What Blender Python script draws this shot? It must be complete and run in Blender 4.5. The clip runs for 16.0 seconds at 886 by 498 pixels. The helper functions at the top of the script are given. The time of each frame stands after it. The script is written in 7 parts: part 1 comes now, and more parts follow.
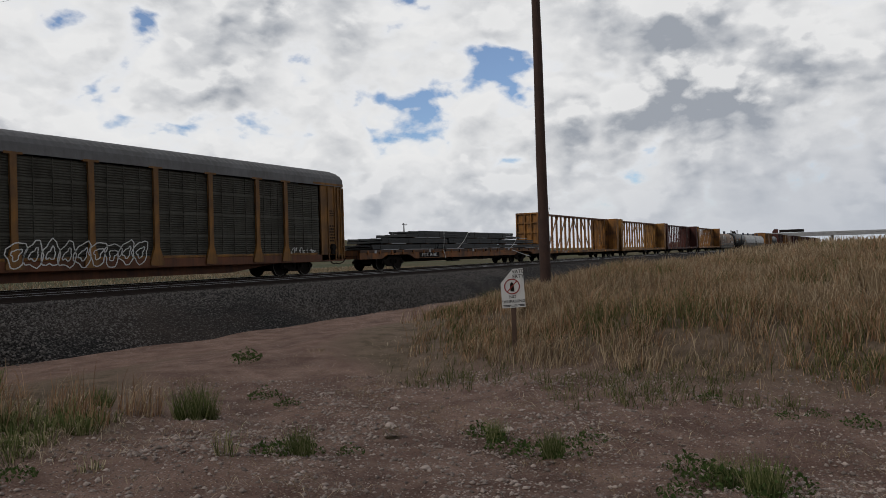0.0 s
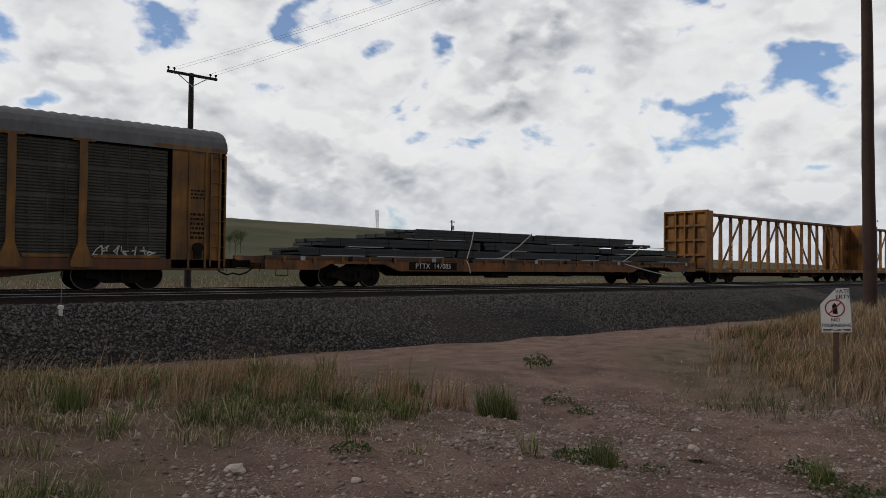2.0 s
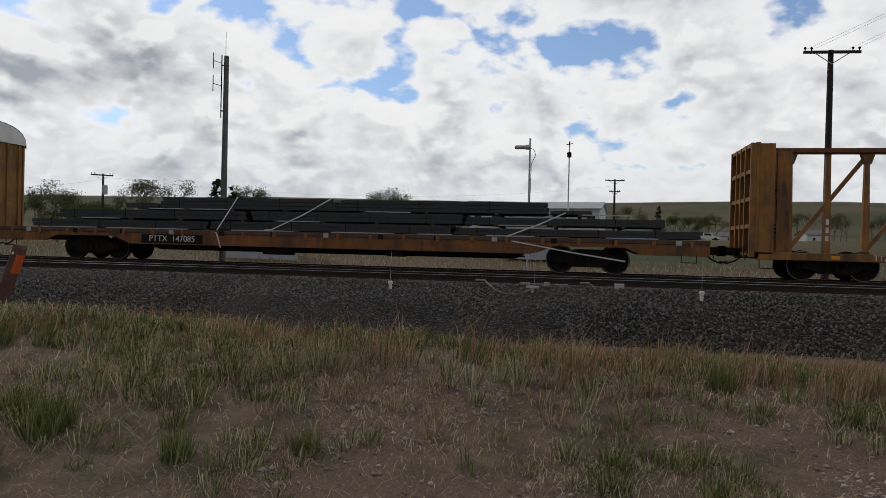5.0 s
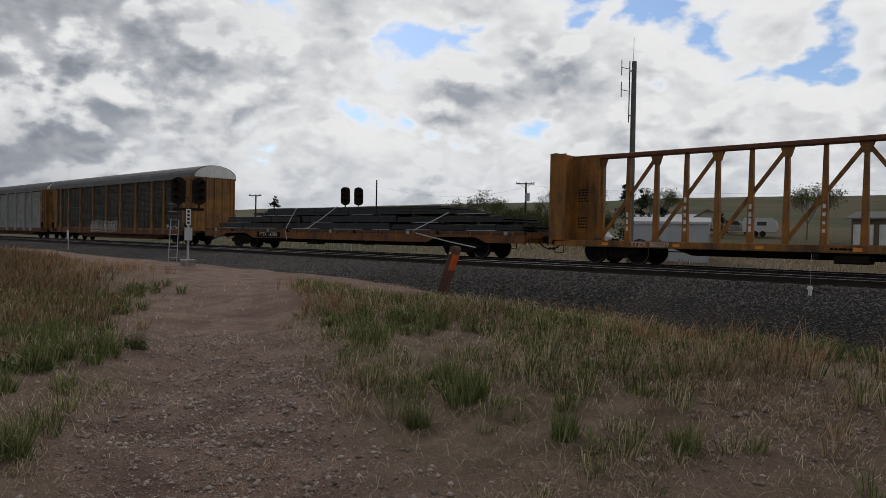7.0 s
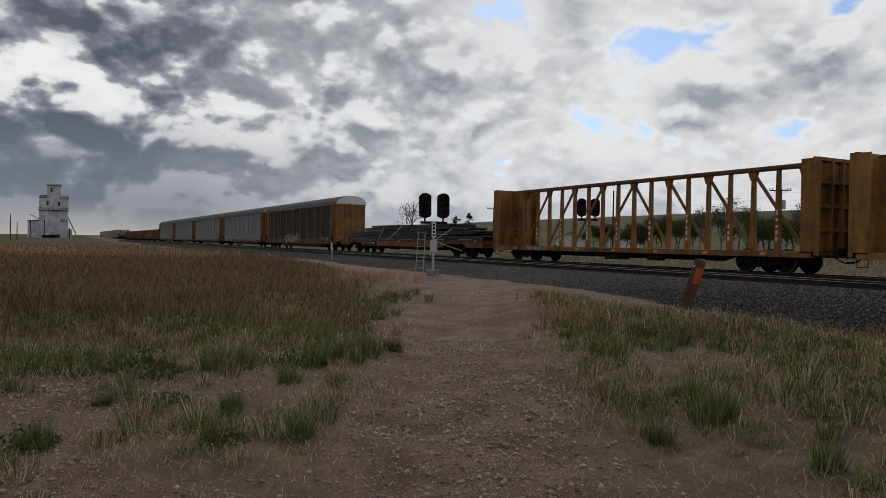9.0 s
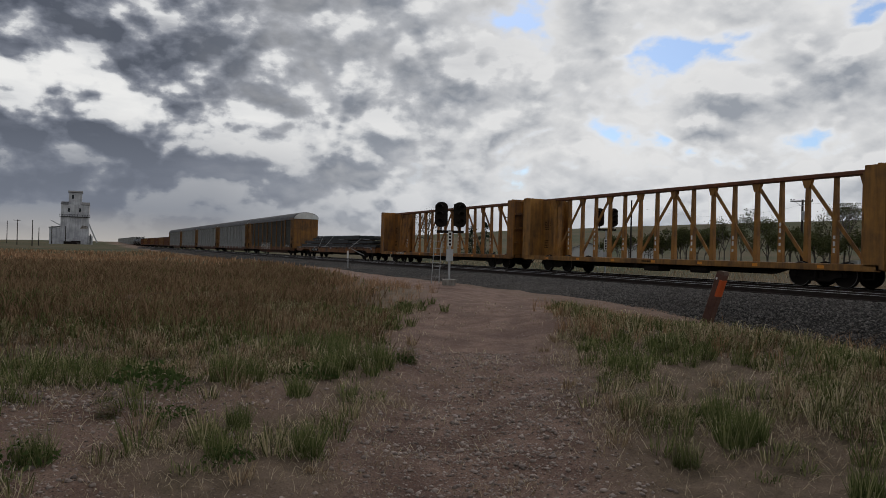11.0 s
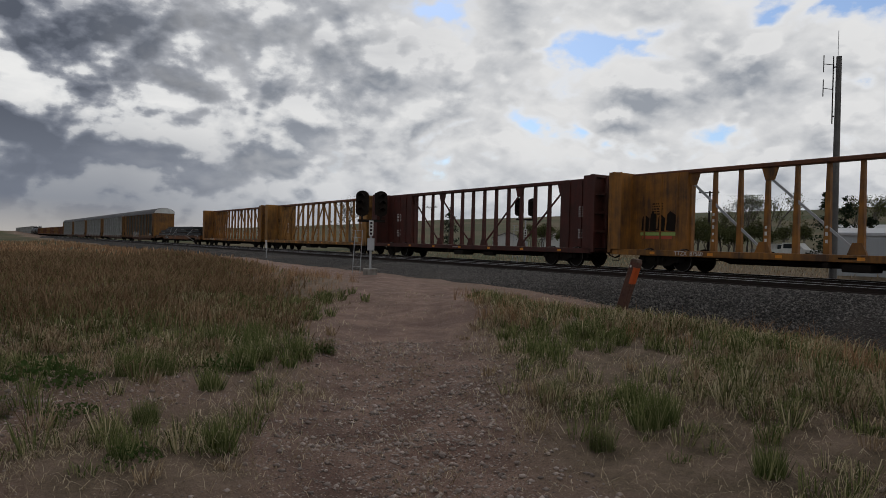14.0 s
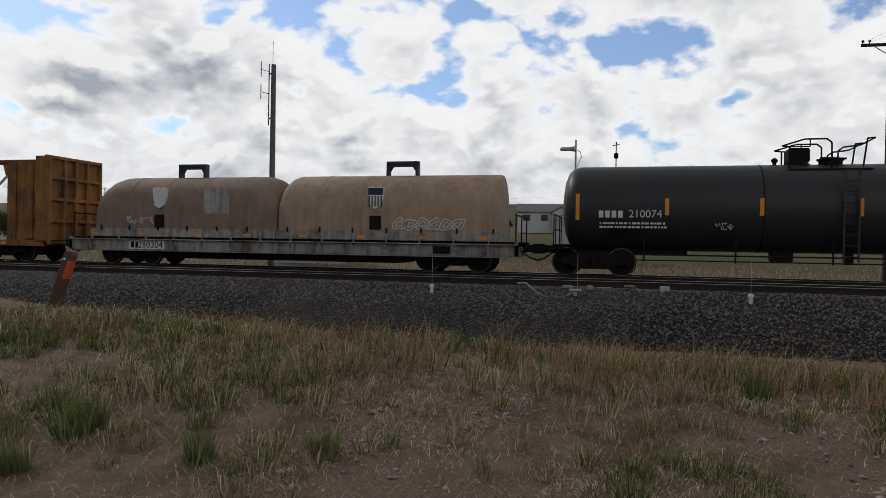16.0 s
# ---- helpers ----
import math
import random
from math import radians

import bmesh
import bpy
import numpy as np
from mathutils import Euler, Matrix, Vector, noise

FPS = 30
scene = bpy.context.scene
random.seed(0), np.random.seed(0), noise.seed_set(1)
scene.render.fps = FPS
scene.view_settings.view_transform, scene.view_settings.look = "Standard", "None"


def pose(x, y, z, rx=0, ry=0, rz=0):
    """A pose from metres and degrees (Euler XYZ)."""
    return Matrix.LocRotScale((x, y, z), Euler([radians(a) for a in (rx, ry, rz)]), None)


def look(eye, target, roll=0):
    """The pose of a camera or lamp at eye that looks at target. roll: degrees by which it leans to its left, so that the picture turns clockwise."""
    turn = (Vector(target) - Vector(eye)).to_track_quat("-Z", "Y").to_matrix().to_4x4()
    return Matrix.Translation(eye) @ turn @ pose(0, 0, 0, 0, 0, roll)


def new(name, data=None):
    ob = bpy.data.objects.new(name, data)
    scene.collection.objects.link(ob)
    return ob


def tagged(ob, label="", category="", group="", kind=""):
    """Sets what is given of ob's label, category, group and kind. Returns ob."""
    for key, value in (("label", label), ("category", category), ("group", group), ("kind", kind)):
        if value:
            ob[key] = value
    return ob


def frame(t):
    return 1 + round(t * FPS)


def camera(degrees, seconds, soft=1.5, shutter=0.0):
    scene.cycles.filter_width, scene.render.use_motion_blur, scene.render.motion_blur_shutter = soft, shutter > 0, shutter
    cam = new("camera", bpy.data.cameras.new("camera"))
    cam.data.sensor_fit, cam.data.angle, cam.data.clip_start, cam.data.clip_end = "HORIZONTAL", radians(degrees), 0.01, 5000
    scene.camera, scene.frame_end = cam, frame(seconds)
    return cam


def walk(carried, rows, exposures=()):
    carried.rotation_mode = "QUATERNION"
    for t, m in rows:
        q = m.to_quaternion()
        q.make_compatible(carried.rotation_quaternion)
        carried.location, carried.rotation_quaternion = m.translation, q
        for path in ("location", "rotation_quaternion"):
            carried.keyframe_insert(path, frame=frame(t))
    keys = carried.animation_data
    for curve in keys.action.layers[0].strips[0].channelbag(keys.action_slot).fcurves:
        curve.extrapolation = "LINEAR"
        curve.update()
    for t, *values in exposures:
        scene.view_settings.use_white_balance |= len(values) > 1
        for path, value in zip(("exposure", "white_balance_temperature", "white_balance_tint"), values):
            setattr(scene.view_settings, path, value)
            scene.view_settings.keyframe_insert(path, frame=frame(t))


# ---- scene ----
# ---- camera ----
cam = camera(63.9, 16.0, soft=0.5)
PATH = [
    (0.0, 0.112, -0.049, 1.591, -59.57, 0.36, -1.55),
    (0.5, 0.082, -0.018, 1.594, -55.30, 0.94, -1.28),
    (1.0, 0.063, 0.028, 1.616, -49.58, 0.46, -0.03),
    (1.5, 0.037, 0.088, 1.588, -43.24, 0.73, 0.04),
    (2.0, -0.023, 0.170, 1.573, -37.36, 1.35, 0.60),
    (2.5, -0.055, 0.190, 1.571, -29.16, 1.24, 0.52),
    (3.0, -0.043, 0.156, 1.583, -24.77, 1.53, 1.22),
    (3.5, -0.045, 0.149, 1.579, -20.73, 0.77, 1.16),
    (4.0, -0.090, 0.155, 1.582, -12.23, 0.42, 1.15),
    (4.5, -0.167, 0.112, 1.582, -0.70, -0.04, 1.11),
    (5.0, -0.212, 0.032, 1.603, 10.43, -0.44, 1.36),
    (7.5, 0.157, -0.131, 1.595, 48.49, -0.83, 0.95),
    (8.0, 0.184, -0.172, 1.604, 53.58, -0.58, 0.85),
    (8.5, 0.205, -0.234, 1.613, 58.38, -0.23, 0.97),
    (9.0, 0.209, -0.270, 1.615, 61.58, -0.43, 1.07),
    (11.5, -0.030, -0.137, 1.631, 63.05, 0.47, 1.70),
    (12.0, -0.039, -0.146, 1.620, 63.11, 0.78, 2.04),
    (12.5, -0.040, -0.139, 1.625, 62.83, 0.18, 1.79),
    (13.0, -0.047, -0.153, 1.614, 62.59, -0.15, 1.81),
    (13.5, -0.050, -0.118, 1.616, 61.17, -0.48, 1.76),
    (14.0, -0.059, -0.088, 1.612, 56.60, -0.42, 1.45),
    (14.5, -0.061, -0.052, 1.610, 52.28, -0.70, 0.89),
    (15.0, -0.050, 0.002, 1.606, 42.61, -0.28, 1.36),
    (15.5, -0.026, 0.084, 1.597, 27.61, -0.24, 1.76),
    (16.0, 0.012, 0.100, 1.607, 14.46, -0.24, 0.93),
]


def eye_pose(x, y, z, yaw, pitch, roll):
    return pose(x, y, z, 90 + pitch, 0, yaw) @ pose(0, 0, 0, 0, 0, roll)


walk(cam, [(row[0], eye_pose(*row[1:])) for row in PATH], exposures=[(0.0, -0.1), (3.5, -0.05), (5.0, 0.0), (7.5, -0.12), (9.0, -0.15), (12.5, -0.22), (14.0, -0.2), (16.0, 0.05)])

# ---- plan: the train runs along -x, beyond an empty track ----
SPEED = 10.489
RAIL_Z = 0.72
NEAR_Y, FAR_Y = 20.72, 24.72  # centre lines of the empty track and of the train's track
SUN_AZ, SUN_EL = -62.0, 38.0

# ---- world and sun ----
world = bpy.data.worlds.new("sky")
scene.world = world
world.use_nodes = True


class Nodes:
    """A short way to write node trees."""

    def __init__(self, tree):
        self.tree = tree
        tree.nodes.clear()

    def __call__(self, kind, inputs=None, **attrs):
        n = self.tree.nodes.new(kind)
        if "operation" in attrs:
            n.operation = attrs["operation"]
        if attrs.get("use_clamp"):
            n.use_clamp = True
        if "data_type" in attrs:
            n.data_type = attrs["data_type"]
        if "blend_type" in attrs:
            n.blend_type = attrs["blend_type"]
        for k, v in (inputs or {}).items():
            if isinstance(v, bpy.types.NodeSocket):
                self.tree.links.new(v, n.inputs[k])
            else:
                n.inputs[k].default_value = v
        return n

    def math(self, op, a, b=0.0, clamp=False):
        return self("ShaderNodeMath", {0: a, 1: b}, operation=op, use_clamp=clamp).outputs[0]

    def mix(self, fac, a, b):
        n = self("ShaderNodeMix", {0: fac, 6: a, 7: b}, data_type="RGBA")
        return n.outputs[2]

    def ramp(self, fac, stops):
        n = self("ShaderNodeValToRGB", {0: fac})
        els = n.color_ramp.elements
        while len(els) < len(stops):
            els.new(0.5)
        for e, (p, c) in zip(els, stops):
            e.position, e.color = p, (c, c, c, 1) if isinstance(c, (int, float)) else (*c, 1)
        return n.outputs[0]

    def noise(self, vec, scale, detail=4.0, rough=0.55, dist=0.0):
        return self("ShaderNodeTexNoise", {"Vector": vec, "Scale": scale, "Detail": detail, "Roughness": rough, "Distortion": dist}).outputs[0]


# clear gaps between the clouds: azimuth and height in degrees, half widths, depth
GAPS = [(37, 9.6, 6.0, 1.5, 0.10), (66.5, 14.0, 3.2, 2.6, 0.10), (22, 12.5, 2.5, 2.2, 0.08), (24, 18.0, 5, 1.8, 0.07),
        (2, 15.5, 5, 2.2, 0.09), (-8, 18.0, 6, 2.0, 0.08), (-5, 14.8, 6, 1.4, 0.08), (-31, 18.5, 8, 2.8, 0.18), (-43.5, 15.5, 4, 2.0, 0.15),
        (-51, 7.0, 4, 0.8, 0.06), (-18, 12.0, 4, 1.4, 0.07), (-37, 9.0, 4, 1.0, 0.04)]


def build_sky():
    n = Nodes(world.node_tree)
    sky = n("ShaderNodeTexSky")
    sky.sky_type, sky.sun_disc = "NISHITA", False
    sky.sun_elevation, sky.sun_rotation = radians(SUN_EL), radians(SUN_AZ)
    sky.dust_density, sky.ozone_density = 0.6, 2.5
    way = n("ShaderNodeTexCoord").outputs["Generated"]
    x, y, z = n("ShaderNodeSeparateXYZ", {0: way}).outputs
    up = n.math("ADD", n.math("MAXIMUM", z, 0.0), 0.40)
    az = n.math("MULTIPLY", n.math("ARCTAN2", x, y), 57.2958)
    el = n.math("MULTIPLY", n.math("ARCSINE", z), 57.2958)

    def cells(p, scale):
        v = n("ShaderNodeTexVoronoi", {"Vector": p, "Scale": scale})
        v.feature = "SMOOTH_F1"
        v.inputs["Smoothness"].default_value = 0.35
        return n.math("SUBTRACT", 1.0, v.outputs["Distance"])

    def density(lift):
        """Heaped cloud on a layer overhead, seen towards the horizon."""
        h = n.math("ADD", z, lift)
        over = n.math("ADD", n.math("MAXIMUM", h, 0.0), 0.75)
        p = n("ShaderNodeCombineXYZ", {0: n.math("DIVIDE", x, over), 1: n.math("DIVIDE", y, over), 2: n.math("MULTIPLY", h, 1.1)}).outputs[0]
        warp = n("ShaderNodeTexNoise", {"Vector": p, "Scale": 8.0, "Detail": 3.0}).outputs[1]
        q = n("ShaderNodeVectorMath", {0: warp, 1: (0.5, 0.5, 0.5)}, operation="SUBTRACT").outputs[0]
        q = n("ShaderNodeVectorMath", {0: q, 1: (0.12, 0.12, 0.12)}, operation="MULTIPLY").outputs[0]
        q = n("ShaderNodeVectorMath", {0: p, 1: q}, operation="ADD").outputs[0]
        big = n.noise(p, 3.4, 2.0, 0.5, 0.1)
        puff = n.noise(p, 10.0, 13.0, 0.56, 0.1)
        heap = n.math("ADD", n.math("MULTIPLY", cells(q, 13.0), 0.17), n.math("MULTIPLY", cells(q, 34.0), 0.075))
        return n.math("ADD", n.math("ADD", n.math("MULTIPLY", big, 0.50), n.math("MULTIPLY", puff, 0.46)), heap)

    d1, d2 = density(0.0), density(0.03)
    wet = n.ramp(n.math("MULTIPLY", az, -1 / 180.0), [(0.28, 0.0), (0.39, 0.4), (0.47, 0.95), (0.56, 1.0), (1.0, 0.7)])
    far = n.ramp(n.math("MULTIPLY", az, 1 / 180.0), [(0.20, 0.0), (0.42, 1.0), (1.0, 1.0)])
    low = n.ramp(z, [(0.0, 1.0), (0.14, 0.0)])
    bias = n.math("ADD", n.math("MULTIPLY", wet, 0.12), n.math("MULTIPLY", low, 0.07))
    bias = n.math("ADD", bias, n.math("MULTIPLY", far, 0.03))
    bias = n.math("ADD", bias, 0.048)
    for a0, e0, wa, we, deep in GAPS:
        u = n.math("MULTIPLY", n.math("SUBTRACT", az, a0), 1 / wa)
        v = n.math("MULTIPLY", n.math("SUBTRACT", el, e0), 1 / we)
        g = n.math("ADD", n.math("MULTIPLY", u, u), n.math("MULTIPLY", v, v))
        bias = n.math("SUBTRACT", bias, n.math("MULTIPLY", n.math("POWER", 2.718, n.math("MULTIPLY", g, -1.0)), deep))
    d = n.math("ADD", d1, bias)
    mask = n.ramp(d, [(0.52, 0.0), (0.545, 0.45), (0.57, 0.88), (0.61, 1.0)])
    # lit tops, grey undersides
    relief = n.math("ADD", n.math("MULTIPLY", n.math("SUBTRACT", d1, d2), 6.8), 0.5, clamp=True)
    thick = n.ramp(d, [(0.58, 0.0), (0.80, 1.0)])
    dark = n.math("MULTIPLY", thick, n.math("SUBTRACT", 1.62, n.math("MULTIPLY", relief, 1.5)), clamp=True)
    east = n.mix(dark, (0.93, 0.93, 0.93, 1), (0.37, 0.40, 0.45, 1))
    q = n("ShaderNodeCombineXYZ", {0: n.math("DIVIDE", x, up), 1: n.math("DIVIDE", y, up), 2: n.math("MULTIPLY", z, 5.0)}).outputs[0]
    heavy = n.ramp(n.noise(q, 2.6, 10.0, 0.56, 0.1), [(0.36, 0.0), (0.50, 0.5), (0.66, 1.0)])
    roof = n.ramp(z, [(0.20, 0.0), (0.27, 1.0)])
    shelf = n.math("MULTIPLY", n.ramp(z, [(0.06, 0.0), (0.10, 1.0), (0.17, 1.0), (0.21, 0.0)]), n.ramp(n.math("MULTIPLY", az, -1 / 180.0), [(0.43, 0.0), (0.50, 1.0)]))
    heavy = n.math("ADD", n.math("MULTIPLY", heavy, 0.55), n.math("MULTIPLY", n.math("SUBTRACT", 0.62, relief), 0.80))
    heavy = n.math("ADD", heavy, n.math("MULTIPLY", roof, 0.40))
    heavy = n.math("ADD", heavy, n.math("MULTIPLY", shelf, 0.26), clamp=True)
    storm = n.ramp(heavy, [(0.0, (1.0, 1.0, 0.99)), (0.24, (0.86, 0.87, 0.88)), (0.48, (0.36, 0.38, 0.43)), (0.72, (0.19, 0.21, 0.26)), (1.0, (0.10, 0.115, 0.15))])
    east = n.mix(n.math("MULTIPLY", n.ramp(n.math("MULTIPLY", az, 1 / 180.0), [(0.38, 0.0), (0.48, 1.0), (1.0, 1.0)]), n.ramp(z, [(0.02, 0.7), (0.19, 0.0)])), east, (0.36, 0.40, 0.48, 1))
    cloud = n.mix(wet, east, storm)
    haze = n.mix(wet, (0.66, 0.69, 0.74, 1), (0.19, 0.215, 0.27, 1))
    cloud = n.mix(n.math("MULTIPLY", n.ramp(z, [(0.01, 1.0), (0.14, 0.0)]), 0.68), cloud, haze)
    veil = n.math("MULTIPLY", n.ramp(n.math("MULTIPLY", az, -1 / 180.0), [(0.37, 0.0), (0.45, 1.0), (1.0, 1.0)]), n.ramp(z, [(0.03, 0.75), (0.10, 0.55), (0.17, 0.0)]))
    cloud = n.mix(veil, cloud, (0.20, 0.225, 0.28, 1))
    clear = n("ShaderNodeMix", {0: 1.0, 6: sky.outputs[0], 7: (0.095, 0.108, 0.125, 1)}, data_type="RGBA", blend_type="MULTIPLY").outputs[2]
    clear = n.mix(0.10, clear, (0.80, 0.86, 0.95, 1))
    colour = n.mix(mask, clear, cloud)
    # pale gap under the storm along the western horizon
    gap = n.math("MULTIPLY", n.ramp(z, [(0.0, 1.0), (0.045, 0.0)]), wet)
    colour = n.mix(n.math("MULTIPLY", gap, 0.6), colour, (0.72, 0.66, 0.58, 1))
    # out of view overhead, an added darker cloud base cuts the light below
    colour = n.mix(n.ramp(z, [(0.38, 0.0), (0.75, 0.7)]), colour, (0.14, 0.15, 0.17, 1))
    n("ShaderNodeOutputWorld", {0: n("ShaderNodeBackground", {0: colour, 1: 0.95}).outputs[0]})


build_sky()
sun = new("sun", bpy.data.lights.new("sun", "SUN"))
sun.data.energy, sun.data.angle, sun.data.color = 1.0, radians(11), (1.0, 0.95, 0.88)
_a, _e = radians(SUN_AZ), radians(SUN_EL)
sun.matrix_world = look((100 * math.sin(_a) * math.cos(_e), 100 * math.cos(_a) * math.cos(_e), 100 * math.sin(_e)), (0, 0, 0))


# ---- materials ----
def finish(n, colour, rough, metal=0.0, bump=None, strength=0.3, dist=0.02, spec=0.5):
    b = n("ShaderNodeBsdfPrincipled", {"Base Color": colour, "Roughness": rough, "Metallic": metal, "Specular IOR Level": spec})
    if bump is not None:
        n.tree.links.new(n("ShaderNodeBump", {"Strength": strength, "Distance": dist, "Height": bump}).outputs[0], b.inputs["Normal"])
    n("ShaderNodeOutputMaterial", {0: b.outputs[0]})


def make(name):
    m = bpy.data.materials.new(name)
    m.use_nodes = True
    return m, Nodes(m.node_tree)


def c4(c, k=1.0):
    return (c[0] * k, c[1] * k, c[2] * k, 1)


def weathered(name, colour, stain=(0.07, 0.04, 0.025), amount=0.5, rough=0.6, metal=0.0, scale=1.0, streak=1.0, bump=0.15, spec=0.3):
    """Paint with grime, rust streaks and a slight unevenness."""
    m, n = make(name)
    p = n("ShaderNodeTexCoord").outputs["Object"]
    tall = n("ShaderNodeMapping", {0: p, 3: (3.0 * scale, 3.0 * scale, 0.35 * scale)}).outputs[0]
    runs = n.noise(tall, 1.6, 6, 0.65, 0.2)
    blot = n.noise(p, 1.1 * scale, 6, 0.6)
    grain = n.noise(p, 26 * scale, 4, 0.6)
    k = n.math("ADD", n.math("MULTIPLY", runs, 0.6 * streak), n.math("MULTIPLY", blot, 0.7))
    f = n.ramp(k, [(0.50, 0.0), (0.80, 1.0)])
    base = n.mix(n.math("MULTIPLY", grain, 0.5), c4(colour, 1.1), c4(colour, 0.72))
    col = n.mix(n.math("MULTIPLY", f, amount, clamp=True), base, c4(stain))
    r = n.math("MULTIPLY_ADD", grain, 0.25, clamp=True)
    n.tree.nodes[-1].inputs[2].default_value = rough - 0.1
    finish(n, col, r, metal, n.math("ADD", grain, blot), bump, 0.01, spec)
    return m


def rough_mat(name, c1, c2, scale=4.0, fine=40.0, rough=0.9, bump=0.4, dist=0.02, metal=0.0, per_island=0.0, per_object=0.0):
    """Two colours by noise at two scales."""
    m, n = make(name)
    p = n("ShaderNodeTexCoord").outputs["Object"]
    a, b = n.noise(p, scale, 5, 0.6), n.noise(p, fine, 4, 0.65)
    f = n.ramp(n.math("ADD", n.math("MULTIPLY", a, 0.55), n.math("MULTIPLY", b, 0.45)), [(0.34, 0.0), (0.66, 1.0)])
    if per_island:
        f = n.math("ADD", n.math("MULTIPLY", f, 1 - per_island), n.math("MULTIPLY", n("ShaderNodeNewGeometry").outputs["Random Per Island"], per_island))
    if per_object:
        f = n.math("ADD", n.math("MULTIPLY", f, 1 - per_object), n.math("MULTIPLY", n("ShaderNodeObjectInfo").outputs["Random"], per_object))
    finish(n, n.mix(f, c4(c1), c4(c2)), rough, metal, b, bump, dist)
    return m


def blades(name, stops, trans=0.25):
    """Grass and leaves: colour by piece, with some light passing through."""
    m, n = make(name)
    r = n("ShaderNodeNewGeometry").outputs["Random Per Island"]
    col = n.ramp(r, stops)
    p = n("ShaderNodeTexCoord").outputs["Object"]
    col = n.mix(n.math("MULTIPLY", n.ramp(n.noise(p, 0.9, 4), [(0.4, 0.0), (0.65, 1.0)]), 0.35), col, n.mix(0.5, col, (0.05, 0.04, 0.022, 1)))
    a = n("ShaderNodeBsdfDiffuse", {0: col, 1: 0.6}).outputs[0]
    b = n("ShaderNodeBsdfTranslucent", {0: col}).outputs[0]
    n("ShaderNodeOutputMaterial", {0: n("ShaderNodeMixShader", {0: trans, 1: a, 2: b}).outputs[0]})
    return m


M = dict(
    orange=weathered("ochre_paint", (0.27, 0.125, 0.027), amount=0.9),
    yellow=weathered("yellow_paint", (0.32, 0.138, 0.026), amount=0.95),
    sill=weathered("rust_orange_sill", (0.27, 0.098, 0.022), amount=0.95),
    yellow_b=weathered("pale_yellow_paint", (0.36, 0.175, 0.04), amount=0.85),
    red=weathered("oxide_red_paint", (0.085, 0.022, 0.016), stain=(0.03, 0.018, 0.014), amount=0.7),
    screen=weathered("galvanised_screen", (0.078, 0.075, 0.062), stain=(0.03, 0.026, 0.02), amount=0.65, rough=0.6, metal=0.2),
    screen_pale=weathered("pale_screen", (0.34, 0.35, 0.34), stain=(0.15, 0.13, 0.11), amount=0.6, rough=0.6, metal=0.2),
    roof=weathered("galvanised_roof", (0.15, 0.15, 0.155), stain=(0.07, 0.065, 0.06), amount=0.6, rough=0.65, metal=0.1),
    rust=weathered("rusty_sill", (0.17, 0.06, 0.025), stain=(0.05, 0.028, 0.02), amount=0.8),
    black=weathered("black_tank_paint", (0.026, 0.030, 0.034), stain=(0.03, 0.027, 0.024), amount=0.5, rough=0.42),
    iron=weathered("grimy_iron", (0.012, 0.011, 0.010), stain=(0.028, 0.018, 0.013), amount=0.5, rough=0.85, spec=0.1),
    rim=weathered("worn_steel_tread", (0.15, 0.145, 0.14), stain=(0.1, 0.07, 0.05), amount=0.4, rough=0.35, metal=0.8),
    rail=weathered("rail_steel", (0.028, 0.021, 0.018), stain=(0.04, 0.025, 0.02), amount=0.6, rough=0.7, metal=0.3),
    rail_top=weathered("polished_rail_head", (0.42, 0.42, 0.43), stain=(0.25, 0.22, 0.2), amount=0.3, rough=0.28, metal=0.9),
    steel=weathered("black_steel_section", (0.028, 0.031, 0.033), stain=(0.06, 0.058, 0.055), amount=0.4, rough=0.55, metal=0.2),
    tan=weathered("tan_hood_paint", (0.40, 0.285, 0.20), stain=(0.14, 0.09, 0.07), amount=0.55, rough=0.7),
    tan_dark=weathered("brown_hood_paint", (0.25, 0.18, 0.135), stain=(0.12, 0.08, 0.065), amount=0.6, rough=0.7),
    grey=weathered("grey_frame_paint", (0.38, 0.365, 0.335), stain=(0.08, 0.06, 0.048), amount=0.95, rough=0.7),
    silver=weathered("silver_hood", (0.48, 0.48, 0.48), stain=(0.2, 0.18, 0.16), amount=0.5, rough=0.45, metal=0.4),
    white=weathered("white_paint", (0.66, 0.66, 0.64), stain=(0.3, 0.28, 0.25), amount=0.4, rough=0.6),
    blue=weathered("navy_handle", (0.02, 0.03, 0.06), amount=0.3),
    reflect=weathered("orange_reflector", (0.75, 0.28, 0.03), amount=0.15, rough=0.4),
    wood=rough_mat("weathered_wood", (0.05, 0.03, 0.02), (0.11, 0.065, 0.045), 3, 30, 0.9, 0.5),
    pole=rough_mat("creosoted_pole", (0.014, 0.010, 0.008), (0.03, 0.021, 0.017), 2, 24, 0.9, 0.5),
    tie=rough_mat("creosoted_tie", (0.014, 0.012, 0.011), (0.042, 0.036, 0.032), 5, 40, 0.95, 0.5, per_object=0.4),
    stone=rough_mat("ballast_stone", (0.026, 0.023, 0.022), (0.185, 0.168, 0.158), 5, 30, 0.9, 0.5, 0.01, per_island=0.6),
    galv=weathered("galvanised_pole", (0.40, 0.41, 0.42), stain=(0.2, 0.2, 0.2), amount=0.3, rough=0.5, metal=0.4),
    strap=weathered("white_webbing", (0.6, 0.6, 0.58), amount=0.2, rough=0.8),
)


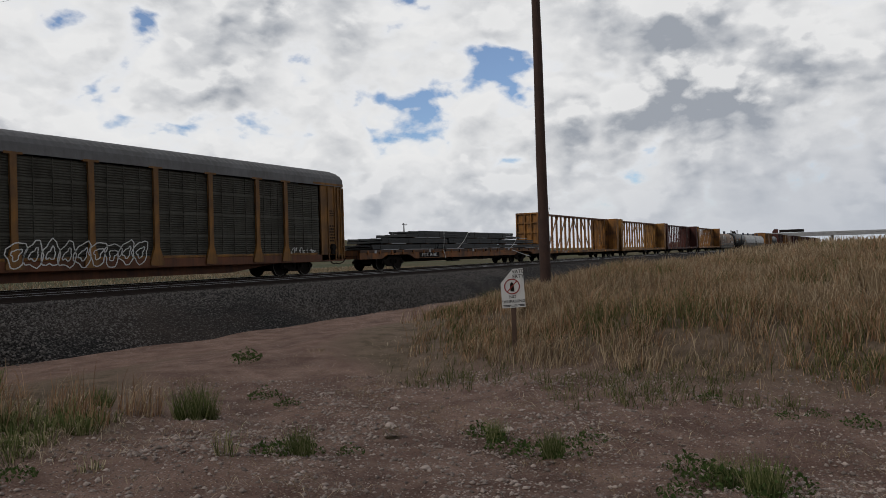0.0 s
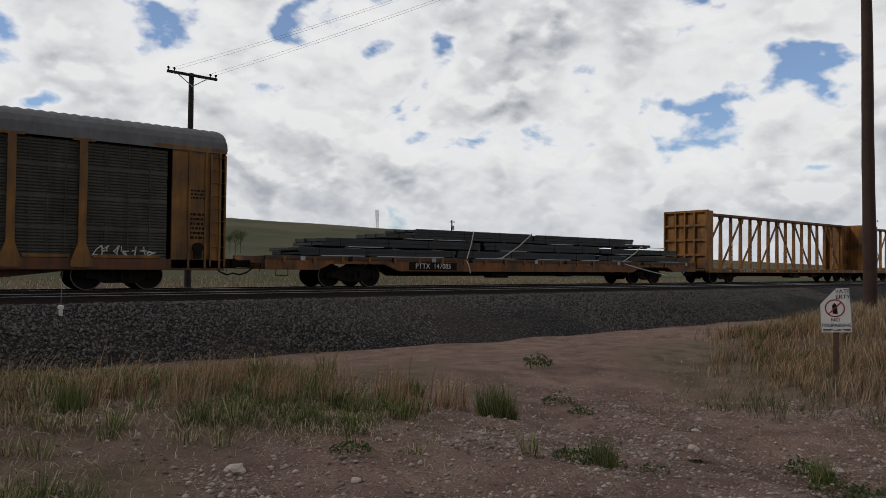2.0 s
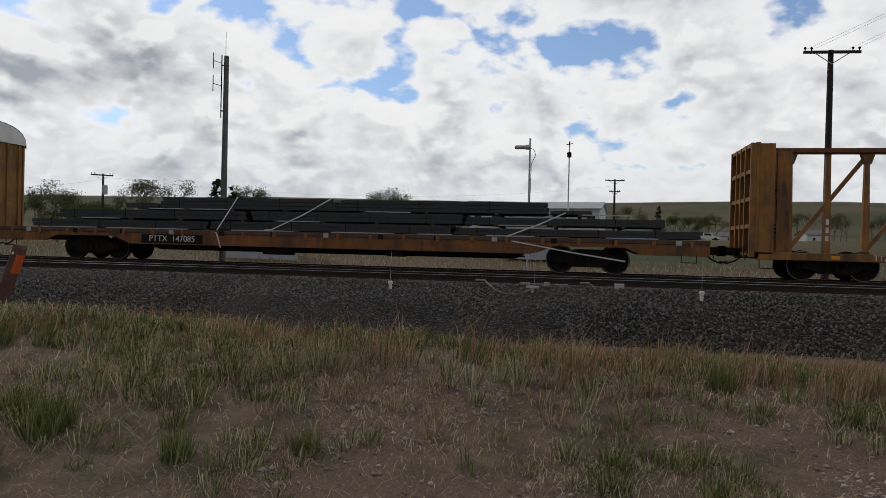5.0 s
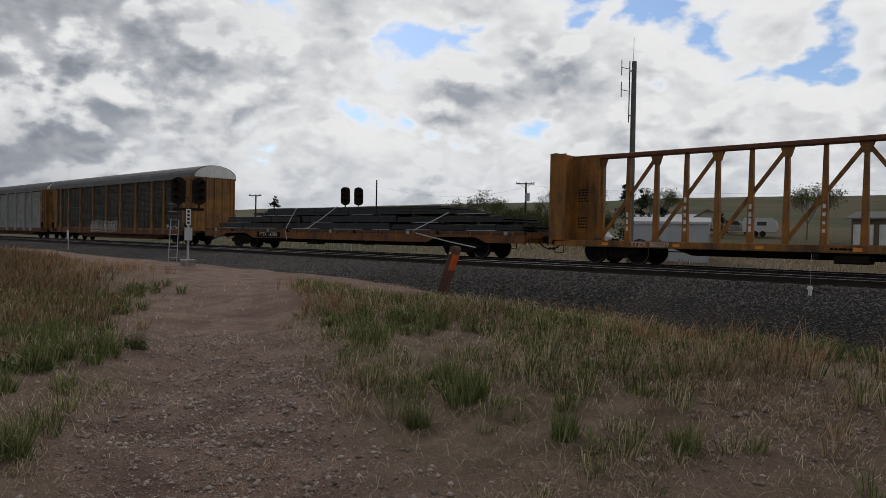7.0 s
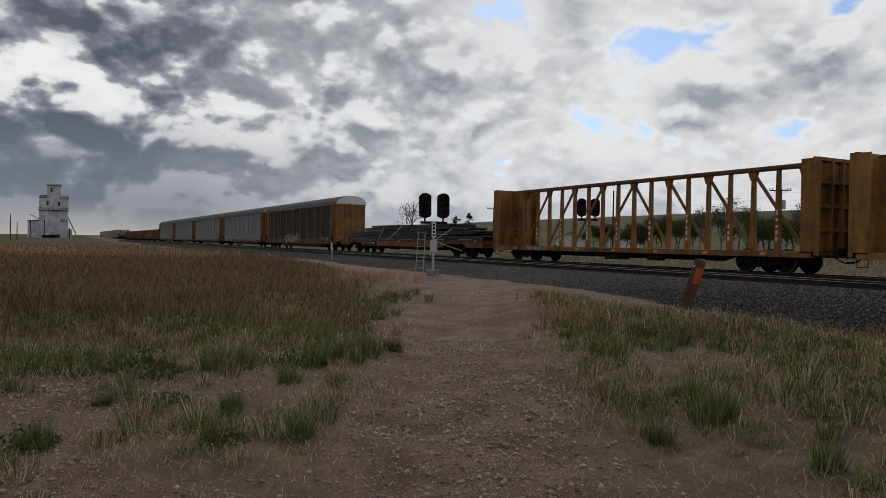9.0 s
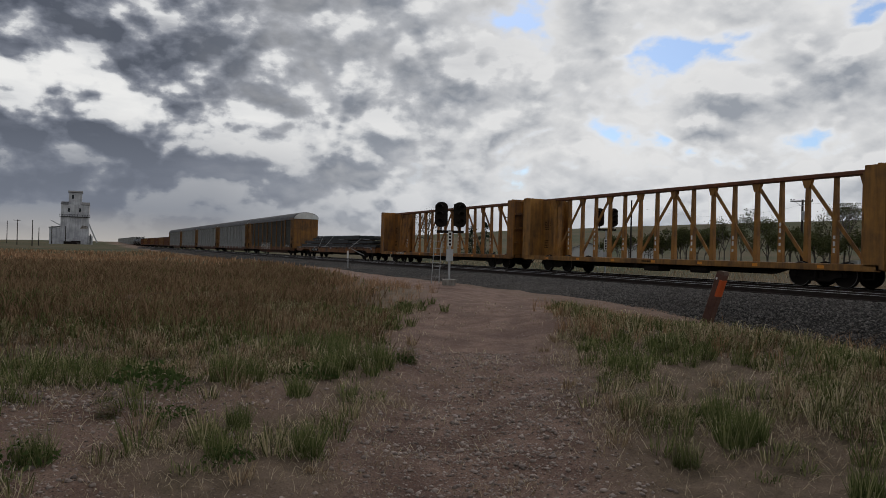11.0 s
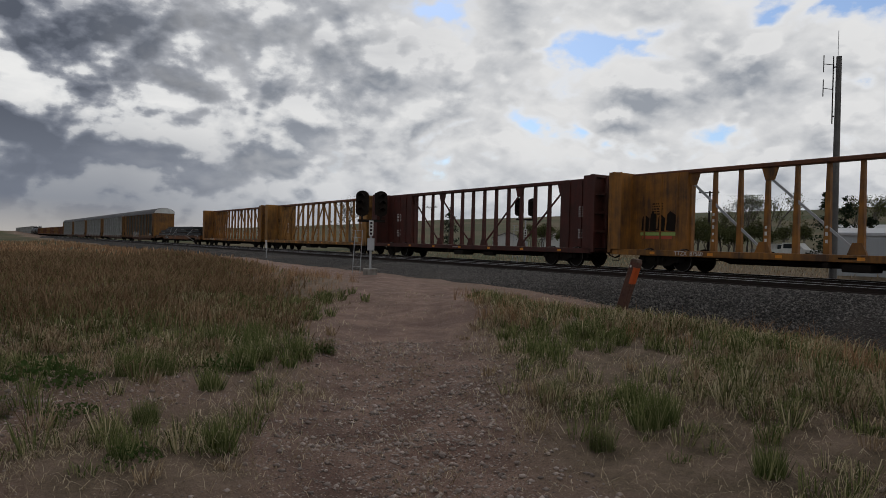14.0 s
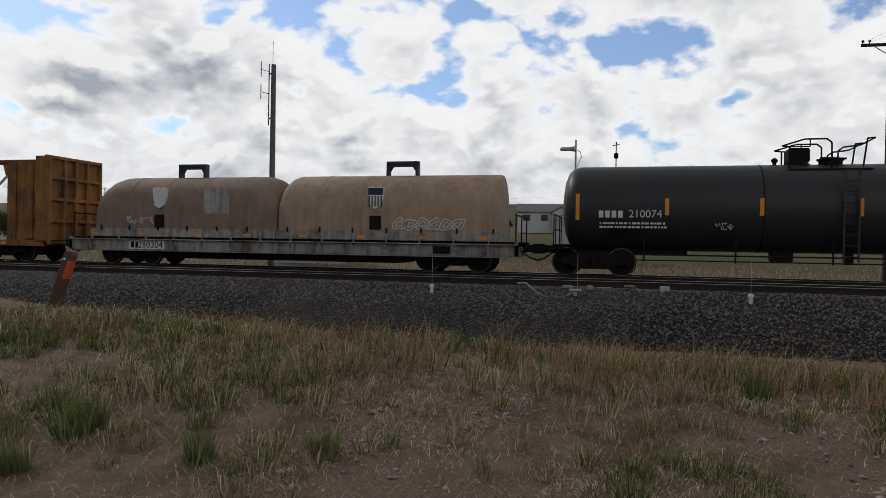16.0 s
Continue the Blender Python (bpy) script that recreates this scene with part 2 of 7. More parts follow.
# ---- meshes ----
class MB:
    """Gathers boxes, beams, rods and strips into one mesh."""

    def __init__(self):
        self.v, self.f = [], []

    def add(self, verts, faces):
        o = len(self.v)
        self.v += [tuple(p) for p in verts]
        self.f += [tuple(i + o for i in q) for q in faces]
        return self

    def box(self, x0, x1, y0, y1, z0, z1, cut=0.0):
        """A box with its long edges chamfered by cut."""
        if cut <= 0:
            p = [(x, y, z) for z in (z0, z1) for x, y in ((x0, y0), (x1, y0), (x1, y1), (x0, y1))]
            return self.add(p, [(3, 2, 1, 0), (4, 5, 6, 7), (0, 1, 5, 4), (1, 2, 6, 5), (2, 3, 7, 6), (3, 0, 4, 7)])
        c = cut
        dims = (x1 - x0, y1 - y0, z1 - z0)
        ax = dims.index(max(dims))
        lo, hi = ((x0, y0, z0)[ax], (x1, y1, z1)[ax])
        o = [i for i in range(3) if i != ax]
        a0, a1 = (x0, y0, z0)[o[0]], (x1, y1, z1)[o[0]]
        b0, b1 = (x0, y0, z0)[o[1]], (x1, y1, z1)[o[1]]
        ring = [(a0 + c, b0), (a1 - c, b0), (a1, b0 + c), (a1, b1 - c), (a1 - c, b1), (a0 + c, b1), (a0, b1 - c), (a0, b0 + c)]
        verts = []
        for s in (lo, hi):
            for a, b in ring:
                q = [0, 0, 0]
                q[ax], q[o[0]], q[o[1]] = s, a, b
                verts.append(q)
        return self.add(verts, [(i, (i + 1) % 8, 8 + (i + 1) % 8, 8 + i) for i in range(8)] + [tuple(range(7, -1, -1)), tuple(range(8, 16))])

    def prism(self, profile, axis, a, b):
        """A closed profile of (u, v) drawn from a to b along an axis; u, v are the other two axes in order."""
        k, o, verts = len(profile), [i for i in range(3) if i != axis], []
        for s in (a, b):
            for u, w in profile:
                q = [0, 0, 0]
                q[axis], q[o[0]], q[o[1]] = s, u, w
                verts.append(q)
        return self.add(verts, [(i, (i + 1) % k, k + (i + 1) % k, k + i) for i in range(k)] + [tuple(range(k - 1, -1, -1)), tuple(range(k, 2 * k))])

    def rod(self, p, q, r, r2=None, n=8):
        """A round bar from p to q, tapering to r2."""
        p, q = Vector(p), Vector(q)
        d = (q - p).normalized()
        u = d.orthogonal().normalized()
        w = d.cross(u)
        r2 = r if r2 is None else r2
        verts = [c + (u * math.cos(2 * math.pi * i / n) + w * math.sin(2 * math.pi * i / n)) * s for c, s in ((p, r), (q, r2)) for i in range(n)]
        return self.add(verts, [(i, (i + 1) % n, n + (i + 1) % n, n + i) for i in range(n)] + [tuple(range(n - 1, -1, -1)), tuple(range(n, 2 * n))])

    def beam(self, p, q, w, h, side=(0, 1, 0)):
        """A rectangular bar from p to q: w along side, h across."""
        p, q, s = Vector(p), Vector(q), Vector(side).normalized()
        d = (q - p).normalized()
        t = d.cross(s).normalized()
        ring = [(-w / 2, -h / 2), (w / 2, -h / 2), (w / 2, h / 2), (-w / 2, h / 2)]
        verts = [c + s * a + t * b for c in (p, q) for a, b in ring]
        return self.add(verts, [(0, 1, 5, 4), (1, 2, 6, 5), (2, 3, 7, 6), (3, 0, 4, 7), (3, 2, 1, 0), (4, 5, 6, 7)])

    def lathe(self, rings, axis=0, n=24, centre=(0, 0, 0)):
        """Rings of (place along the axis, radius)."""
        o = [i for i in range(3) if i != axis]
        verts = []
        for s, r in rings:
            for i in range(n):
                q = list(centre)
                q[axis] += s
                q[o[0]] += r * math.cos(2 * math.pi * i / n)
                q[o[1]] += r * math.sin(2 * math.pi * i / n)
                verts.append(q)
        k = len(rings)
        fs = [(j * n + i, j * n + (i + 1) % n, (j + 1) * n + (i + 1) % n, (j + 1) * n + i) for j in range(k - 1) for i in range(n)]
        return self.add(verts, fs + [tuple(range(n - 1, -1, -1)), tuple(range((k - 1) * n, k * n))])

    def mesh(self, name, material, smooth=False):
        me = bpy.data.meshes.new(name)
        me.from_pydata(self.v, [], self.f)
        bm = bmesh.new()
        bm.from_mesh(me)
        bmesh.ops.recalc_face_normals(bm, faces=bm.faces)
        bm.to_mesh(me)
        bm.free()
        if smooth:
            me.polygons.foreach_set("use_smooth", [True] * len(me.polygons))
            me.set_sharp_from_angle(angle=radians(38))
        me.materials.append(material)
        return me


def part(name, mb, material, parent=None, label="", at=None, smooth=False):
    """One mesh object under a thing or a part; mb is a mesh or an MB."""
    me = mb.mesh(name, material, smooth) if isinstance(mb, MB) else mb
    ob = new(name, me)
    if name in ("stencil", "small_print", "graffiti"):
        ob["kind"] = "stuff"
    if parent is not None:
        ob.parent = parent
    if at is not None:
        ob.matrix_basis = at
    if label:
        ob["label"] = label
    return ob


def thing(name, label, category, at=None, group="", kind=""):
    ob = new(name)
    ob.empty_display_size = 0.3
    if at is not None:
        ob.matrix_basis = at
    return tagged(ob, label, category, group, kind)


def np_mesh(name, verts, faces, material, smooth=False):
    """A large mesh of triangles or quads from arrays."""
    verts, faces = np.asarray(verts, np.float32), np.asarray(faces, np.int32)
    k = faces.shape[1]
    me = bpy.data.meshes.new(name)
    me.vertices.add(len(verts))
    me.vertices.foreach_set("co", verts.ravel())
    me.loops.add(faces.size)
    me.loops.foreach_set("vertex_index", faces.ravel())
    me.polygons.add(len(faces))
    me.polygons.foreach_set("loop_start", np.arange(0, faces.size, k, dtype=np.int32))
    if smooth:
        me.polygons.foreach_set("use_smooth", np.ones(len(faces), bool))
    me.update(calc_edges=True)
    me.materials.append(material)
    return me


def letters(text, size, material, parent, at, name="lettering", label="", squeeze=1.0):
    """Raised lettering in the built-in font."""
    cu = bpy.data.curves.new(name, "FONT")
    cu.body, cu.size, cu.extrude, cu.align_x, cu.align_y = text, size, 0.002, "CENTER", "CENTER"
    cu.space_character = squeeze
    cu.materials.append(material)
    ob = new(name, cu)
    ob.parent, ob.matrix_basis = parent, at
    if label:
        ob["label"] = label
    return ob

# ---- the lie of the land ----
def smooth(a, b, x):
    t = np.clip((x - a) / (b - a), 0, 1)
    return t * t * (3 - 2 * t)


def waves(x, y, scale, seed):
    """Smooth uneven noise between about -1 and 1."""
    rng = np.random.RandomState(seed)
    out = 0
    for k in range(7):
        a, f, p = rng.rand() * 6.28, scale * (0.6 + 1.6 * rng.rand()), rng.rand() * 6.28
        out = out + np.sin((x * np.cos(a) + y * np.sin(a)) * f + p + 1.3 * np.sin((x * np.sin(a) - y * np.cos(a)) * f * 0.7 + p * 2))
    return out / 3.5


def line_dist(x, y, pts):
    """The distance to a line through points."""
    best = np.full(np.shape(x), 1e9)
    for (ax, ay), (bx, by) in zip(pts, pts[1:]):
        dx, dy = bx - ax, by - ay
        t = np.clip(((x - ax) * dx + (y - ay) * dy) / (dx * dx + dy * dy), 0, 1)
        best = np.minimum(best, np.hypot(x - ax - t * dx, y - ay - t * dy))
    return best


ROAD_EAST = [(1.5, -3.0), (4.0, 1.0), (6.0, 4.2), (7.6, 7.2), (10.0, 10.4), (15.0, 12.8), (26.0, 13.8), (60.0, 14.2)]
ROAD_WEST = [(-0.5, -1.0), (-3.0, 1.6), (-6.0, 3.5), (-10.0, 5.6), (-15.0, 8.8), (-20.0, 12.0), (-27.0, 13.9), (-60.0, 14.5)]
HILL_AZ = [-180, -110, -96, -82, -70, -56, -40, -25, -10, 5, 18, 28, 38, 48, 58, 68, 80, 110, 180]
HILL_EL = [0.4, 0.4, 0.2, 0.3, 1.0, 2.0, 2.7, 3.2, 3.4, 3.5, 3.5, 3.2, 2.6, 1.7, 0.8, 0.3, 0.2, 0.4, 0.4]


def toe_z(x):
    return -0.62 + 0.75 * smooth(-6, -22, x) * 1.0


def ruts(x, y):
    """Wheel tracks worn along both dirt roads."""
    out = 0
    for road, wide in ((ROAD_EAST, 0.8), (ROAD_WEST, 0.7)):
        d = line_dist(x, y, road) + 0.16 * waves(x, y, 0.8, 71)
        out = np.maximum(out, np.exp(-((d - wide) / 0.26) ** 2) * (0.6 + 0.4 * waves(x, y, 0.7, 72)))
    return np.clip(out, 0, 1)


def land(x, y):
    """The height of the ground."""
    x, y = np.asarray(x, float), np.asarray(y, float)
    r, az = np.hypot(x, y), np.degrees(np.arctan2(x, y))
    z = 0.10 * smooth(3, 7, r) * smooth(6, -2, x) + 0.035 * waves(x, y, 0.9, 3) + 0.02 * waves(x, y, 3.1, 4) * smooth(14, 9, r)
    z = z + 0.28 * np.exp(-((x + 2.5) / 5.5) ** 2 - ((y - 7.2) / 1.9) ** 2)
    z = z - 0.30 * smooth(3.0, 7.0, x) * smooth(12, 6, y)
    z = z - 0.05 * smooth(1.5, 0.5, line_dist(x, y, ROAD_EAST)) - 0.06 * smooth(1.2, 0.3, line_dist(x, y, ROAD_WEST))
    z = z + 0.25 * smooth(6.5, 9.5, y) * smooth(-3, -8, x)
    z = z - 0.045 * ruts(x, y) * smooth(40, 20, r)
    z = z + (0.012 * waves(x, y, 7.0, 41) + 0.010 * waves(x, y, 13.0, 42)) * smooth(12, 6, r)
    down = smooth(8.6, 14.0, y)
    z = z * (1 - down) + (toe_z(x) + 0.02 * waves(x, y, 1.4, 5)) * down
    bank = smooth(9.0, 18.5, r + 1.0 * waves(x, y, 0.5, 8)) * smooth(57, 75, az) * smooth(13.0, 7.5, y)
    z = z + bank * (0.85 + 0.20 * waves(x, y, 0.18, 6)) + 0.75 * smooth(20, 34, r) * smooth(76, 90, az) * smooth(120, 70, r)
    z = z + 0.35 * smooth(9, 17, r) * smooth(-68, -84, az) * (1 + 0.4 * waves(x, y, 0.35, 7)) * smooth(60, 30, r)
    z = z + 0.6 * smooth(31, 44, y) + 0.25 * waves(x, y, 0.07, 9) * smooth(35, 70, r)
    z = z + 3.3 * smooth(45, 125, r) * smooth(-34, -20, az) * smooth(42, 26, az) * smooth(600, 230, r)
    far = np.interp(az, HILL_AZ, HILL_EL)
    z = z + 640 * np.tan(np.radians(far)) * smooth(190, 640, r) * (1 + 0.05 * waves(x, y, 0.012, 11)) * smooth(4500, 1200, r)
    return z


def dirtiness(x, y):
    """1 where the ground is bare, 0 under full grass."""
    r, az = np.hypot(x, y), np.degrees(np.arctan2(x, y))
    w = waves(x, y, 1.3, 21) * 0.45 + waves(x, y, 4.0, 22) * 0.25
    d = smooth(2.3, 1.3, line_dist(x, y, ROAD_EAST) + 0.5 * w)
    d = np.maximum(d, smooth(1.75, 0.75, line_dist(x, y, ROAD_WEST) * np.interp(r, [0, 4, 10, 18, 40], [1.6, 1.3, 0.9, 0.62, 0.6]) + 0.45 * w))
    apron = smooth(28, 40, az + 6 * w) * smooth(10.2, 8.6, r + w) * smooth(140, 110, az)
    d = np.maximum(d, apron)
    d = np.maximum(d, smooth(14, 24, az + 8 * w) * smooth(6.6, 5.4, y + 0.6 * w) * smooth(12, 9, x))
    d = np.maximum(d, 0.95 * smooth(0, 0.8, 1 - (r + 1.2 * w - 3.6) / np.interp(az, [-70, -45], [1.6, 0.9])))
    d = np.maximum(d, 0.9 * smooth(0.05, 0.45, waves(x, y, 1.0, 24) + 0.3 * w) * smooth(-58, -66, az) * smooth(9.0, 7.5, r + w))
    d = np.maximum(d, 0.45 * smooth(0.25, 0.6, waves(x, y, 1.2, 25) + 0.3 * w) * smooth(9.0, 7.0, r))
    d = np.maximum(d, 0.7 * smooth(-68, -78, az) * smooth(5.8, 6.6, r + w) * smooth(8.4, 7.4, r + w))
    d = np.maximum(d, smooth(12.6, 13.6, y + 0.4 * w) * smooth(4, 9, x) * smooth(60, 40, x) * smooth(19, 17, y))
    d = np.maximum(d, 0.7 * smooth(14.3, 15.0, y) * smooth(30, 26, y))
    return np.clip(d, 0, 1)


def build_ground():
    m, n = make("prairie_ground")
    p = n("ShaderNodeTexCoord").outputs["Object"]
    bare = n("ShaderNodeAttribute")
    bare.attribute_name = "bare"
    b = bare.outputs["Fac"]
    big, mid, fine, grit = n.noise(p, 0.35, 5), n.noise(p, 2.2, 6, 0.6), n.noise(p, 14, 6, 0.65), n.noise(p, 75, 4, 0.7)
    soil = n.mix(n.ramp(mid, [(0.35, 0.0), (0.65, 1.0)]), (0.265, 0.160, 0.125, 1), (0.46, 0.305, 0.243, 1))
    soil = n.mix(n.math("MULTIPLY", n.ramp(fine, [(0.45, 0.0), (0.7, 1.0)]), 0.7), soil, (0.13, 0.085, 0.07, 1))
    peb = n("ShaderNodeTexVoronoi", {"Vector": p, "Scale": 38.0})
    soil = n.mix(n.math("MULTIPLY", n.ramp(peb.outputs[0], [(0.15, 1.0), (0.34, 0.0)]), n.ramp(fine, [(0.42, 0.0), (0.6, 0.8)])), soil, (0.33, 0.29, 0.27, 1))
    small = n("ShaderNodeTexVoronoi", {"Vector": p, "Scale": 46.0})
    pick = n("ShaderNodeSeparateXYZ", {0: small.outputs["Color"]}).outputs
    chip = n.math("MULTIPLY", n.ramp(small.outputs["Distance"], [(0.30, 1.0), (0.46, 0.0)]), n.ramp(pick[0], [(0.52, 0.0), (0.60, 1.0)]))
    chip = n.math("MULTIPLY", chip, n.ramp(mid, [(0.34, 0.35), (0.55, 1.0)]))
    tint = n.ramp(pick[1], [(0.0, (0.06, 0.045, 0.04)), (0.45, (0.20, 0.15, 0.13)), (0.6, (0.46, 0.37, 0.32)), (1.0, (0.66, 0.56, 0.50))])
    worn = n("ShaderNodeAttribute")
    worn.attribute_name = "worn"
    soil = n.mix(n.math("MULTIPLY", worn.outputs["Fac"], n.ramp(mid, [(0.3, 0.75), (0.65, 0.15)])), soil, (0.15, 0.098, 0.08, 1))
    damp = n.ramp(n.noise(p, 0.75, 6, 0.62, 0.6), [(0.50, 0.0), (0.62, 0.55)])
    soil = n.mix(damp, soil, (0.165, 0.098, 0.078, 1))
    soil = n.mix(n.math("MULTIPLY", chip, 0.9), soil, tint)
    turf = n.mix(n.ramp(mid, [(0.4, 0.0), (0.62, 1.0)]), (0.36, 0.26, 0.195, 1), (0.20, 0.15, 0.10, 1))
    turf = n.mix(n.math("MULTIPLY", fine, 0.5), turf, (0.11, 0.085, 0.055, 1))
    range_ = n.mix(n.ramp(n.noise(p, 0.02, 6), [(0.42, 0.0), (0.6, 1.0)]), (0.125, 0.10, 0.055, 1), (0.068, 0.078, 0.034, 1))
    dist = n.math("MULTIPLY", n("ShaderNodeVectorMath", {0: p}, operation="LENGTH").outputs[1], 1 / 60.0, clamp=True)
    turf = n.mix(n.ramp(dist, [(0.45, 0.0), (1.0, 1.0)]), turf, range_)
    col = n.mix(b, turf, soil)
    speck = n.math("MULTIPLY", n.ramp(grit, [(0.36, 0.5), (0.5, 0.8), (0.66, 1.0)]), n.ramp(fine, [(0.32, 0.62), (0.62, 1.0)]))
    speck = n.mix(dist, n("ShaderNodeCombineXYZ", {0: speck, 1: speck, 2: speck}).outputs[0], (0.85, 0.85, 0.85, 1))
    col = n("ShaderNodeMix", {0: 1.0, 6: col, 7: speck}, data_type="RGBA", blend_type="MULTIPLY").outputs[2]
    finish(n, col, 0.95, 0.0, n.math("ADD", n.math("MULTIPLY", fine, 0.6), n.math("MULTIPLY", grit, 0.4)), 1.0, 0.05, 0.15)
    na, rings = 460, [0.4 * 1.0262 ** k for k in range(362)]
    a = np.linspace(-np.pi, np.pi, na, endpoint=False)
    rr, aa = np.meshgrid(np.array(rings), a, indexing="ij")
    x, y = (rr * np.sin(aa)).ravel(), (rr * np.cos(aa)).ravel()
    x, y = np.r_[x, 0.0], np.r_[y, 0.0]
    v = np.c_[x, y, land(x, y)]
    i = np.arange(len(rings) - 1)[:, None] * na
    j, j2 = np.arange(na)[None], (np.arange(na)[None] + 1) % na
    f = np.stack([i + j, i + na + j, i + na + j2, i + j2], -1).reshape(-1, 4)
    f = np.r_[f, [(len(v) - 1, k, (k + 1) % na, (k + 2) % na) for k in range(0, na, 2)]]
    me = np_mesh("ground", v, f, m, True)
    at = me.attributes.new("bare", "FLOAT", "POINT")
    at.data.foreach_set("value", dirtiness(x, y).astype(np.float32))
    at = me.attributes.new("worn", "FLOAT", "POINT")
    at.data.foreach_set("value", ruts(x, y).astype(np.float32))
    g = new("ground", me)
    tagged(g, "pinkish gravelly dirt and dry prairie rolling to low hills", "ground", kind="structure")


build_ground()


# ---- ballast and tracks ----
def build_ballast():
    xs = np.r_[np.arange(-900, -60, 20), np.arange(-60, 60, 1.0), np.arange(60, 901, 20)].astype(float)
    prof = [(15.9, -0.60), (16.5, -0.36), (17.7, 0.10), (19.15, 0.50), (19.6, 0.53), (22.0, 0.53), (23.0, 0.50), (26.2, 0.50), (27.0, 0.42), (30.5, -0.3)]
    v = []
    for x in xs:
        tz = float(toe_z(x))
        for y, z in prof:
            k = (0.5 - z) / 1.05
            v.append((x, y + 0.25 * math.sin(x * 0.31) * k + 0.12 * math.sin(x * 1.7) * k, z if z > 0.4 else z + (tz + 0.62) * k - 0.08 * k))
    k = len(prof)
    i, j = np.arange(len(xs) - 1)[:, None] * k, np.arange(k - 1)[None]
    f = np.stack([i + j, i + k + j, i + k + j + 1, i + j + 1], -1).reshape(-1, 4)
    m, n = make("ballast_bed")
    p = n("ShaderNodeTexCoord").outputs["Object"]
    vo = n("ShaderNodeTexVoronoi", {"Vector": p, "Scale": 21.0})
    tone = n.ramp(n("ShaderNodeSeparateXYZ", {0: vo.outputs["Color"]}).outputs[0], [(0.0, (0.02, 0.019, 0.019)), (0.6, (0.062, 0.057, 0.056)), (1.0, (0.19, 0.178, 0.172))])
    # shade in the crevices between stones, put into the colour towards cell edges
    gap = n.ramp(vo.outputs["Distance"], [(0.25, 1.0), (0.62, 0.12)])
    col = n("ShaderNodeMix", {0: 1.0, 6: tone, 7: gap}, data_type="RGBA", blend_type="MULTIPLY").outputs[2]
    col = n.mix(n.math("MULTIPLY", n.ramp(n.noise(p, 0.25, 5), [(0.45, 0.0), (0.7, 1.0)]), 0.4), col, (0.10, 0.075, 0.062, 1))
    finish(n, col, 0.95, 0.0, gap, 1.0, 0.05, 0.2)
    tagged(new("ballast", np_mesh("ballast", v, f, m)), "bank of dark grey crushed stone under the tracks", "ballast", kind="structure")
    # loose stones on the near shoulder
    rng = np.random.RandomState(5)
    cnt = 38000
    x = rng.uniform(-34, 40, cnt)
    t = rng.rand(cnt) ** 0.9
    y = 16.0 + t * 3.6
    z = np.interp(y, [q[0] for q in prof], [q[1] for q in prof]) + np.where(y < 19.1, (toe_z(x) + 0.62 - 0.08) * np.clip((0.5 - np.interp(y, [q[0] for q in prof], [q[1] for q in prof])) / 1.05, 0, 1), 0)
    s = rng.uniform(0.016, 0.044, cnt)
    o = np.array([(1, 0, 0), (-1, 0, 0), (0, 1, 0), (0, -1, 0), (0, 0, 1), (0, 0, -1)], float)
    a = rng.rand(cnt) * 6.28
    q = o[None] * s[:, None, None] * rng.uniform(0.6, 1.3, (cnt, 6, 1))
    ca, sa = np.cos(a)[:, None], np.sin(a)[:, None]
    tilt = rng.uniform(-0.6, 0.6, cnt)[:, None]
    qx, qy, qz = q[..., 0] * ca - q[..., 1] * sa, q[..., 0] * sa + q[..., 1] * ca, q[..., 2]
    qx, qz = qx * np.cos(tilt) - qz * np.sin(tilt), qx * np.sin(tilt) + qz * np.cos(tilt)
    v = np.stack([qx + x[:, None], qy + y[:, None], qz + z[:, None] + 0.01], -1).reshape(-1, 3)
    tri = np.array([(0, 2, 4), (2, 1, 4), (1, 3, 4), (3, 0, 4), (2, 0, 5), (1, 2, 5), (3, 1, 5), (0, 3, 5)])
    f = (np.arange(cnt)[:, None, None] * 6 + tri[None]).reshape(-1, 3)
    tagged(new("ballast_stones", np_mesh("ballast_stones", v, f, M["stone"])), "loose crushed grey stones on the track bank", "stones", kind="stuff")


build_ballast()
RAIL_PROFILE = [(-0.07, 0), (0.07, 0), (0.07, 0.015), (0.012, 0.04), (0.012, 0.125), (0.036, 0.135), (0.036, 0.163), (-0.036, 0.163), (-0.036, 0.135), (-0.012, 0.125), (-0.012, 0.04), (-0.07, 0.015)]
TIE = MB().box(-0.115, 0.115, -1.30, 1.30, -0.16, 0.0, 0.012).mesh("tie", M["tie"])


def build_track(name, y, ties):
    t = thing(name, "steel rails on dark timber ties", "railway track", pose(0, y, RAIL_Z), kind="structure")
    for s in (-1, 1):
        prof = [(s * 0.7525 + u, w - 0.172) for u, w in RAIL_PROFILE]
        part("rail", MB().prism(prof, 0, -900, 900), M["rail"], t)
        part("rail_head", MB().box(-900, 900, s * 0.7525 - 0.03, s * 0.7525 + 0.03, -0.012, 0.0, 0.006), M["rail_top"], t, "bright worn running surface")
    rng = random.Random(int(y * 10))
    for k in ties:
        part("tie", TIE, None, t, at=pose(k * 0.5 + rng.uniform(-0.03, 0.03), rng.uniform(-0.05, 0.05), -0.175 + rng.uniform(-0.015, 0.008), 0, 0, rng.uniform(-1.2, 1.2)))
    return t


near_track = build_track("railway_track", NEAR_Y, range(-110, 130))
far_track = build_track("railway_track", FAR_Y, range(-60, 60))

# ---- the train: each car's origin lies at rail height under its middle; -y faces the camera ----
MOVING, WHEELS = [], []


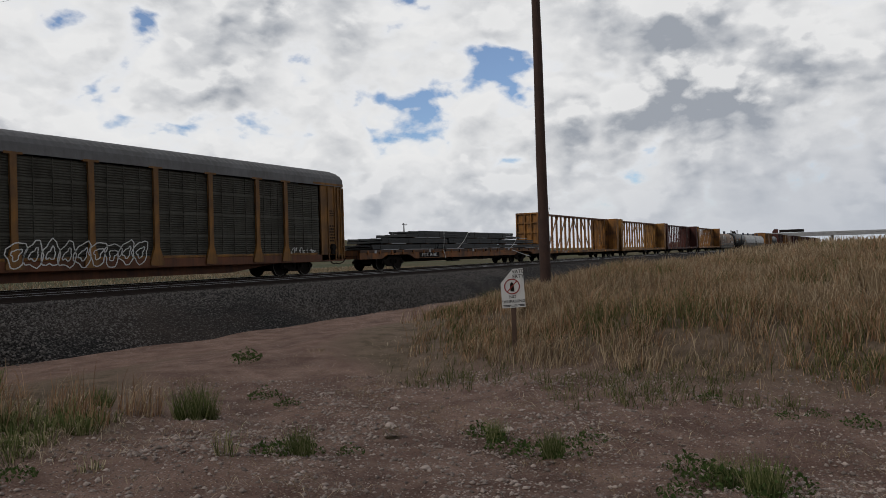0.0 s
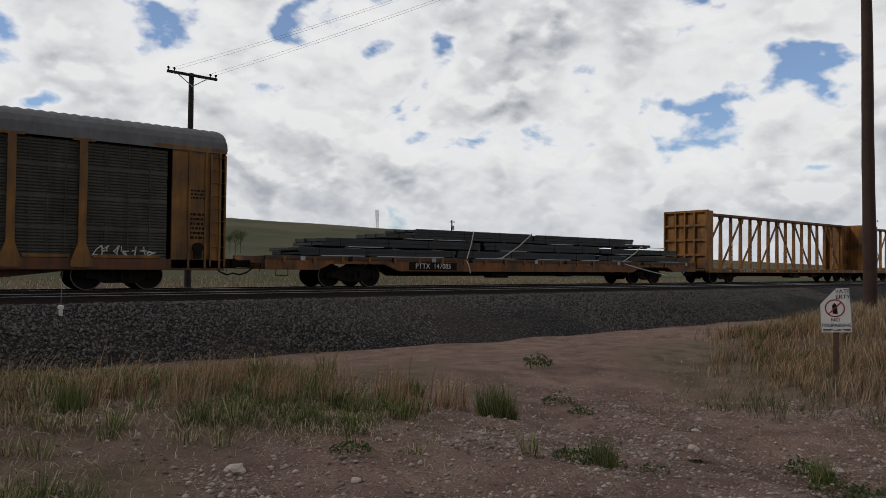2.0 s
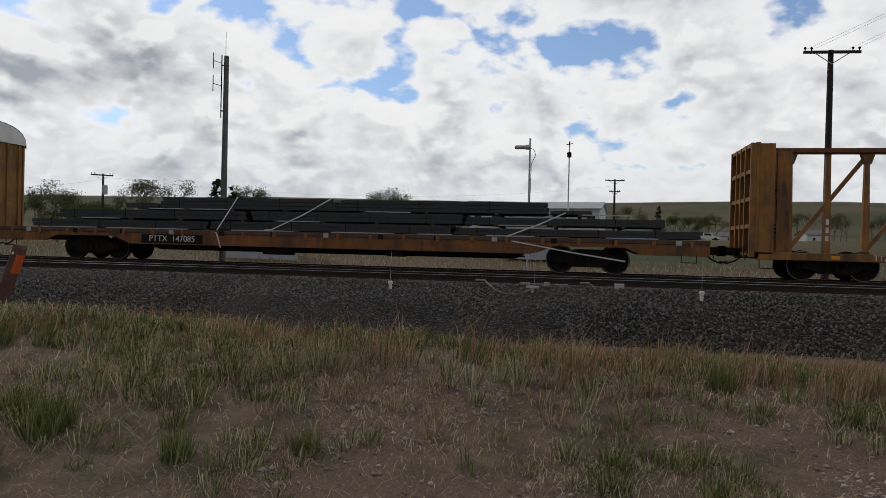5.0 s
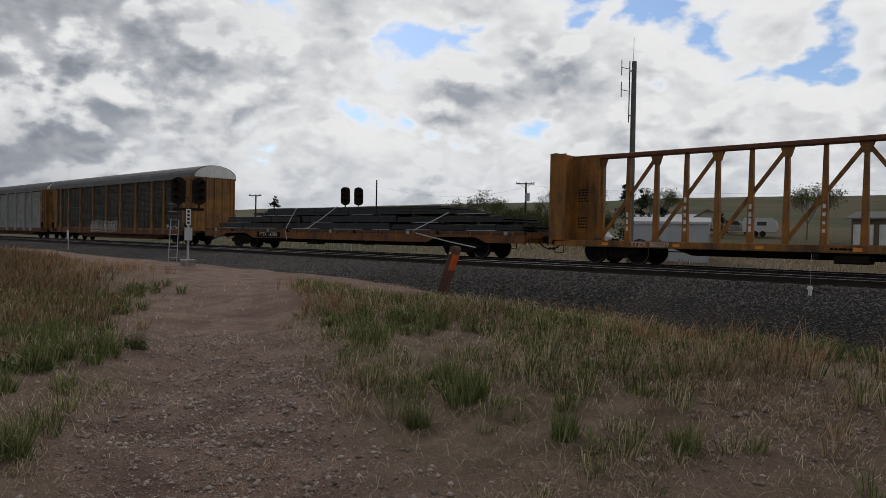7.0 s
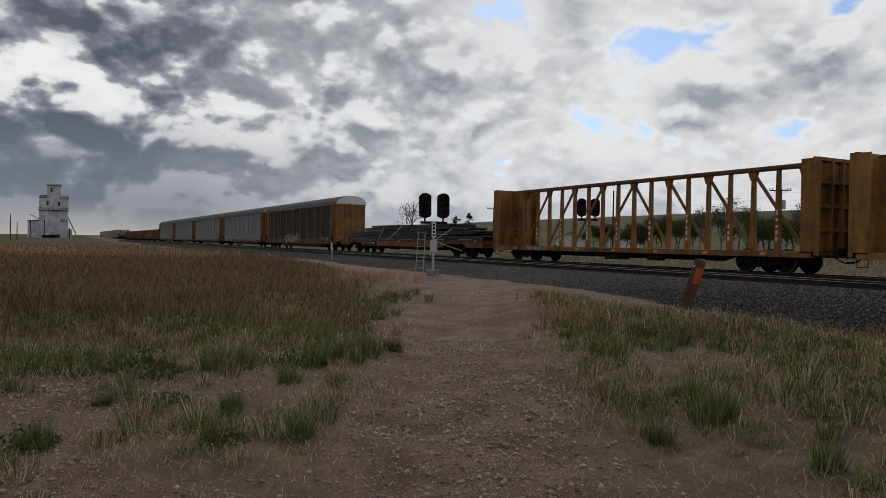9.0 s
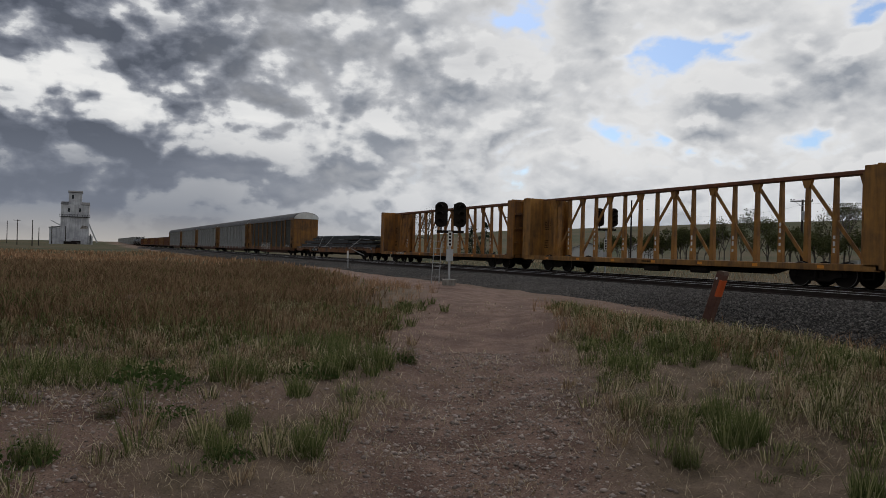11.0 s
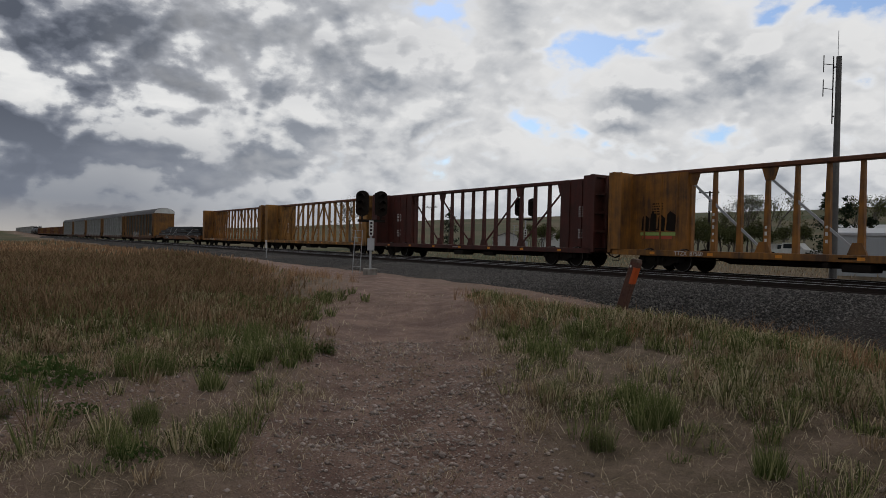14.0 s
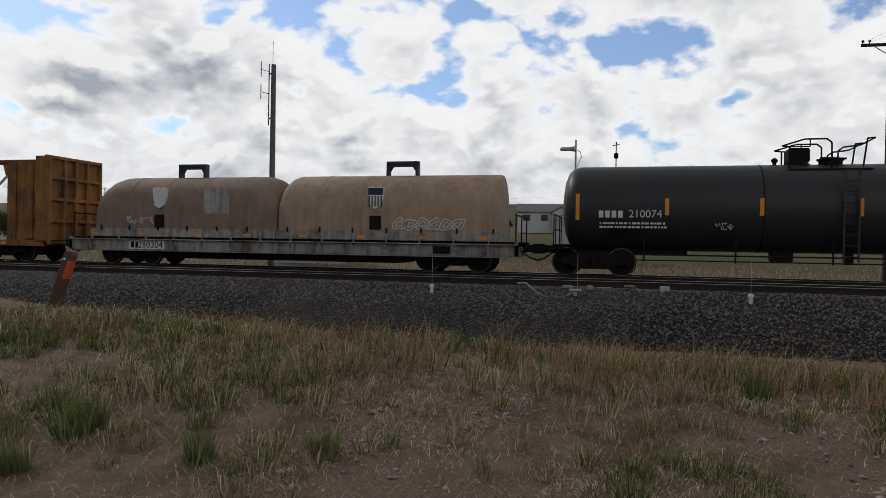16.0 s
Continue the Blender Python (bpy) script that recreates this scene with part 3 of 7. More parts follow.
def wheelset_mesh():
    prof = [(-0.80, 0.10), (-0.80, 0.455), (-0.69, 0.457), (-0.685, 0.485), (-0.665, 0.485), (-0.665, 0.40), (-0.70, 0.37), (-0.70, 0.16), (-0.64, 0.12), (-0.64, 0.085)]
    mb = MB().lathe(prof + [(-s, r) for s, r in reversed(prof)], axis=1, n=16)
    mb.rod((0, -1.0, 0), (0, 1.0, 0), 0.08, n=8)
    for s in (-1, 1):
        mb.box(-0.16, 0.16, s * 0.82 - 0.01, s * 0.82 + 0.01, -0.045, 0.045)
    return mb.mesh("wheelset", M["iron"], True)


WHEELSET = wheelset_mesh()
def ring_mesh(y, r0, r1, n=28):
    v = [(r * math.cos(2 * math.pi * i / n), q, r * math.sin(2 * math.pi * i / n)) for r, q in ((r0, y), (r1, y), (r1, y + 0.015), (r0, y + 0.015)) for i in range(n)]
    return MB().add(v, [(a * n + i, a * n + (i + 1) % n, ((a + 1) % 4) * n + (i + 1) % n, ((a + 1) % 4) * n + i) for a in range(4) for i in range(n)])


TREAD = ring_mesh(-0.81, 0.435, 0.456).mesh("tread_ring", M["rim"])
SIDEFRAME = MB().prism([(-1.15, 0.50), (-0.98, 0.62), (-0.72, 0.62), (-0.42, 0.80), (0.42, 0.80), (0.72, 0.62), (0.98, 0.62), (1.15, 0.50), (1.10, 0.36), (0.74, 0.36), (0.46, 0.22), (-0.46, 0.22), (-0.74, 0.36), (-1.10, 0.36)], 1, -0.07, 0.07).mesh("sideframe", M["iron"])
BOLSTER = MB().box(-0.22, 0.22, -1.05, 1.05, 0.42, 0.74, 0.05).rod((-0.25, -1.12, 0.40), (-0.25, -1.12, 0.62), 0.07).rod((0.0, -1.12, 0.30), (0.0, -1.12, 0.62), 0.07).rod((0.25, -1.12, 0.40), (0.25, -1.12, 0.62), 0.07).mesh("bolster", M["iron"])
BEARING = MB().lathe([(-1.13, 0.05), (-1.13, 0.10), (-0.92, 0.12)], axis=1, n=12).mesh("bearing_cap", M["iron"], True)


def truck(car, x):
    t = new("truck")
    t.parent, t.matrix_basis = car, pose(x, 0, 0)
    part("bolster", BOLSTER, None, t)
    for s in (-1, 1):
        part("sideframe", SIDEFRAME, None, t, at=pose(0, s * 1.0, 0))
        w = part("wheelset", WHEELSET, None, t, at=pose(s * 0.889, 0, 0.457))
        part("bearing_cap", BEARING, None, t, at=pose(s * 0.889, 0, 0.457))
        part("tread_ring", TREAD, None, t, "bright worn wheel rim", at=pose(s * 0.889, 0, 0.457))
    return t


def coupler(car, x, s):
    """Draft gear, air hose and cut lever at one end."""
    mb = MB().box(min(x, x + s * 0.62), max(x, x + s * 0.62), -0.16, 0.16, 0.72, 0.98, 0.03)
    mb.box(min(x + s * 0.5, x + s * 0.75), max(x + s * 0.5, x + s * 0.75), -0.2, 0.2, 0.68, 1.02, 0.05)
    part("coupler", mb, M["iron"], car)
    hose = MB()
    pts = [(x, -0.5, 0.75), (x + s * 0.25, -0.5, 0.55), (x + s * 0.5, -0.45, 0.46), (x + s * 0.72, -0.4, 0.52)]
    for a, b in zip(pts, pts[1:]):
        hose.rod(a, b, 0.028, n=6)
    hose.rod((x + s * 0.06, -1.3, 0.86), (x + s * 0.06, -0.2, 0.86), 0.015, n=5).rod((x + s * 0.06, -1.3, 0.86), (x + s * 0.15, -1.35, 0.6), 0.015, n=5)
    part("air_hose", hose, M["iron"], car)


def ladder(car, x0, x1, y, z0, z1, step, material, name="ladder"):
    mb = MB()
    mb.box(x0, x0 + 0.05, y - 0.06, y, z0, z1).box(x1 - 0.05, x1, y - 0.06, y, z0, z1)
    k = z0 + step * 0.5
    while k < z1:
        mb.rod((x0, y - 0.05, k), (x1, y - 0.05, k), 0.016, n=5)
        k += step
    return part(name, mb, material, car)


def bars(mb, rng, x0, x1, z0, z1, y, rows):
    """Small print that cannot be read: rows of short bars."""
    h = (z1 - z0) / rows
    for k in range(rows):
        x = x0
        while x < x1 - 0.03:
            w = min(rng.uniform(0.04, 0.14), x1 - x)
            mb.box(x, x + w, y - 0.003, y, z1 - (k + 0.75) * h, z1 - (k + 0.25) * h)
            x += w + rng.uniform(0.02, 0.05)


def scrawl(rng, x0, x1, z0, z1, y, strokes, r):
    """Spray-painted loops."""
    mb = MB()
    w = (x1 - x0) / strokes
    for k in range(strokes):
        a, h = x0 + k * w, (z1 - z0)
        pts = [(a + w * rng.uniform(-0.1, 1.1), z0 + h * rng.choice((0.0, 0.05, 0.45, 0.5, 0.95, 1.0)) + h * rng.uniform(-0.06, 0.06)) for _ in range(6)]
        for (ax, az), (bx, bz) in zip(pts, pts[1:]):
            mx, mz = (ax + bx) / 2 + rng.uniform(-0.12, 0.12) * w, (az + bz) / 2 + rng.uniform(-0.1, 0.1) * h
            mb.beam((ax, y, az), (mx, y, mz), 0.004, r * rng.uniform(0.7, 1.3)).beam((mx, y, mz), (bx, y, bz), 0.004, r * rng.uniform(0.7, 1.3))
    return mb


def bubble(rng, x0, x1, z0, z1, y, count, r):
    """Rounded sprayed letters: an outline and an inner stroke each."""
    mb, w, h = MB(), (x1 - x0) / count, z1 - z0
    for k in range(count):
        cx, cz, ph = x0 + (k + 0.5) * w, z0 + h / 2 + rng.uniform(-0.05, 0.05) * h, rng.uniform(0, 6.28)
        for grow, wob in ((1.0, 0.16), (0.45, 0.28)):
            ring = []
            for j in range(16):
                a = 2 * math.pi * j / 16
                q = grow * (1 + wob * math.sin(3 * a + ph) + wob * 0.6 * math.sin(5 * a + 2 * ph))
                ring.append((cx + 0.56 * w * q * math.cos(a) + 0.12 * w * math.sin(a), cz + 0.48 * h * q * math.sin(a)))
            for (ax, az), (bx, bz) in zip(ring, ring[1:] + ring[:1]):
                mb.beam((ax, y, az), (bx, y, bz), 0.004, r)
    return mb


def add_car(name, label, category, x, group=""):
    car = thing(name, label, category, pose(x, FAR_Y, RAIL_Z), group)
    MOVING.append(car)
    return car


# -- autorack --
def autorack(x, screen, label, tagged_side=False, pale_end=True, frame_paint="orange"):
    L, H, Y = 26.6, 13.3, 1.5
    car = add_car("autorack_wagon", label, "autorack", x, "autorack wagons")
    rng = random.Random(int(x))
    base, eave = 0.78, 4.42
    part("side_sill", MB().box(-H, H, -Y, -Y + 0.12, 0.62, 0.98, 0.02).box(-H, H, Y - 0.12, Y, 0.62, 0.98, 0.02).prism([(-9.0, 0.62), (-6.2, 0.28), (6.2, 0.28), (9.0, 0.62)], 1, -0.9, 0.9), M["rust"], car, "rusty orange sill streaked with grime")
    part("floor", MB().box(-H, H, -Y + 0.1, Y - 0.1, 0.80, 0.95), M["iron"], car)
    # posts every 2.66 m, flared at the foot
    posts = [H - 4.28, H - 6.10, H - 8.76, H - 11.42, H - 14.08, H - 16.74, H - 19.4, H - 22.06, H - 23.9]
    w = 0.11
    post = MB().prism([(-w, 0.70), (-0.30, 0.72), (-0.30, 0.86), (-w, 1.42), (-w, 4.42), (-0.30, 4.42), (-0.30, 4.50), (0.30, 4.50), (0.30, 4.42), (w, 4.42), (w, 1.42), (0.30, 0.86), (0.30, 0.72), (w, 0.70)], 1, -0.05, 0.05).mesh("post", M[frame_paint])
    for p in posts:
        for s in (-1, 1):
            part("post", post, None, car, at=pose(p, s * (Y + 0.02), 0))
    # ribbed screens between the posts
    edges = [H - 1.75] + posts + [-H + 1.75]
    for a, b in zip(edges, edges[1:]):
        mb, k, z = MB(), 0, base + 0.2
        prof = []
        while z < eave - 0.03:
            d = 0.03 if (k % 10) < 9 else 0.0
            prof += [(-Y + 0.03, z), (-Y + 0.03 + d, z + 0.035), (-Y + 0.03 + d, z + 0.055), (-Y + 0.03, z + 0.09)]
            z, k = z + 0.09, k + 1
        prof += [(-Y + 0.14, prof[-1][1]), (-Y + 0.14, prof[0][1])]
        mb.prism(prof, 0, b + w, a - w)
        for q in range(1, 4):
            part("screen_strip", MB().box(b + (a - b) * q / 4 - 0.012, b + (a - b) * q / 4 + 0.012, -Y + 0.015, -Y + 0.04, base + 0.2, eave), screen, car)
        part("side_screen", mb, screen, car, "ribbed metal screen")
        part("side_screen", MB().box(b + w, a - w, Y - 0.14, Y - 0.04, base + 0.2, eave), screen, car)
        part("kick_strip", MB().box(b + 0.3, a - 0.3, -Y - 0.015, -Y + 0.03, 0.98, 1.08, 0.01), M[frame_paint], car)
    # ends: plain panels, ladders and doors
    for s in (-1, 1):
        a, b = sorted((s * H, s * (H - 1.72)))
        part("end_panel", MB().box(a, b, -Y, -Y + 0.08, 0.70, 4.55, 0.01), M["orange"], car, "ochre painted end panel")
        part("end_panel", MB().box(a, b, Y - 0.08, Y, 0.70, 4.55, 0.01), M["orange"], car, "ochre painted end panel")
        rib = MB()
        for q in (0.15, 0.62, 1.15):
            rib.box(min(s * (H - q), s * (H - q - 0.07)), max(s * (H - q), s * (H - q - 0.07)), -Y - 0.05, -Y, 0.7, 4.5)
        rib.box(min(s * H, s * (H - 2.3)), max(s * H, s * (H - 2.3)), -Y - 0.06, -Y + 0.02, 4.50, 4.60)
        part("end_rib", rib, M["orange"], car)
        c = s * (H - 0.05)
        prof = [(-Y, 0.8)] + [(Y * math.cos(t), 4.55 + 0.78 * math.sin(t)) for t in np.linspace(math.pi, 0, 12)] + [(Y, 0.8)]
        part("end_door", MB().prism(prof, 0, min(c, c - s * 0.1), max(c, c - s * 0.1)), M["orange"], car, "ochre end door")
        trim = MB()
        for q in np.linspace(-1.2, 1.2, 5):
            trim.box(min(c, c + s * 0.07), max(c, c + s * 0.07), q - 0.05, q + 0.05, 0.85, 4.95)
        part("door_rib", trim, M["orange"], car)
        cap = [(-Y * 1.01, 4.56)] + [(Y * 1.02 * math.cos(t), 4.56 + 0.80 * math.sin(t)) for t in np.linspace(math.pi, 0, 12)]
        if pale_end:
            part("end_cap", MB().prism(cap, 0, min(c, c + s * 0.10), max(c, c + s * 0.10)), M["white"], car, "faded white arched cap")
        ladder(car, min(s * H, s * (H - 0.52)), max(s * H, s * (H - 0.52)), -Y - 0.03, 0.75, 4.4, 0.42, M["orange"])
        text = MB()
        bars(text, rng, min(s * (H - 0.65), s * (H - 1.15)), max(s * (H - 0.65), s * (H - 1.15)), 2.9, 3.25, -Y - 0.004, 3)
        bars(text, rng, min(s * (H - 0.65), s * (H - 1.15)), max(s * (H - 0.65), s * (H - 1.15)), 1.6, 2.5, -Y - 0.004, 6)
        part("stencil", text, M["iron"], car, "small dark stencilled print")
        part("brake_housing", MB().rod((s * (H - 0.9), -Y - 0.14, 1.35), (s * (H - 0.9), -Y, 1.35), 0.17, n=12).box(s * (H - 0.9) - 0.12, s * (H - 0.9) + 0.12, -Y - 0.1, -Y, 1.0, 1.35), M["iron"], car)
        coupler(car, s * H, s)
        truck(car, s * (H - 3.1))
    # corrugated roof, arched across
    xs = np.linspace(-H - 0.02, H + 0.02, 177)
    arc = np.linspace(math.pi, 0, 13)
    v = [(u, (Y + 0.06) * math.cos(t), 4.52 + (0.86 + (0.035 if k % 2 else 0.0)) * math.sin(t) ** 0.8 if 0 < t < math.pi else 4.46) for k, u in enumerate(xs) for t in arc]
    f = [(i * 13 + j, (i + 1) * 13 + j, (i + 1) * 13 + j + 1, i * 13 + j + 1) for i in range(len(xs) - 1) for j in range(12)]
    part("roof", MB().add(v, f), M["roof"], car, "grey corrugated arched roof")
    if tagged_side:
        part("graffiti", bubble(rng, -3.7, 1.4, 0.74, 1.62, -Y - 0.075, 9, 0.04), M["white"], car, "white sprayed scrawl")
        part("graffiti", scrawl(rng, H - 4.0, H - 2.2, 1.05, 1.35, -Y - 0.012, 7, 0.03), M["white"], car, "small white sprayed tag")
    return car


# -- flat wagon with its load --
FLAT_X = 43.65


def flat_wagon():
    H, Y = 12.75, 1.42
    car = add_car("flat_wagon", "long orange flat wagon with rusty side sill", "flat wagon", FLAT_X)
    rng = random.Random(4)
    for s in (-1, 1):
        prof = [(-H, 0.66), (-H, 1.12), (H, 1.12), (H, 0.66), (10.7, 0.66), (10.2, 0.88), (7.9, 0.88), (7.2, 0.62), (-7.2, 0.62), (-7.9, 0.88), (-10.2, 0.88), (-10.7, 0.66)]
        part("side_sill", MB().prism(prof, 1, s * Y - 0.05, s * Y + 0.05), M["sill"], car, "ochre side sill")
        part("deck_edge", MB().box(-H, H, s * Y - 0.085, s * Y + 0.085, 1.02, 1.16, 0.012), M["wood"], car, "dark worn timber deck edge")
        coupler(car, s * H, s)
        truck(car, s * 9.03)
        part("end_sill", MB().box(min(s * H, s * (H - 0.1)), max(s * H, s * (H - 0.1)), -Y, Y, 0.68, 1.14), M["sill"], car)
        part("hand_rail", MB().rod((s * (H - 0.4), -Y - 0.05, 0.45), (s * (H - 0.4), -Y - 0.05, 0.7), 0.015, n=5).rod((s * (H - 0.85), -Y - 0.05, 0.45), (s * (H - 0.85), -Y - 0.05, 0.7), 0.015, n=5).rod((s * (H - 0.4), -Y - 0.05, 0.46), (s * (H - 0.85), -Y - 0.05, 0.46), 0.015, n=5), M["iron"], car)
    part("deck", MB().box(-H + 0.1, H - 0.1, -Y + 0.05, Y - 0.05, 1.04, 1.13), M["wood"], car, "dark timber deck")
    part("centre_sill", MB().prism([(-7.6, 1.0), (-6.6, 0.42), (6.6, 0.42), (7.6, 1.0)], 1, -0.5, 0.5), M["iron"], car)
    pocket = MB().box(-0.06, 0.06, -0.06, 0.0, 0.92, 1.13, 0.01).mesh("stake_pocket", M["sill"])
    for k in range(22):
        part("stake_pocket", pocket, None, car, at=pose(-H + 0.7 + k * 1.155, -Y - 0.05, 0))
    for k in range(13):
        q = -H + 1.4 + k * 1.93
        part("deck_bracket", MB().box(q - 0.09, q + 0.09, -Y - 0.10, -Y - 0.05, 0.98, 1.14, 0.012), M["iron"] if k % 3 else M["galv"], car)
    for q0, q1 in ((-10.6, -9.4), (-8.2, -5.0), (-3.3, -1.0), (0.4, 2.6), (3.4, 4.6), (9.6, 11.2)):
        part("packing_strip", MB().box(q0, q1, -Y - 0.02, -Y + 0.10, 1.162, 1.195, 0.008), M["galv"], car, "pale worn timber strip")
    part("underframe_pipe", MB().rod((-7, -1.1, 0.52), (7, -1.1, 0.52), 0.03).box(-2.2, -1.2, -1.2, -0.7, 0.35, 0.6, 0.04).box(2.3, 2.9, -1.2, -0.7, 0.40, 0.62, 0.04), M["iron"], car)
    part("number_panel", MB().box(-6.75, -4.35, -Y - 0.058, -Y - 0.05, 0.66, 0.98), M["iron"], car, "black number panel")
    letters("PTTX  147085", 0.30, M["white"], car, pose(-5.55, -Y - 0.062, 0.82, 90, 0, 0), label="white reporting number")
    txt = MB()
    bars(txt, rng, 3.6, 4.1, 0.72, 1.0, -Y - 0.055, 1)
    bars(txt, rng, 6.4, 7.2, 0.72, 0.96, -Y - 0.055, 2)
    bars(txt, rng, -4.3, -3.2, 0.74, 0.9, -Y - 0.055, 2)
    part("stencil", txt, M["rust"], car, "small faded print")
    return car


def steel_load():
    """Bundles of steel sections in stepped rows, with timber packing and straps."""
    rows = [(-11.3, -4.2, 1.20, 1.48), (-4.1, 4.6, 1.20, 1.50), (4.7, 12.6, 1.20, 1.44), (-10.4, -2.8, 1.55, 1.86), (-2.7, 5.0, 1.55, 1.88), (5.1, 11.5, 1.55, 1.80), (-7.7, -6.3, 1.93, 2.12), (-6.2, 0.4, 1.93, 2.34), (0.5, 7.7, 1.93, 2.32), (7.8, 9.2, 1.93, 2.06)]
    for x0, x1, z0, z1 in rows:
        b = add_car("steel_bundle", "bundle of dark grey steel beams strapped on the flat wagon", "steel beams", FLAT_X, "steel beam bundles")
        rng = random.Random(int(x0 * 10 + z0 * 100))
        wide = 1.30 if z0 < 1.5 else 1.22 if z0 < 1.9 else 1.12
        layers = max(1, int(round((z1 - z0) / 0.15)))
        h = (z1 - z0) / layers
        for k in range(layers):
            for j in range(3):
                y0 = -wide + j * (2 * wide / 3)
                y1 = y0 + 2 * wide / 3 - 0.03
                za, zb = z0 + k * h, z0 + (k + 1) * h - 0.012
                e0, e1 = x0 + rng.uniform(-0.12, 0.12), x1 + rng.uniform(-0.15, 0.05)
                t = 0.022
                prof = [(y0, za), (y0 + 0.06, za), (y0 + 0.06, za + t), (y1 - 0.06, za + t), (y1 - 0.06, za), (y1, za), (y1, zb), (y1 - 0.06, zb), (y1 - 0.06, zb - t), (y0 + 0.06, zb - t), (y0 + 0.06, zb), (y0, zb)]
                part("steel_beam", MB().prism(prof, 0, e0, e1), M["steel"], b)
        x = x0 + 0.7
        while x < x1 - 0.2:
            part("band", MB().box(x, x + 0.03, -wide - 0.006, -wide + 0.01, z0, z1 + 0.004), M["iron"], b)
            part("packing_timber", MB().box(x + 0.2, x + 0.32, -wide - 0.03, wide + 0.03, z0 - 0.07, z0, 0.01), M["wood"], b)
            x += rng.uniform(1.7, 2.4)
        part("timber_edge", MB().box(x0 + 1.0, x0 + 2.6, -wide - 0.012, -wide + 0.02, z0 - 0.03, z0 + 0.0), M["galv"], b)
    for pts in ([(-3.2, -1.18, 2.36), (-3.5, -1.36, 1.75), (-3.85, -1.5, 1.1), (-3.75, -1.52, 0.9), (-3.65, -1.52, 0.55)], [(0.3, -1.15, 2.36), (-0.7, -1.33, 1.75), (-1.8, -1.45, 1.22), (-2.05, -1.45, 1.2)], [(8.3, -1.18, 1.98), (7.5, -1.36, 1.6), (6.4, -1.5, 1.16), (6.6, -1.5, 1.02), (8.6, -1.5, 0.68), (10.2, -1.5, 0.45)]):
        st = add_car("tie_down_strap", "loose white webbing strap hanging over the steel", "strap", FLAT_X, "tie-down straps")
        mb = MB()
        for p, q in zip(pts, pts[1:]):
            mb.beam(p, q, 0.01, 0.042)
        part("webbing", mb, M["strap"], st)


# -- centre-beam wagons --
def centrebeam(x0, x1, paint, label, panel, truss, number="", graffiti=False):
    H, Y = (x1 - x0) / 2, 1.42
    car = add_car("centrebeam_wagon", label, "centrebeam wagon", (x0 + x1) / 2, "centrebeam wagons")
    rng = random.Random(int(x0))
    top = 4.22
    part("side_sill", MB().box(-H, H, -Y, -Y + 0.1, 0.62, 0.86, 0.015).box(-H, H, Y - 0.1, Y, 0.62, 0.86, 0.015), paint, car, "painted side sill with rust")
    part("deck", MB().box(-H + 0.1, H - 0.1, -Y + 0.1, Y - 0.1, 0.76, 0.86), M["rust"], car)
    part("centre_sill", MB().prism([(-H + 4, 0.75), (-H + 5.2, 0.38), (H - 5.2, 0.38), (H - 4, 0.75)], 1, -0.3, 0.3), M["iron"], car)
    part("top_chord", MB().box(-H, H, -0.22, 0.22, top - 0.16, top, 0.02), M["rust"] if paint is not M["red"] else paint, car, "rust-edged top chord")
    for s in (-1, 1):
        # bulkhead with ribs outside
        a, b = sorted((s * H, s * (H - 0.12)))
        part("bulkhead", MB().box(a, b, -Y, Y, 0.66, top + 0.02, 0.01), paint, car, "tall end bulkhead")
        ribs = MB()
        for q in (-1.38, -0.62, 0.0, 0.62, 1.38):
            ribs.box(min(s * H, s * (H + 0.16)), max(s * H, s * (H + 0.16)), q - 0.05, q + 0.05, 0.7, top)
        for z in (0.8, 1.65, 2.5, 3.35, top - 0.06):
            ribs.box(min(s * H, s * (H + 0.14)), max(s * H, s * (H + 0.14)), -Y, Y, z - 0.06, z + 0.06)
        part("bulkhead_rib", ribs, paint, car)
        u, w = sorted((s * (H - 0.1), s * (H - 0.55)))
        part("bulkhead_wing", MB().box(u, w, -Y, -Y + 0.05, 0.8, top - 0.02), paint, car)
        part("bulkhead_wing", MB().box(u, w, Y - 0.05, Y, 0.8, top - 0.02), paint, car)
        # plated first bays of the centre beam
        u, w = sorted((s * (H - 0.1), s * (H - panel)))
        part("end_plate", MB().box(u, w, -0.28, 0.28, 0.86, top - 0.1, 0.01), paint, car, "solid plated bay with small stencils")
        pr = MB()
        for q in np.arange(0.9, panel, 0.85):
            pr.box(min(s * (H - q), s * (H - q - 0.07)), max(s * (H - q), s * (H - q - 0.07)), -0.33, -0.28, 0.86, top - 0.1)
        part("plate_rib", pr, paint, car)
        txt = MB()
        c = (u + w) / 2
        bars(txt, rng, c - 0.28, c + 0.28, 2.35, 2.9, -0.284, 5)
        bars(txt, rng, c - 0.28, c + 0.2, 1.3, 1.8, -0.284, 4)
        bars(txt, rng, -0.6, 0.0, 0.68, 0.80, -Y - 0.004, 1)
        part("stencil", txt, M["iron"] if paint is not M["red"] else M["white"], car, "small stencilled print")
        coupler(car, s * (H + 0.1), s)
        truck(car, s * (H - 2.45))
        st = s * (H - 0.35)
        part("stirrup", MB().rod((st - 0.2, -Y - 0.02, 0.62), (st - 0.2, -Y - 0.02, 0.36), 0.014, n=5).rod((st + 0.2, -Y - 0.02, 0.62), (st + 0.2, -Y - 0.02, 0.36), 0.014, n=5).rod((st - 0.2, -Y - 0.02, 0.36), (st + 0.2, -Y - 0.02, 0.36), 0.014, n=5), M["iron"], car)
    # posts every 1.13 m in pairs, diagonals with gussets
    n = int(round((2 * (H - panel)) / 1.13))
    step = 2 * (H - panel) / n
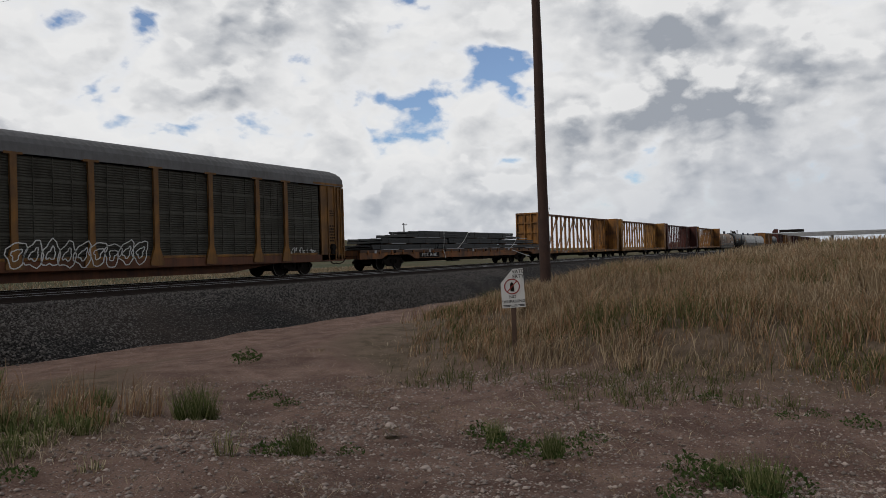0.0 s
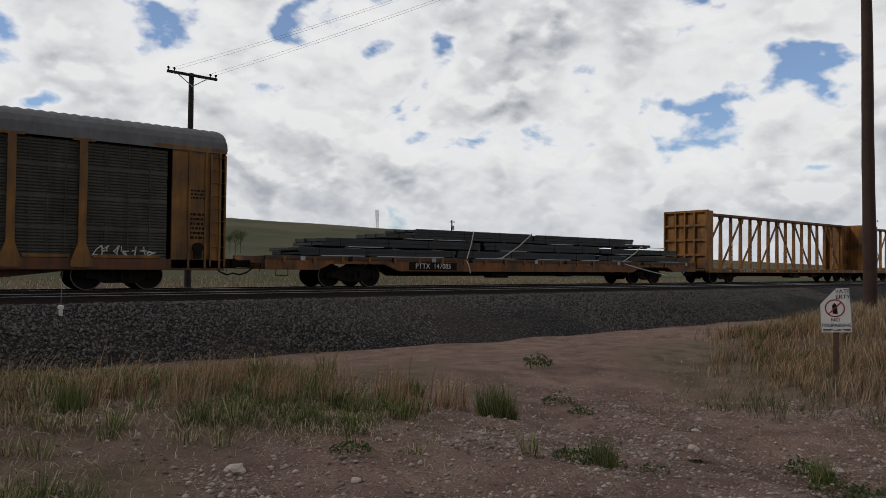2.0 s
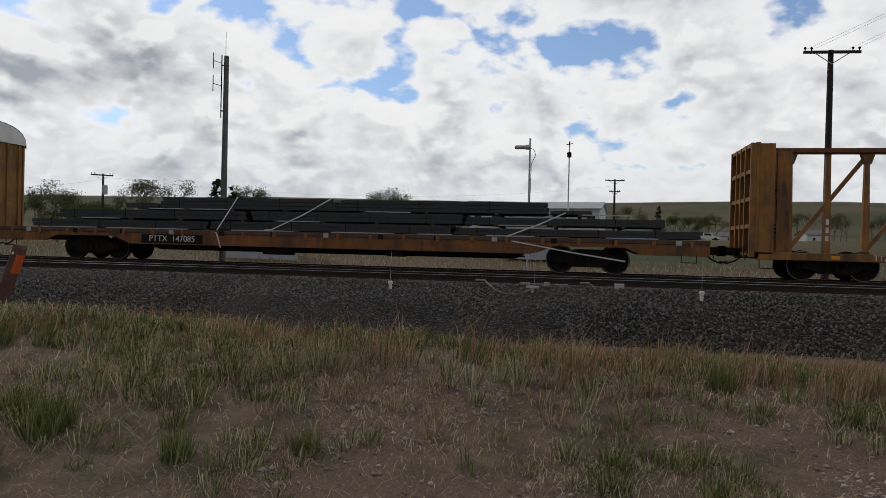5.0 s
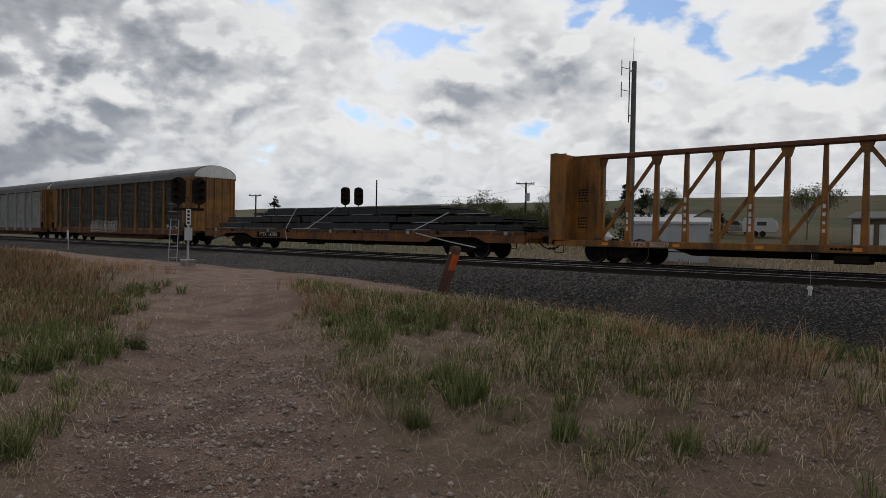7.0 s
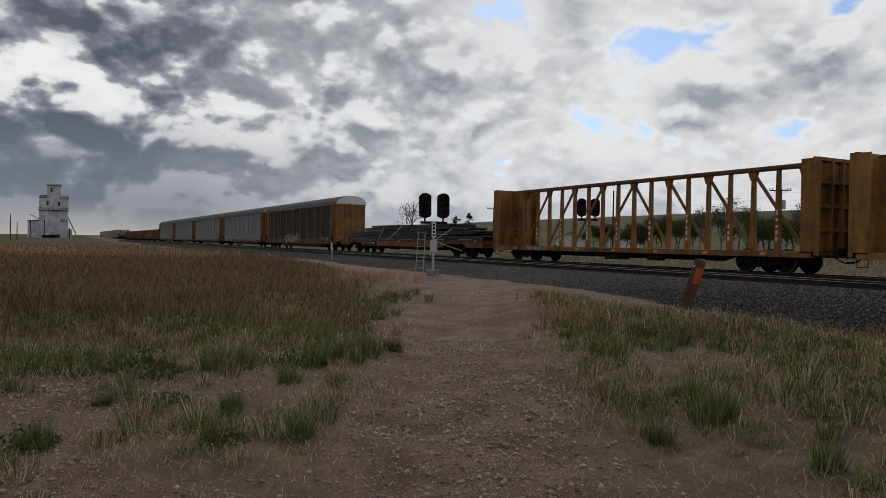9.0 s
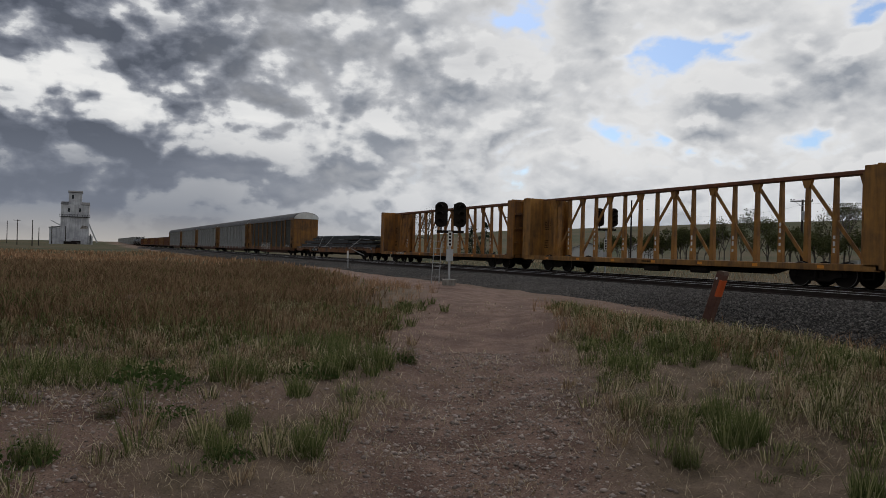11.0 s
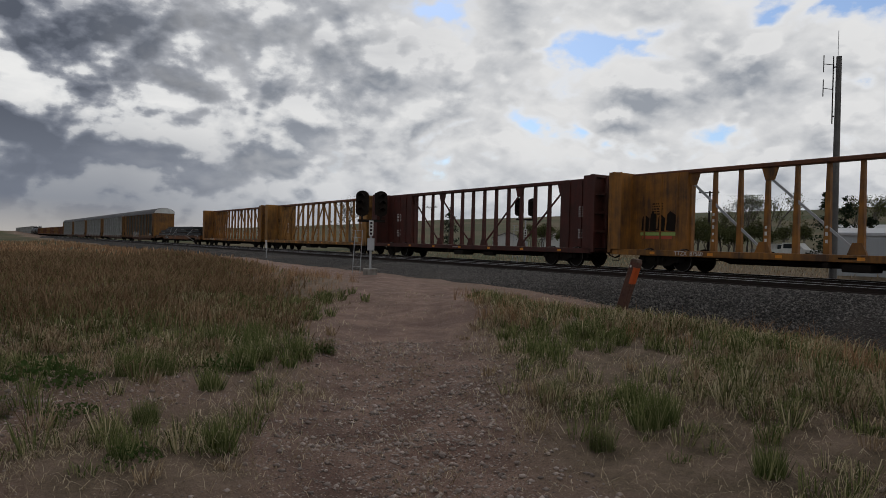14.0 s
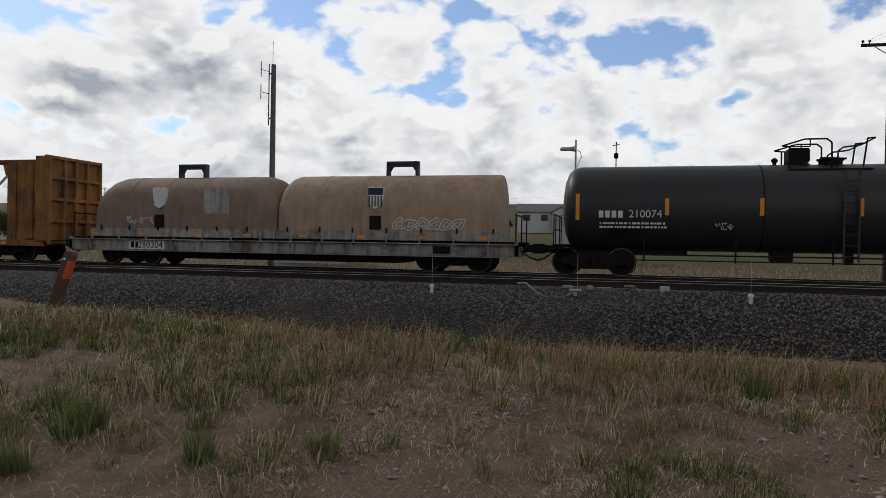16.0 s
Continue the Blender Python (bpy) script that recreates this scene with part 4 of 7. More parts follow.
    post = MB().prism([(-0.115, 0.86), (0.115, 0.86), (0.06, top - 0.14), (-0.06, top - 0.14)], 1, -0.08, 0.08).mesh("post", paint)
    xs = [-(H - panel) + k * step for k in range(n + 1)]
    for q in xs:
        part("post", post, None, car, at=pose(q, 0, 0))
    for k, q in enumerate(xs[1:-1]):
        if k % 2 == 0 and paint is not M["red"]:
            txt = MB()
            for j in range(rng.randint(3, 5)):
                txt.box(q - 0.045, q + 0.045, -0.086, -0.08, 1.25 + j * 0.26, 1.25 + j * 0.26 + rng.uniform(0.08, 0.2))
            part("stencil", txt, M["white"], car, "worn white loading marks")
    pairs = []
    if truss:
        for k in range(0, n, 2):
            up = k < n / 2
            pairs.append((xs[k], xs[min(k + 2, n)], up) if k + 2 <= n else None)
        pairs = [p for p in pairs if p]
        for a, b, up in pairs:
            d = MB().beam((a, -0.03, 0.95 if up else top - 0.2), (b, -0.03, top - 0.2 if up else 0.95), 0.06, 0.13)
            part("diagonal", d, paint, car)
        for q in xs[::2]:
            g = MB().prism([(q - 0.22, top - 0.14), (q + 0.22, top - 0.14), (q + 0.1, top - 0.5), (q - 0.1, top - 0.5)], 1, -0.11, 0.05)
            part("gusset", g, paint, car)
    else:
        spans = [(0, 3, False), (3, 6, False), (n - 3, n, True), (n - 6, n - 3, True)]
        for i, j, up in spans:
            za, zb = (0.95, top - 0.55) if up else (top - 0.55, 0.95)
            d = MB().beam((xs[i] + 0.1, -0.05, za), (xs[j] - 0.1, -0.05, zb), 0.05, 0.09)
            part("diagonal", d, M["galv"] if paint is not M["red"] else paint, car)
            for q, z in ((xs[i] + 0.1, za), (xs[j] - 0.1, zb)):
                up_g = z > 2
                g = MB().prism([(q - 0.34, z + (0.45 if up_g else -0.12)), (q + 0.34, z + (0.45 if up_g else -0.12)), (q + 0.16, z - 0.1 if up_g else z + 0.32), (q - 0.16, z - 0.1 if up_g else z + 0.32)], 1, -0.11, -0.0)
                part("gusset", g, paint, car)
    part("winch", MB().rod((-1.0, -Y - 0.03, 0.5), (-1.0, -Y + 0.3, 0.5), 0.1, n=10), M["iron"], car)
    part("brake_valve", MB().box(-0.5, 0.4, -Y + 0.05, -0.6, 0.3, 0.55, 0.04), M["iron"], car)
    part("air_tank", MB().rod((2.2, -Y + 0.3, 0.45), (3.1, -Y + 0.3, 0.45), 0.14, n=10), M["iron"], car)
    part("brake_rod", MB().rod((-H + 4, -1.0, 0.52), (H - 4, -1.0, 0.46), 0.02, n=5), M["iron"], car)
    for q in range(7):
        part("reflector", MB().box(-H + 2.2 + q * (2 * H - 4.4) / 6, -H + 2.45 + q * (2 * H - 4.4) / 6, -Y - 0.006, -Y, 0.68, 0.79), M["reflect"], car, "small orange reflector")
    if number:
        letters(number, 0.24, M["white"], car, pose(-H + 4.1, -Y - 0.006, 0.74, 90, 0, 0), label="white reporting number")
    if graffiti:
        tag = MB()
        for q, w, h in ((0.75, 0.42, 0.5), (1.2, 0.36, 0.62), (1.62, 0.4, 0.5), (2.08, 0.5, 0.62)):
            tag.prism([(-H + q, 1.7), (-H + q + w * 0.9, 1.66), (-H + q + w, 1.72 + h), (-H + q + w * 0.4, 1.9 + h), (-H + q + 0.05, 1.75 + h)], 1, -0.302, -0.282)
        part("graffiti", tag, M["iron"], car, "black block graffiti outlined in green")
        edge = MB().box(-H + 0.7, -H + 2.6, -0.292, -0.282, 1.48, 1.62)
        part("graffiti", edge, weathered("green_spray", (0.30, 0.42, 0.12), amount=0.1), car, "green sprayed edge")
        part("graffiti", MB().box(-H + 0.8, -H + 2.4, -0.29, -0.28, 1.34, 1.46), weathered("red_spray", (0.45, 0.09, 0.05), amount=0.1), car, "red sprayed edge")
    return car


# -- coil wagon with two hoods --
def coil_wagon(x0, x1, hood_a, hood_b, label, near=True):
    H, Y, xc = (x1 - x0) / 2, 1.42, (x0 + x1) / 2
    car = add_car("coil_wagon", label, "coil wagon", xc)
    rng = random.Random(int(x0))
    part("side_sill", MB().box(-H, H, -Y, -Y + 0.12, 0.56, 0.93, 0.015).box(-H, H, Y - 0.12, Y, 0.56, 0.93, 0.015), M["grey"], car, "dirty grey side sill")
    part("sill_flange", MB().box(-H, H, -Y - 0.13, -Y + 0.10, 0.934, 0.975, 0.008), M["grey"], car, "walkway ledge along the sill")
    part("sill_flange", MB().box(-H + 0.3, H - 0.3, -Y - 0.07, -Y + 0.10, 0.515, 0.555, 0.008), M["grey"], car)
    part("deck", MB().box(-H, H, -Y + 0.1, Y - 0.1, 0.9, 1.06), M["iron"], car)
    part("belly", MB().prism([(-5.6, 0.55), (-4.4, 0.26), (4.4, 0.26), (5.6, 0.55)], 1, -0.8, 0.8), M["iron"], car)
    rib = MB().prism([(-0.12, 0.93), (-0.02, 0.56), (0.0, 0.56), (0.0, 0.93)], 0, -0.03, 0.03).box(-0.02, 0.02, 0.02, 0.10, 0.975, 1.30).mesh("sill_rib", M["grey"])
    for k in range(14):
        part("sill_rib", rib, None, car, at=pose(-H + 1.0 + k * (2 * H - 2.0) / 13, -Y, 0))
    part("number_panel", MB().box(-H + 2.7, -H + 4.25, -Y - 0.012, -Y, 0.59, 0.91), M["white"], car, "pale number panel")
    letters("210304", 0.36, M["iron"], car, pose(-H + 3.65, -Y - 0.015, 0.75, 90, 0, 0), label="black wagon number")
    part("stencil", MB().box(-H + 2.8, -H + 2.95, -Y - 0.015, -Y, 0.64, 0.87).box(-H + 3.0, -H + 3.12, -Y - 0.015, -Y, 0.64, 0.87).box(H - 2.9, H - 2.3, -Y - 0.015, -Y, 0.62, 0.88), M["iron"], car)
    for k in range(8):
        q = -H + 0.9 + k * 2.2
        part("reflector", MB().box(q, q + 0.3, -Y + 0.09, -Y + 0.10, 1.12, 1.21), M["reflect"], car)
    for s in (-1, 1):
        part("end_sill", MB().box(min(s * H, s * (H - 0.12)), max(s * H, s * (H - 0.12)), -Y, Y, 0.55, 1.06), M["grey"], car)
        coupler(car, s * H, s)
        truck(car, s * (H - 2.35))
        rail = MB()
        for q in (-1.3, 0.0, 1.3):
            rail.rod((s * (H - 0.1), q, 1.0), (s * (H - 0.1), q, 2.0), 0.025, n=6)
        rail.rod((s * (H - 0.1), -1.3, 1.95), (s * (H - 0.1), 1.3, 1.95), 0.025, n=6)
        part("end_rail", rail, M["iron"], car)
    for a, b, paint, round_end in ((-H + 1.0, -0.05, hood_a, True), (0.05, H - 0.75, hood_b, False)):
        part("trough", MB().box(a - 0.05, b + 0.02, -Y + 0.10, Y - 0.1, 0.98, 1.38, 0.02), M["grey"], car, "grey trough wall")
        for q in np.arange(a + 0.4, b, 1.25):
            part("latch", MB().box(q - 0.03, q + 0.03, -Y + 0.06, -Y + 0.1, 1.30, 1.48, 0.008), M["iron"], car)
        hood = part_hood(car, a, b, paint, round_end)
        for q in np.linspace(a, b, 6)[1:-1]:
            seam = MB()
            ring = [(math.cos(t) * 1.315, 1.38 + 0.72 + math.sin(t) * 1.315) for t in np.linspace(math.pi, 0, 17)]
            ring = [(-1.315, 1.4)] + ring + [(1.315, 1.4)]
            for (u0, z0), (u1, z1) in zip(ring, ring[1:]):
                seam.beam((q, u0, z0), (q, u1, z1), 0.04, 0.012, side=(1, 0, 0))
            part("hood_seam", seam, paint, hood)
        m = (a + b) / 2 + (-0.35 if round_end else 0.3)
        part("lifting_handle", MB().box(m - 0.60, m + 0.60, -0.13, 0.13, 3.80, 3.93, 0.03).box(m - 0.60, m - 0.50, -0.13, 0.13, 3.38, 3.8).box(m + 0.50, m + 0.60, -0.13, 0.13, 3.38, 3.8).prism([(m - 0.5, 3.8), (m - 0.5, 3.55), (m - 0.38, 3.74), (m + 0.38, 3.74), (m + 0.5, 3.55), (m + 0.5, 3.8)], 1, -0.1, 0.1), M["blue"], hood, "dark blue lifting bracket")
        if near:
            z, yy = 2.55, -1.325
            shield = [(-0.30, 0.34), (-0.15, 0.38), (0.0, 0.34), (0.15, 0.38), (0.30, 0.34), (0.26, 0.0), (0.20, -0.30), (0.0, -0.42), (-0.20, -0.30), (-0.26, 0.0)]
            part("emblem", MB().prism([(m - 0.55 + u, z + w) for u, w in shield], 1, yy - 0.06, yy + 0.1), M["white"], hood, "faded white shield emblem")
            if not round_end:
                e = MB().box(m - 0.82, m - 0.28, yy - 0.07, yy, 2.62, 2.86)
                for q in range(5):
                    e.box(m - 0.80 + q * 0.11, m - 0.76 + q * 0.11, yy - 0.07, yy, 2.22, 2.58)
                part("emblem", e, M["blue"], hood)
            part("placard", MB().box(m - 0.78, m - 0.36, -1.345, -1.31, 1.42, 1.9, 0.01), M["iron"], hood, "black data placard")
            tag = bubble(rng, b - 3.6, b - 1.1, 1.42, 1.80, -1.335, 6, 0.035) if not round_end else scrawl(rng, a + 1.5, a + 2.7, 1.55, 1.8, -1.335, 5, 0.02)
            part("graffiti", tag, M["white"], hood, "white sprayed letters")
            if round_end:
                part("patch", MB().box(b - 2.9, b - 1.85, -1.322, -1.30, 1.95, 2.9), M["grey"], hood, "pale repaint patch")
    return car


def part_hood(car, a, b, paint, round_end):
    """A half-round cover with softened ends."""
    rings, n = [], 20
    soft = [(0.0, 0.62), (0.06, 0.74), (0.20, 0.86), (0.42, 0.94), (0.70, 0.985), (0.95, 1.0)]
    near_end = soft if round_end else [(0.0, 0.80), (0.07, 0.89), (0.22, 0.96), (0.45, 1.0)]
    far_end = soft if round_end else [(0.0, 0.985), (0.05, 1.0)]
    for d, k in near_end:
        rings.append((a + d, k))
    for d, k in reversed(far_end):
        rings.append((b - d, k))
    verts, R = [], 1.31
    for u, k in rings:
        ring = [(-R, 1.38)] + [(-math.cos(t) * R, 2.10 + math.sin(t) * R) for t in np.linspace(0, math.pi, n)] + [(R, 1.38)]
        verts += [(u, p * (0.7 + 0.3 * k), 1.38 + (q - 1.38) * k) for p, q in ring]
    m = n + 2
    f = [(i * m + j, (i + 1) * m + j, (i + 1) * m + j + 1, i * m + j + 1) for i in range(len(rings) - 1) for j in range(m - 1)]
    f += [tuple(range(m)), tuple(range((len(rings) - 1) * m, len(rings) * m))]
    return part("hood", MB().add(verts, f), paint, car, "half-round sheet steel hood, stained", smooth=True)


# -- tank wagon --
def tank_wagon(x0, x1, paint, label, near=True):
    H, R, zc = (x1 - x0) / 2, 1.40, 2.24
    car = add_car("tank_wagon", label, "tank wagon", (x0 + x1) / 2, "tank wagons")
    rng = random.Random(int(x0))
    e = [(0, 0.02), (0.02, 0.5), (0.08, 0.9), (0.2, 1.2), (0.38, 1.35), (0.6, R)]
    part("barrel", MB().lathe([(-H + d, r) for d, r in e] + [(H - d, r) for d, r in reversed(e)], 0, 36, (0, 0, zc)), paint, car, "long cylinder with domed ends", smooth=True)
    part("stub_sill", MB().box(-H - 0.35, -H + 4.0, -0.3, 0.3, 0.70, 1.02, 0.02).box(H - 4.0, H + 0.35, -0.3, 0.3, 0.70, 1.02, 0.02), M["iron"], car)
    for s in (-1, 1):
        saddle = MB().prism([(-1.25, 1.5), (-0.9, 0.95), (0.9, 0.95), (1.25, 1.5)], 0, s * (H - 1.8) - 0.25, s * (H - 1.8) + 0.25)
        part("saddle", saddle, M["iron"], car)
        coupler(car, s * (H + 0.3), s)
        truck(car, s * (H - 1.05))
        rail = MB()
        for q in (-1.35, -0.7, 0.7, 1.35):
            rail.rod((s * (H + 0.2), q, 0.85), (s * (H + 0.2), q, 2.0), 0.02, n=5)
        rail.rod((s * (H + 0.2), -1.35, 1.98), (s * (H + 0.2), 1.35, 1.98), 0.02, n=5).rod((s * (H + 0.2), -1.35, 1.5), (s * (H + 0.2), 1.35, 1.5), 0.02, n=5)
        rail.box(min(s * (H - 0.4), s * (H + 0.3)), max(s * (H - 0.4), s * (H + 0.3)), -1.4, 1.4, 0.86, 0.90)
        part("end_platform", rail, M["iron"], car)
    part("running_rail", MB().rod((-H + 2.2, -1.36, 0.72), (H - 2.2, -1.36, 0.72), 0.025, n=5).rod((-H + 2.2, -1.36, 0.55), (H - 2.2, -1.36, 0.55), 0.02, n=5), M["iron"], car)
    for q in np.arange(-H + 2.6, H - 2, 2.7):
        part("stirrup", MB().box(q, q + 0.05, -1.38, -1.34, 0.5, 1.3), M["iron"], car)
    top = zc + R
    part("dome", MB().box(-0.86, -0.24, -0.32, 0.32, top + 0.03, top + 0.50, 0.05).lathe([(-0.12, 0.40), (0.02, 0.38), (0.05, 0.3)], 2, 18, (-0.55, 0, top)), M["iron"], car, "square black valve housing")
    part("manway", MB().lathe([(-0.08, 0.34), (0.10, 0.34), (0.13, 0.40), (0.17, 0.40), (0.22, 0.2)], 2, 18, (0.42, 0, top)).rod((0.05, -0.3, top + 0.18), (0.8, -0.3, top + 0.15), 0.03, n=6), M["iron"], car, "bolted manway lid")
    part("valve", MB().rod((-1.2, 0, top - 0.05), (-1.2, 0, top + 0.10), 0.06).lathe([(0.0, 0.08), (0.07, 0.11), (0.14, 0.05)], 2, 10, (-1.2, 0, top + 0.08)), M["iron"], car)
    cage = MB()
    for s in (-1, 1):
        pts = [(-0.88, s * 0.6, top - 0.25), (-0.88, s * 0.6, top + 0.50), (-1.10, s * 0.6, top + 0.53), (-0.45, s * 0.6, top + 0.73), (0.16, s * 0.6, top + 0.73), (0.30, s * 0.6, top + 0.62), (0.32, s * 0.6, top - 0.25)]
        pts2 = [(0.46, s * 0.6, top - 0.25), (0.48, s * 0.6, top + 0.35), (0.62, s * 0.6, top + 0.46), (1.10, s * 0.6, top + 0.52), (1.50, s * 0.6, top + 0.74), (1.28, s * 0.6, top + 0.72), (1.16, s * 0.6, top - 0.25)]
        for line in (pts, pts2):
            for p, q in zip(line, line[1:]):
                cage.rod(p, q, 0.026, n=6)
        cage.rod((-0.88, s * 0.6, top + 0.50), (-0.3, s * 0.6, top + 0.50), 0.022, n=5).rod((-0.3, s * 0.6, top + 0.50), (-0.3, s * 0.6, top + 0.73), 0.022, n=5)
    cage.box(-0.95, 1.4, -0.80, -0.45, top - 0.24, top - 0.20).box(-0.95, 1.4, 0.45, 0.80, top - 0.24, top - 0.20)
    part("top_platform", cage, M["iron"], car, "black railed platform")
    ladder(car, 0.42, 0.87, -R - 0.05, 0.6, top - 0.3, 0.32, M["black"])
    part("drain", MB().rod((0.9, -0.3, 0.5), (0.9, -0.3, 0.9), 0.14, n=10), M["iron"], car)
    part("valve_box", MB().box(-1.3, -0.7, -0.5, 0.2, 0.55, 0.9, 0.05), M["iron"], car)
    if near:
        for q in (-H + 0.55, -H + 3.3, -H + 6.05, -H + 8.75, H - 3.3, H - 0.55):
            part("reflector", MB().box(q - 0.06, q + 0.06, -R - 0.012, -R + 0.05, zc - 0.28 if abs(q) < H - 1 else zc - 0.45, zc + 0.25 if abs(q) < H - 1 else zc + 0.4), M["reflect"], car, "upright orange reflector strip")
        letters("210074", 0.34, M["white"], car, pose(-H + 2.65, -R - 0.012, zc - 0.25, 90, 0, 0), label="white wagon number")
        t = MB()
        for k in range(4):
            t.box(-H + 1.22 + k * 0.2, -H + 1.36 + k * 0.2, -R - 0.012, -R + 0.02, zc - 0.36, zc - 0.14)
        bars(t, rng, -H + 1.25, -H + 3.3, zc - 0.72, zc - 0.48, -R - 0.0, 2)
        part("stencil", t, M["white"], car, "white stencilled print")
        part("graffiti", scrawl(rng, -H + 4.75, -H + 5.25, zc - 0.72, zc - 0.52, -R - 0.0, 3, 0.016), M["white"], car, "small white tag")
        part("seam", MB().lathe([(-0.02, R + 0.004), (0.02, R + 0.004)], 0, 36, (-1.7, 0, zc)), M["iron"], car)
    return car


# -- box, hopper and gondola wagons further along --
def box_wagon(x0, x1, paint, label, height=4.0, ribs=14, hopper=False, name="box_wagon"):
    H, Y = (x1 - x0) / 2 - 0.55, 1.45
    car = add_car(name, label, name.replace("_", " "), (x0 + x1) / 2)
    part("side_sill", MB().box(-H, H, -Y - 0.02, Y + 0.02, 0.75, 1.0, 0.02), M["rust"], car)
    if hopper:
        part("body", MB().prism([(-H, 1.9), (-H, height), (H, height), (H, 1.9), (H - 1.6, 1.0), (-H + 1.6, 1.0)], 1, -Y, Y), paint, car)
    else:
        part("body", MB().box(-H, H, -Y, Y, 1.0, height, 0.03), paint, car)
    rib = MB().box(-0.05, 0.05, -0.08, 0.0, 1.0, height - 0.05, 0.01).mesh("side_rib", paint)
    for k in range(ribs):
        part("side_rib", rib, None, car, at=pose(-H + 0.2 + k * (2 * H - 0.4) / (ribs - 1), -Y, 0))
    if height > 3.3 and not hopper:
        part("roof", MB().prism([(-Y - 0.05, height), (Y + 0.05, height), (Y * 0.5, height + 0.14), (-Y * 0.5, height + 0.14)], 0, -H, H), M["roof"], car)
        part("door", MB().box(-1.4, 1.4, -Y - 0.1, -Y - 0.03, 1.05, height - 0.2, 0.02), paint, car)
    else:
        part("rim", MB().box(-H, H, -Y - 0.07, -Y + 0.05, height - 0.1, height + 0.04, 0.02), paint, car)
    for s in (-1, 1):
        coupler(car, s * H, s)
        truck(car, s * (H - 1.9))
    return car


def build_train():
    # autoracks ahead of the flat wagon
    end = 29.46
    for k in range(5):
        pale = (False, True, True, True, True)[k]
        autorack(end - 13.3 - k * 27.5, M["screen_pale"] if pale else M["screen"], ("tall autorack with dark ribbed screens and ochre posts" if not pale else "tall autorack with pale weathered screens"), k == 0, True, "orange" if k == 0 else "screen_pale")
    x = end - 5 * 27.5
    for k in range(7):
        box_wagon(x - 15.5, x, M["orange"] if k % 2 else M["rust"], "rusty ochre open wagon with ribbed sides", 3.3, 11, True, "hopper_wagon")
        x -= 15.5
    for k in range(3):
        tank_wagon(x - 15.5, x - 1.2, M["black"], "black tank wagon far along the train", False)
        x -= 16.5
    for k in range(9):
        box_wagon(x - 17, x, M["screen_pale"], "grey covered wagon far along the train", 4.4, 12)
        x -= 17
    flat_wagon()
    steel_load()
    centrebeam(57.7, 78.7, M["yellow"], "ochre centre-beam wagon with diagonal bracing, empty", 1.35, True, "TTZX  865229")
    centrebeam(80.1, 101.1, M["yellow_b"], "paler ochre centre-beam wagon with diagonal bracing, empty", 1.35, True)
    centrebeam(102.3, 123.5, M["red"], "oxide-red centre-beam wagon with slim posts, empty", 3.3, False)
    centrebeam(124.7, 145.7, M["yellow"], "ochre centre-beam wagon with graffiti, empty", 3.1, False, "TTZX  87560", True)
    coil_wagon(146.8, 164.4, M["tan_dark"], M["tan"], "grey coil wagon under two tan hoods")
    tank_wagon(165.75, 181.4, M["black"], "black tank wagon with orange reflector strips")
    coil_wagon(183.5, 201.0, M["silver"], M["silver"], "coil wagon under two silver hoods", False)
    coil_wagon(202.5, 220.0, M["silver"], M["silver"], "coil wagon under two silver hoods", False)
    box_wagon(221, 239, M["yellow"], "ochre boxcar with ribbed sides and roof", 4.2, 15)
    tank_wagon(241, 256, M["black"], "grey-black tank wagon far along the train", False)
    x = 258
    for k in range(16):
        paint = (M["red"], M["yellow"], M["tan"], M["red"], M["red"], M["orange"], M["rust"], M["tan_dark"])[k % 8]
        box_wagon(x, x + 17.5, paint, "brown or ochre boxcar far along the train", (4.3, 4.2, 3.9, 4.1)[k % 4], 14)
        x += 17.7


build_train()

# ---- things beside the line ----
def spot(az, r):
    """The place at an azimuth (degrees right of +y) and a distance."""
    x, y = r * math.sin(radians(az)), r * math.cos(radians(az))
    return x, y, float(land(x, y))


def pole_thing(az, r, top, radius, label, arms=(), name="utility_pole", material="pole", insulators=True, box=False, sink=0.4):
    x, y, z = spot(az, r)
    h = top - z
    t = thing(name, label, "pole", pose(x, y, z), "poles")
    rng = random.Random(int(az * 10 + r))
    mb = MB().lathe([(-sink, radius)] + [(h * k / 6, radius * (1 - 0.055 * k + rng.uniform(-0.02, 0.02))) for k in range(1, 7)], 2, 12)
    part("shaft", mb, M[material], t, smooth=True)
    for zz, wide, turn in arms:
        a = pose(0, -radius, h - zz, 0, 0, turn)
        arm = part("crossarm", MB().box(-wide / 2, wide / 2, -0.05, 0.05, -0.06, 0.06, 0.01), M[material], t, at=a)
        part("brace", MB().beam((-wide * 0.3, -0.03, -0.05), (0, 0.02, -0.5), 0.015, 0.04).beam((wide * 0.3, -0.03, -0.05), (0, 0.02, -0.5), 0.015, 0.04), M["galv"], t, at=a)
        if insulators:
            ins = MB().lathe([(0.05, 0.02), (0.12, 0.025), (0.15, 0.06), (0.19, 0.055), (0.22, 0.02)], 2, 10).mesh("insulator", M["iron"], True)
            for q in (-wide / 2 + 0.06, -wide / 2 + 0.32, wide / 2 - 0.32, wide / 2 - 0.06):
                part("insulator", ins, None, t, at=a @ pose(q, 0, 0))
    if box:
        part("transformer", MB().lathe([(-0.45, 0.2), (-0.42, 0.25), (0.42, 0.25), (0.46, 0.2)], 2, 14, (0.3, -0.1, h - 1.6)), M["galv"], t, smooth=True)
    return t


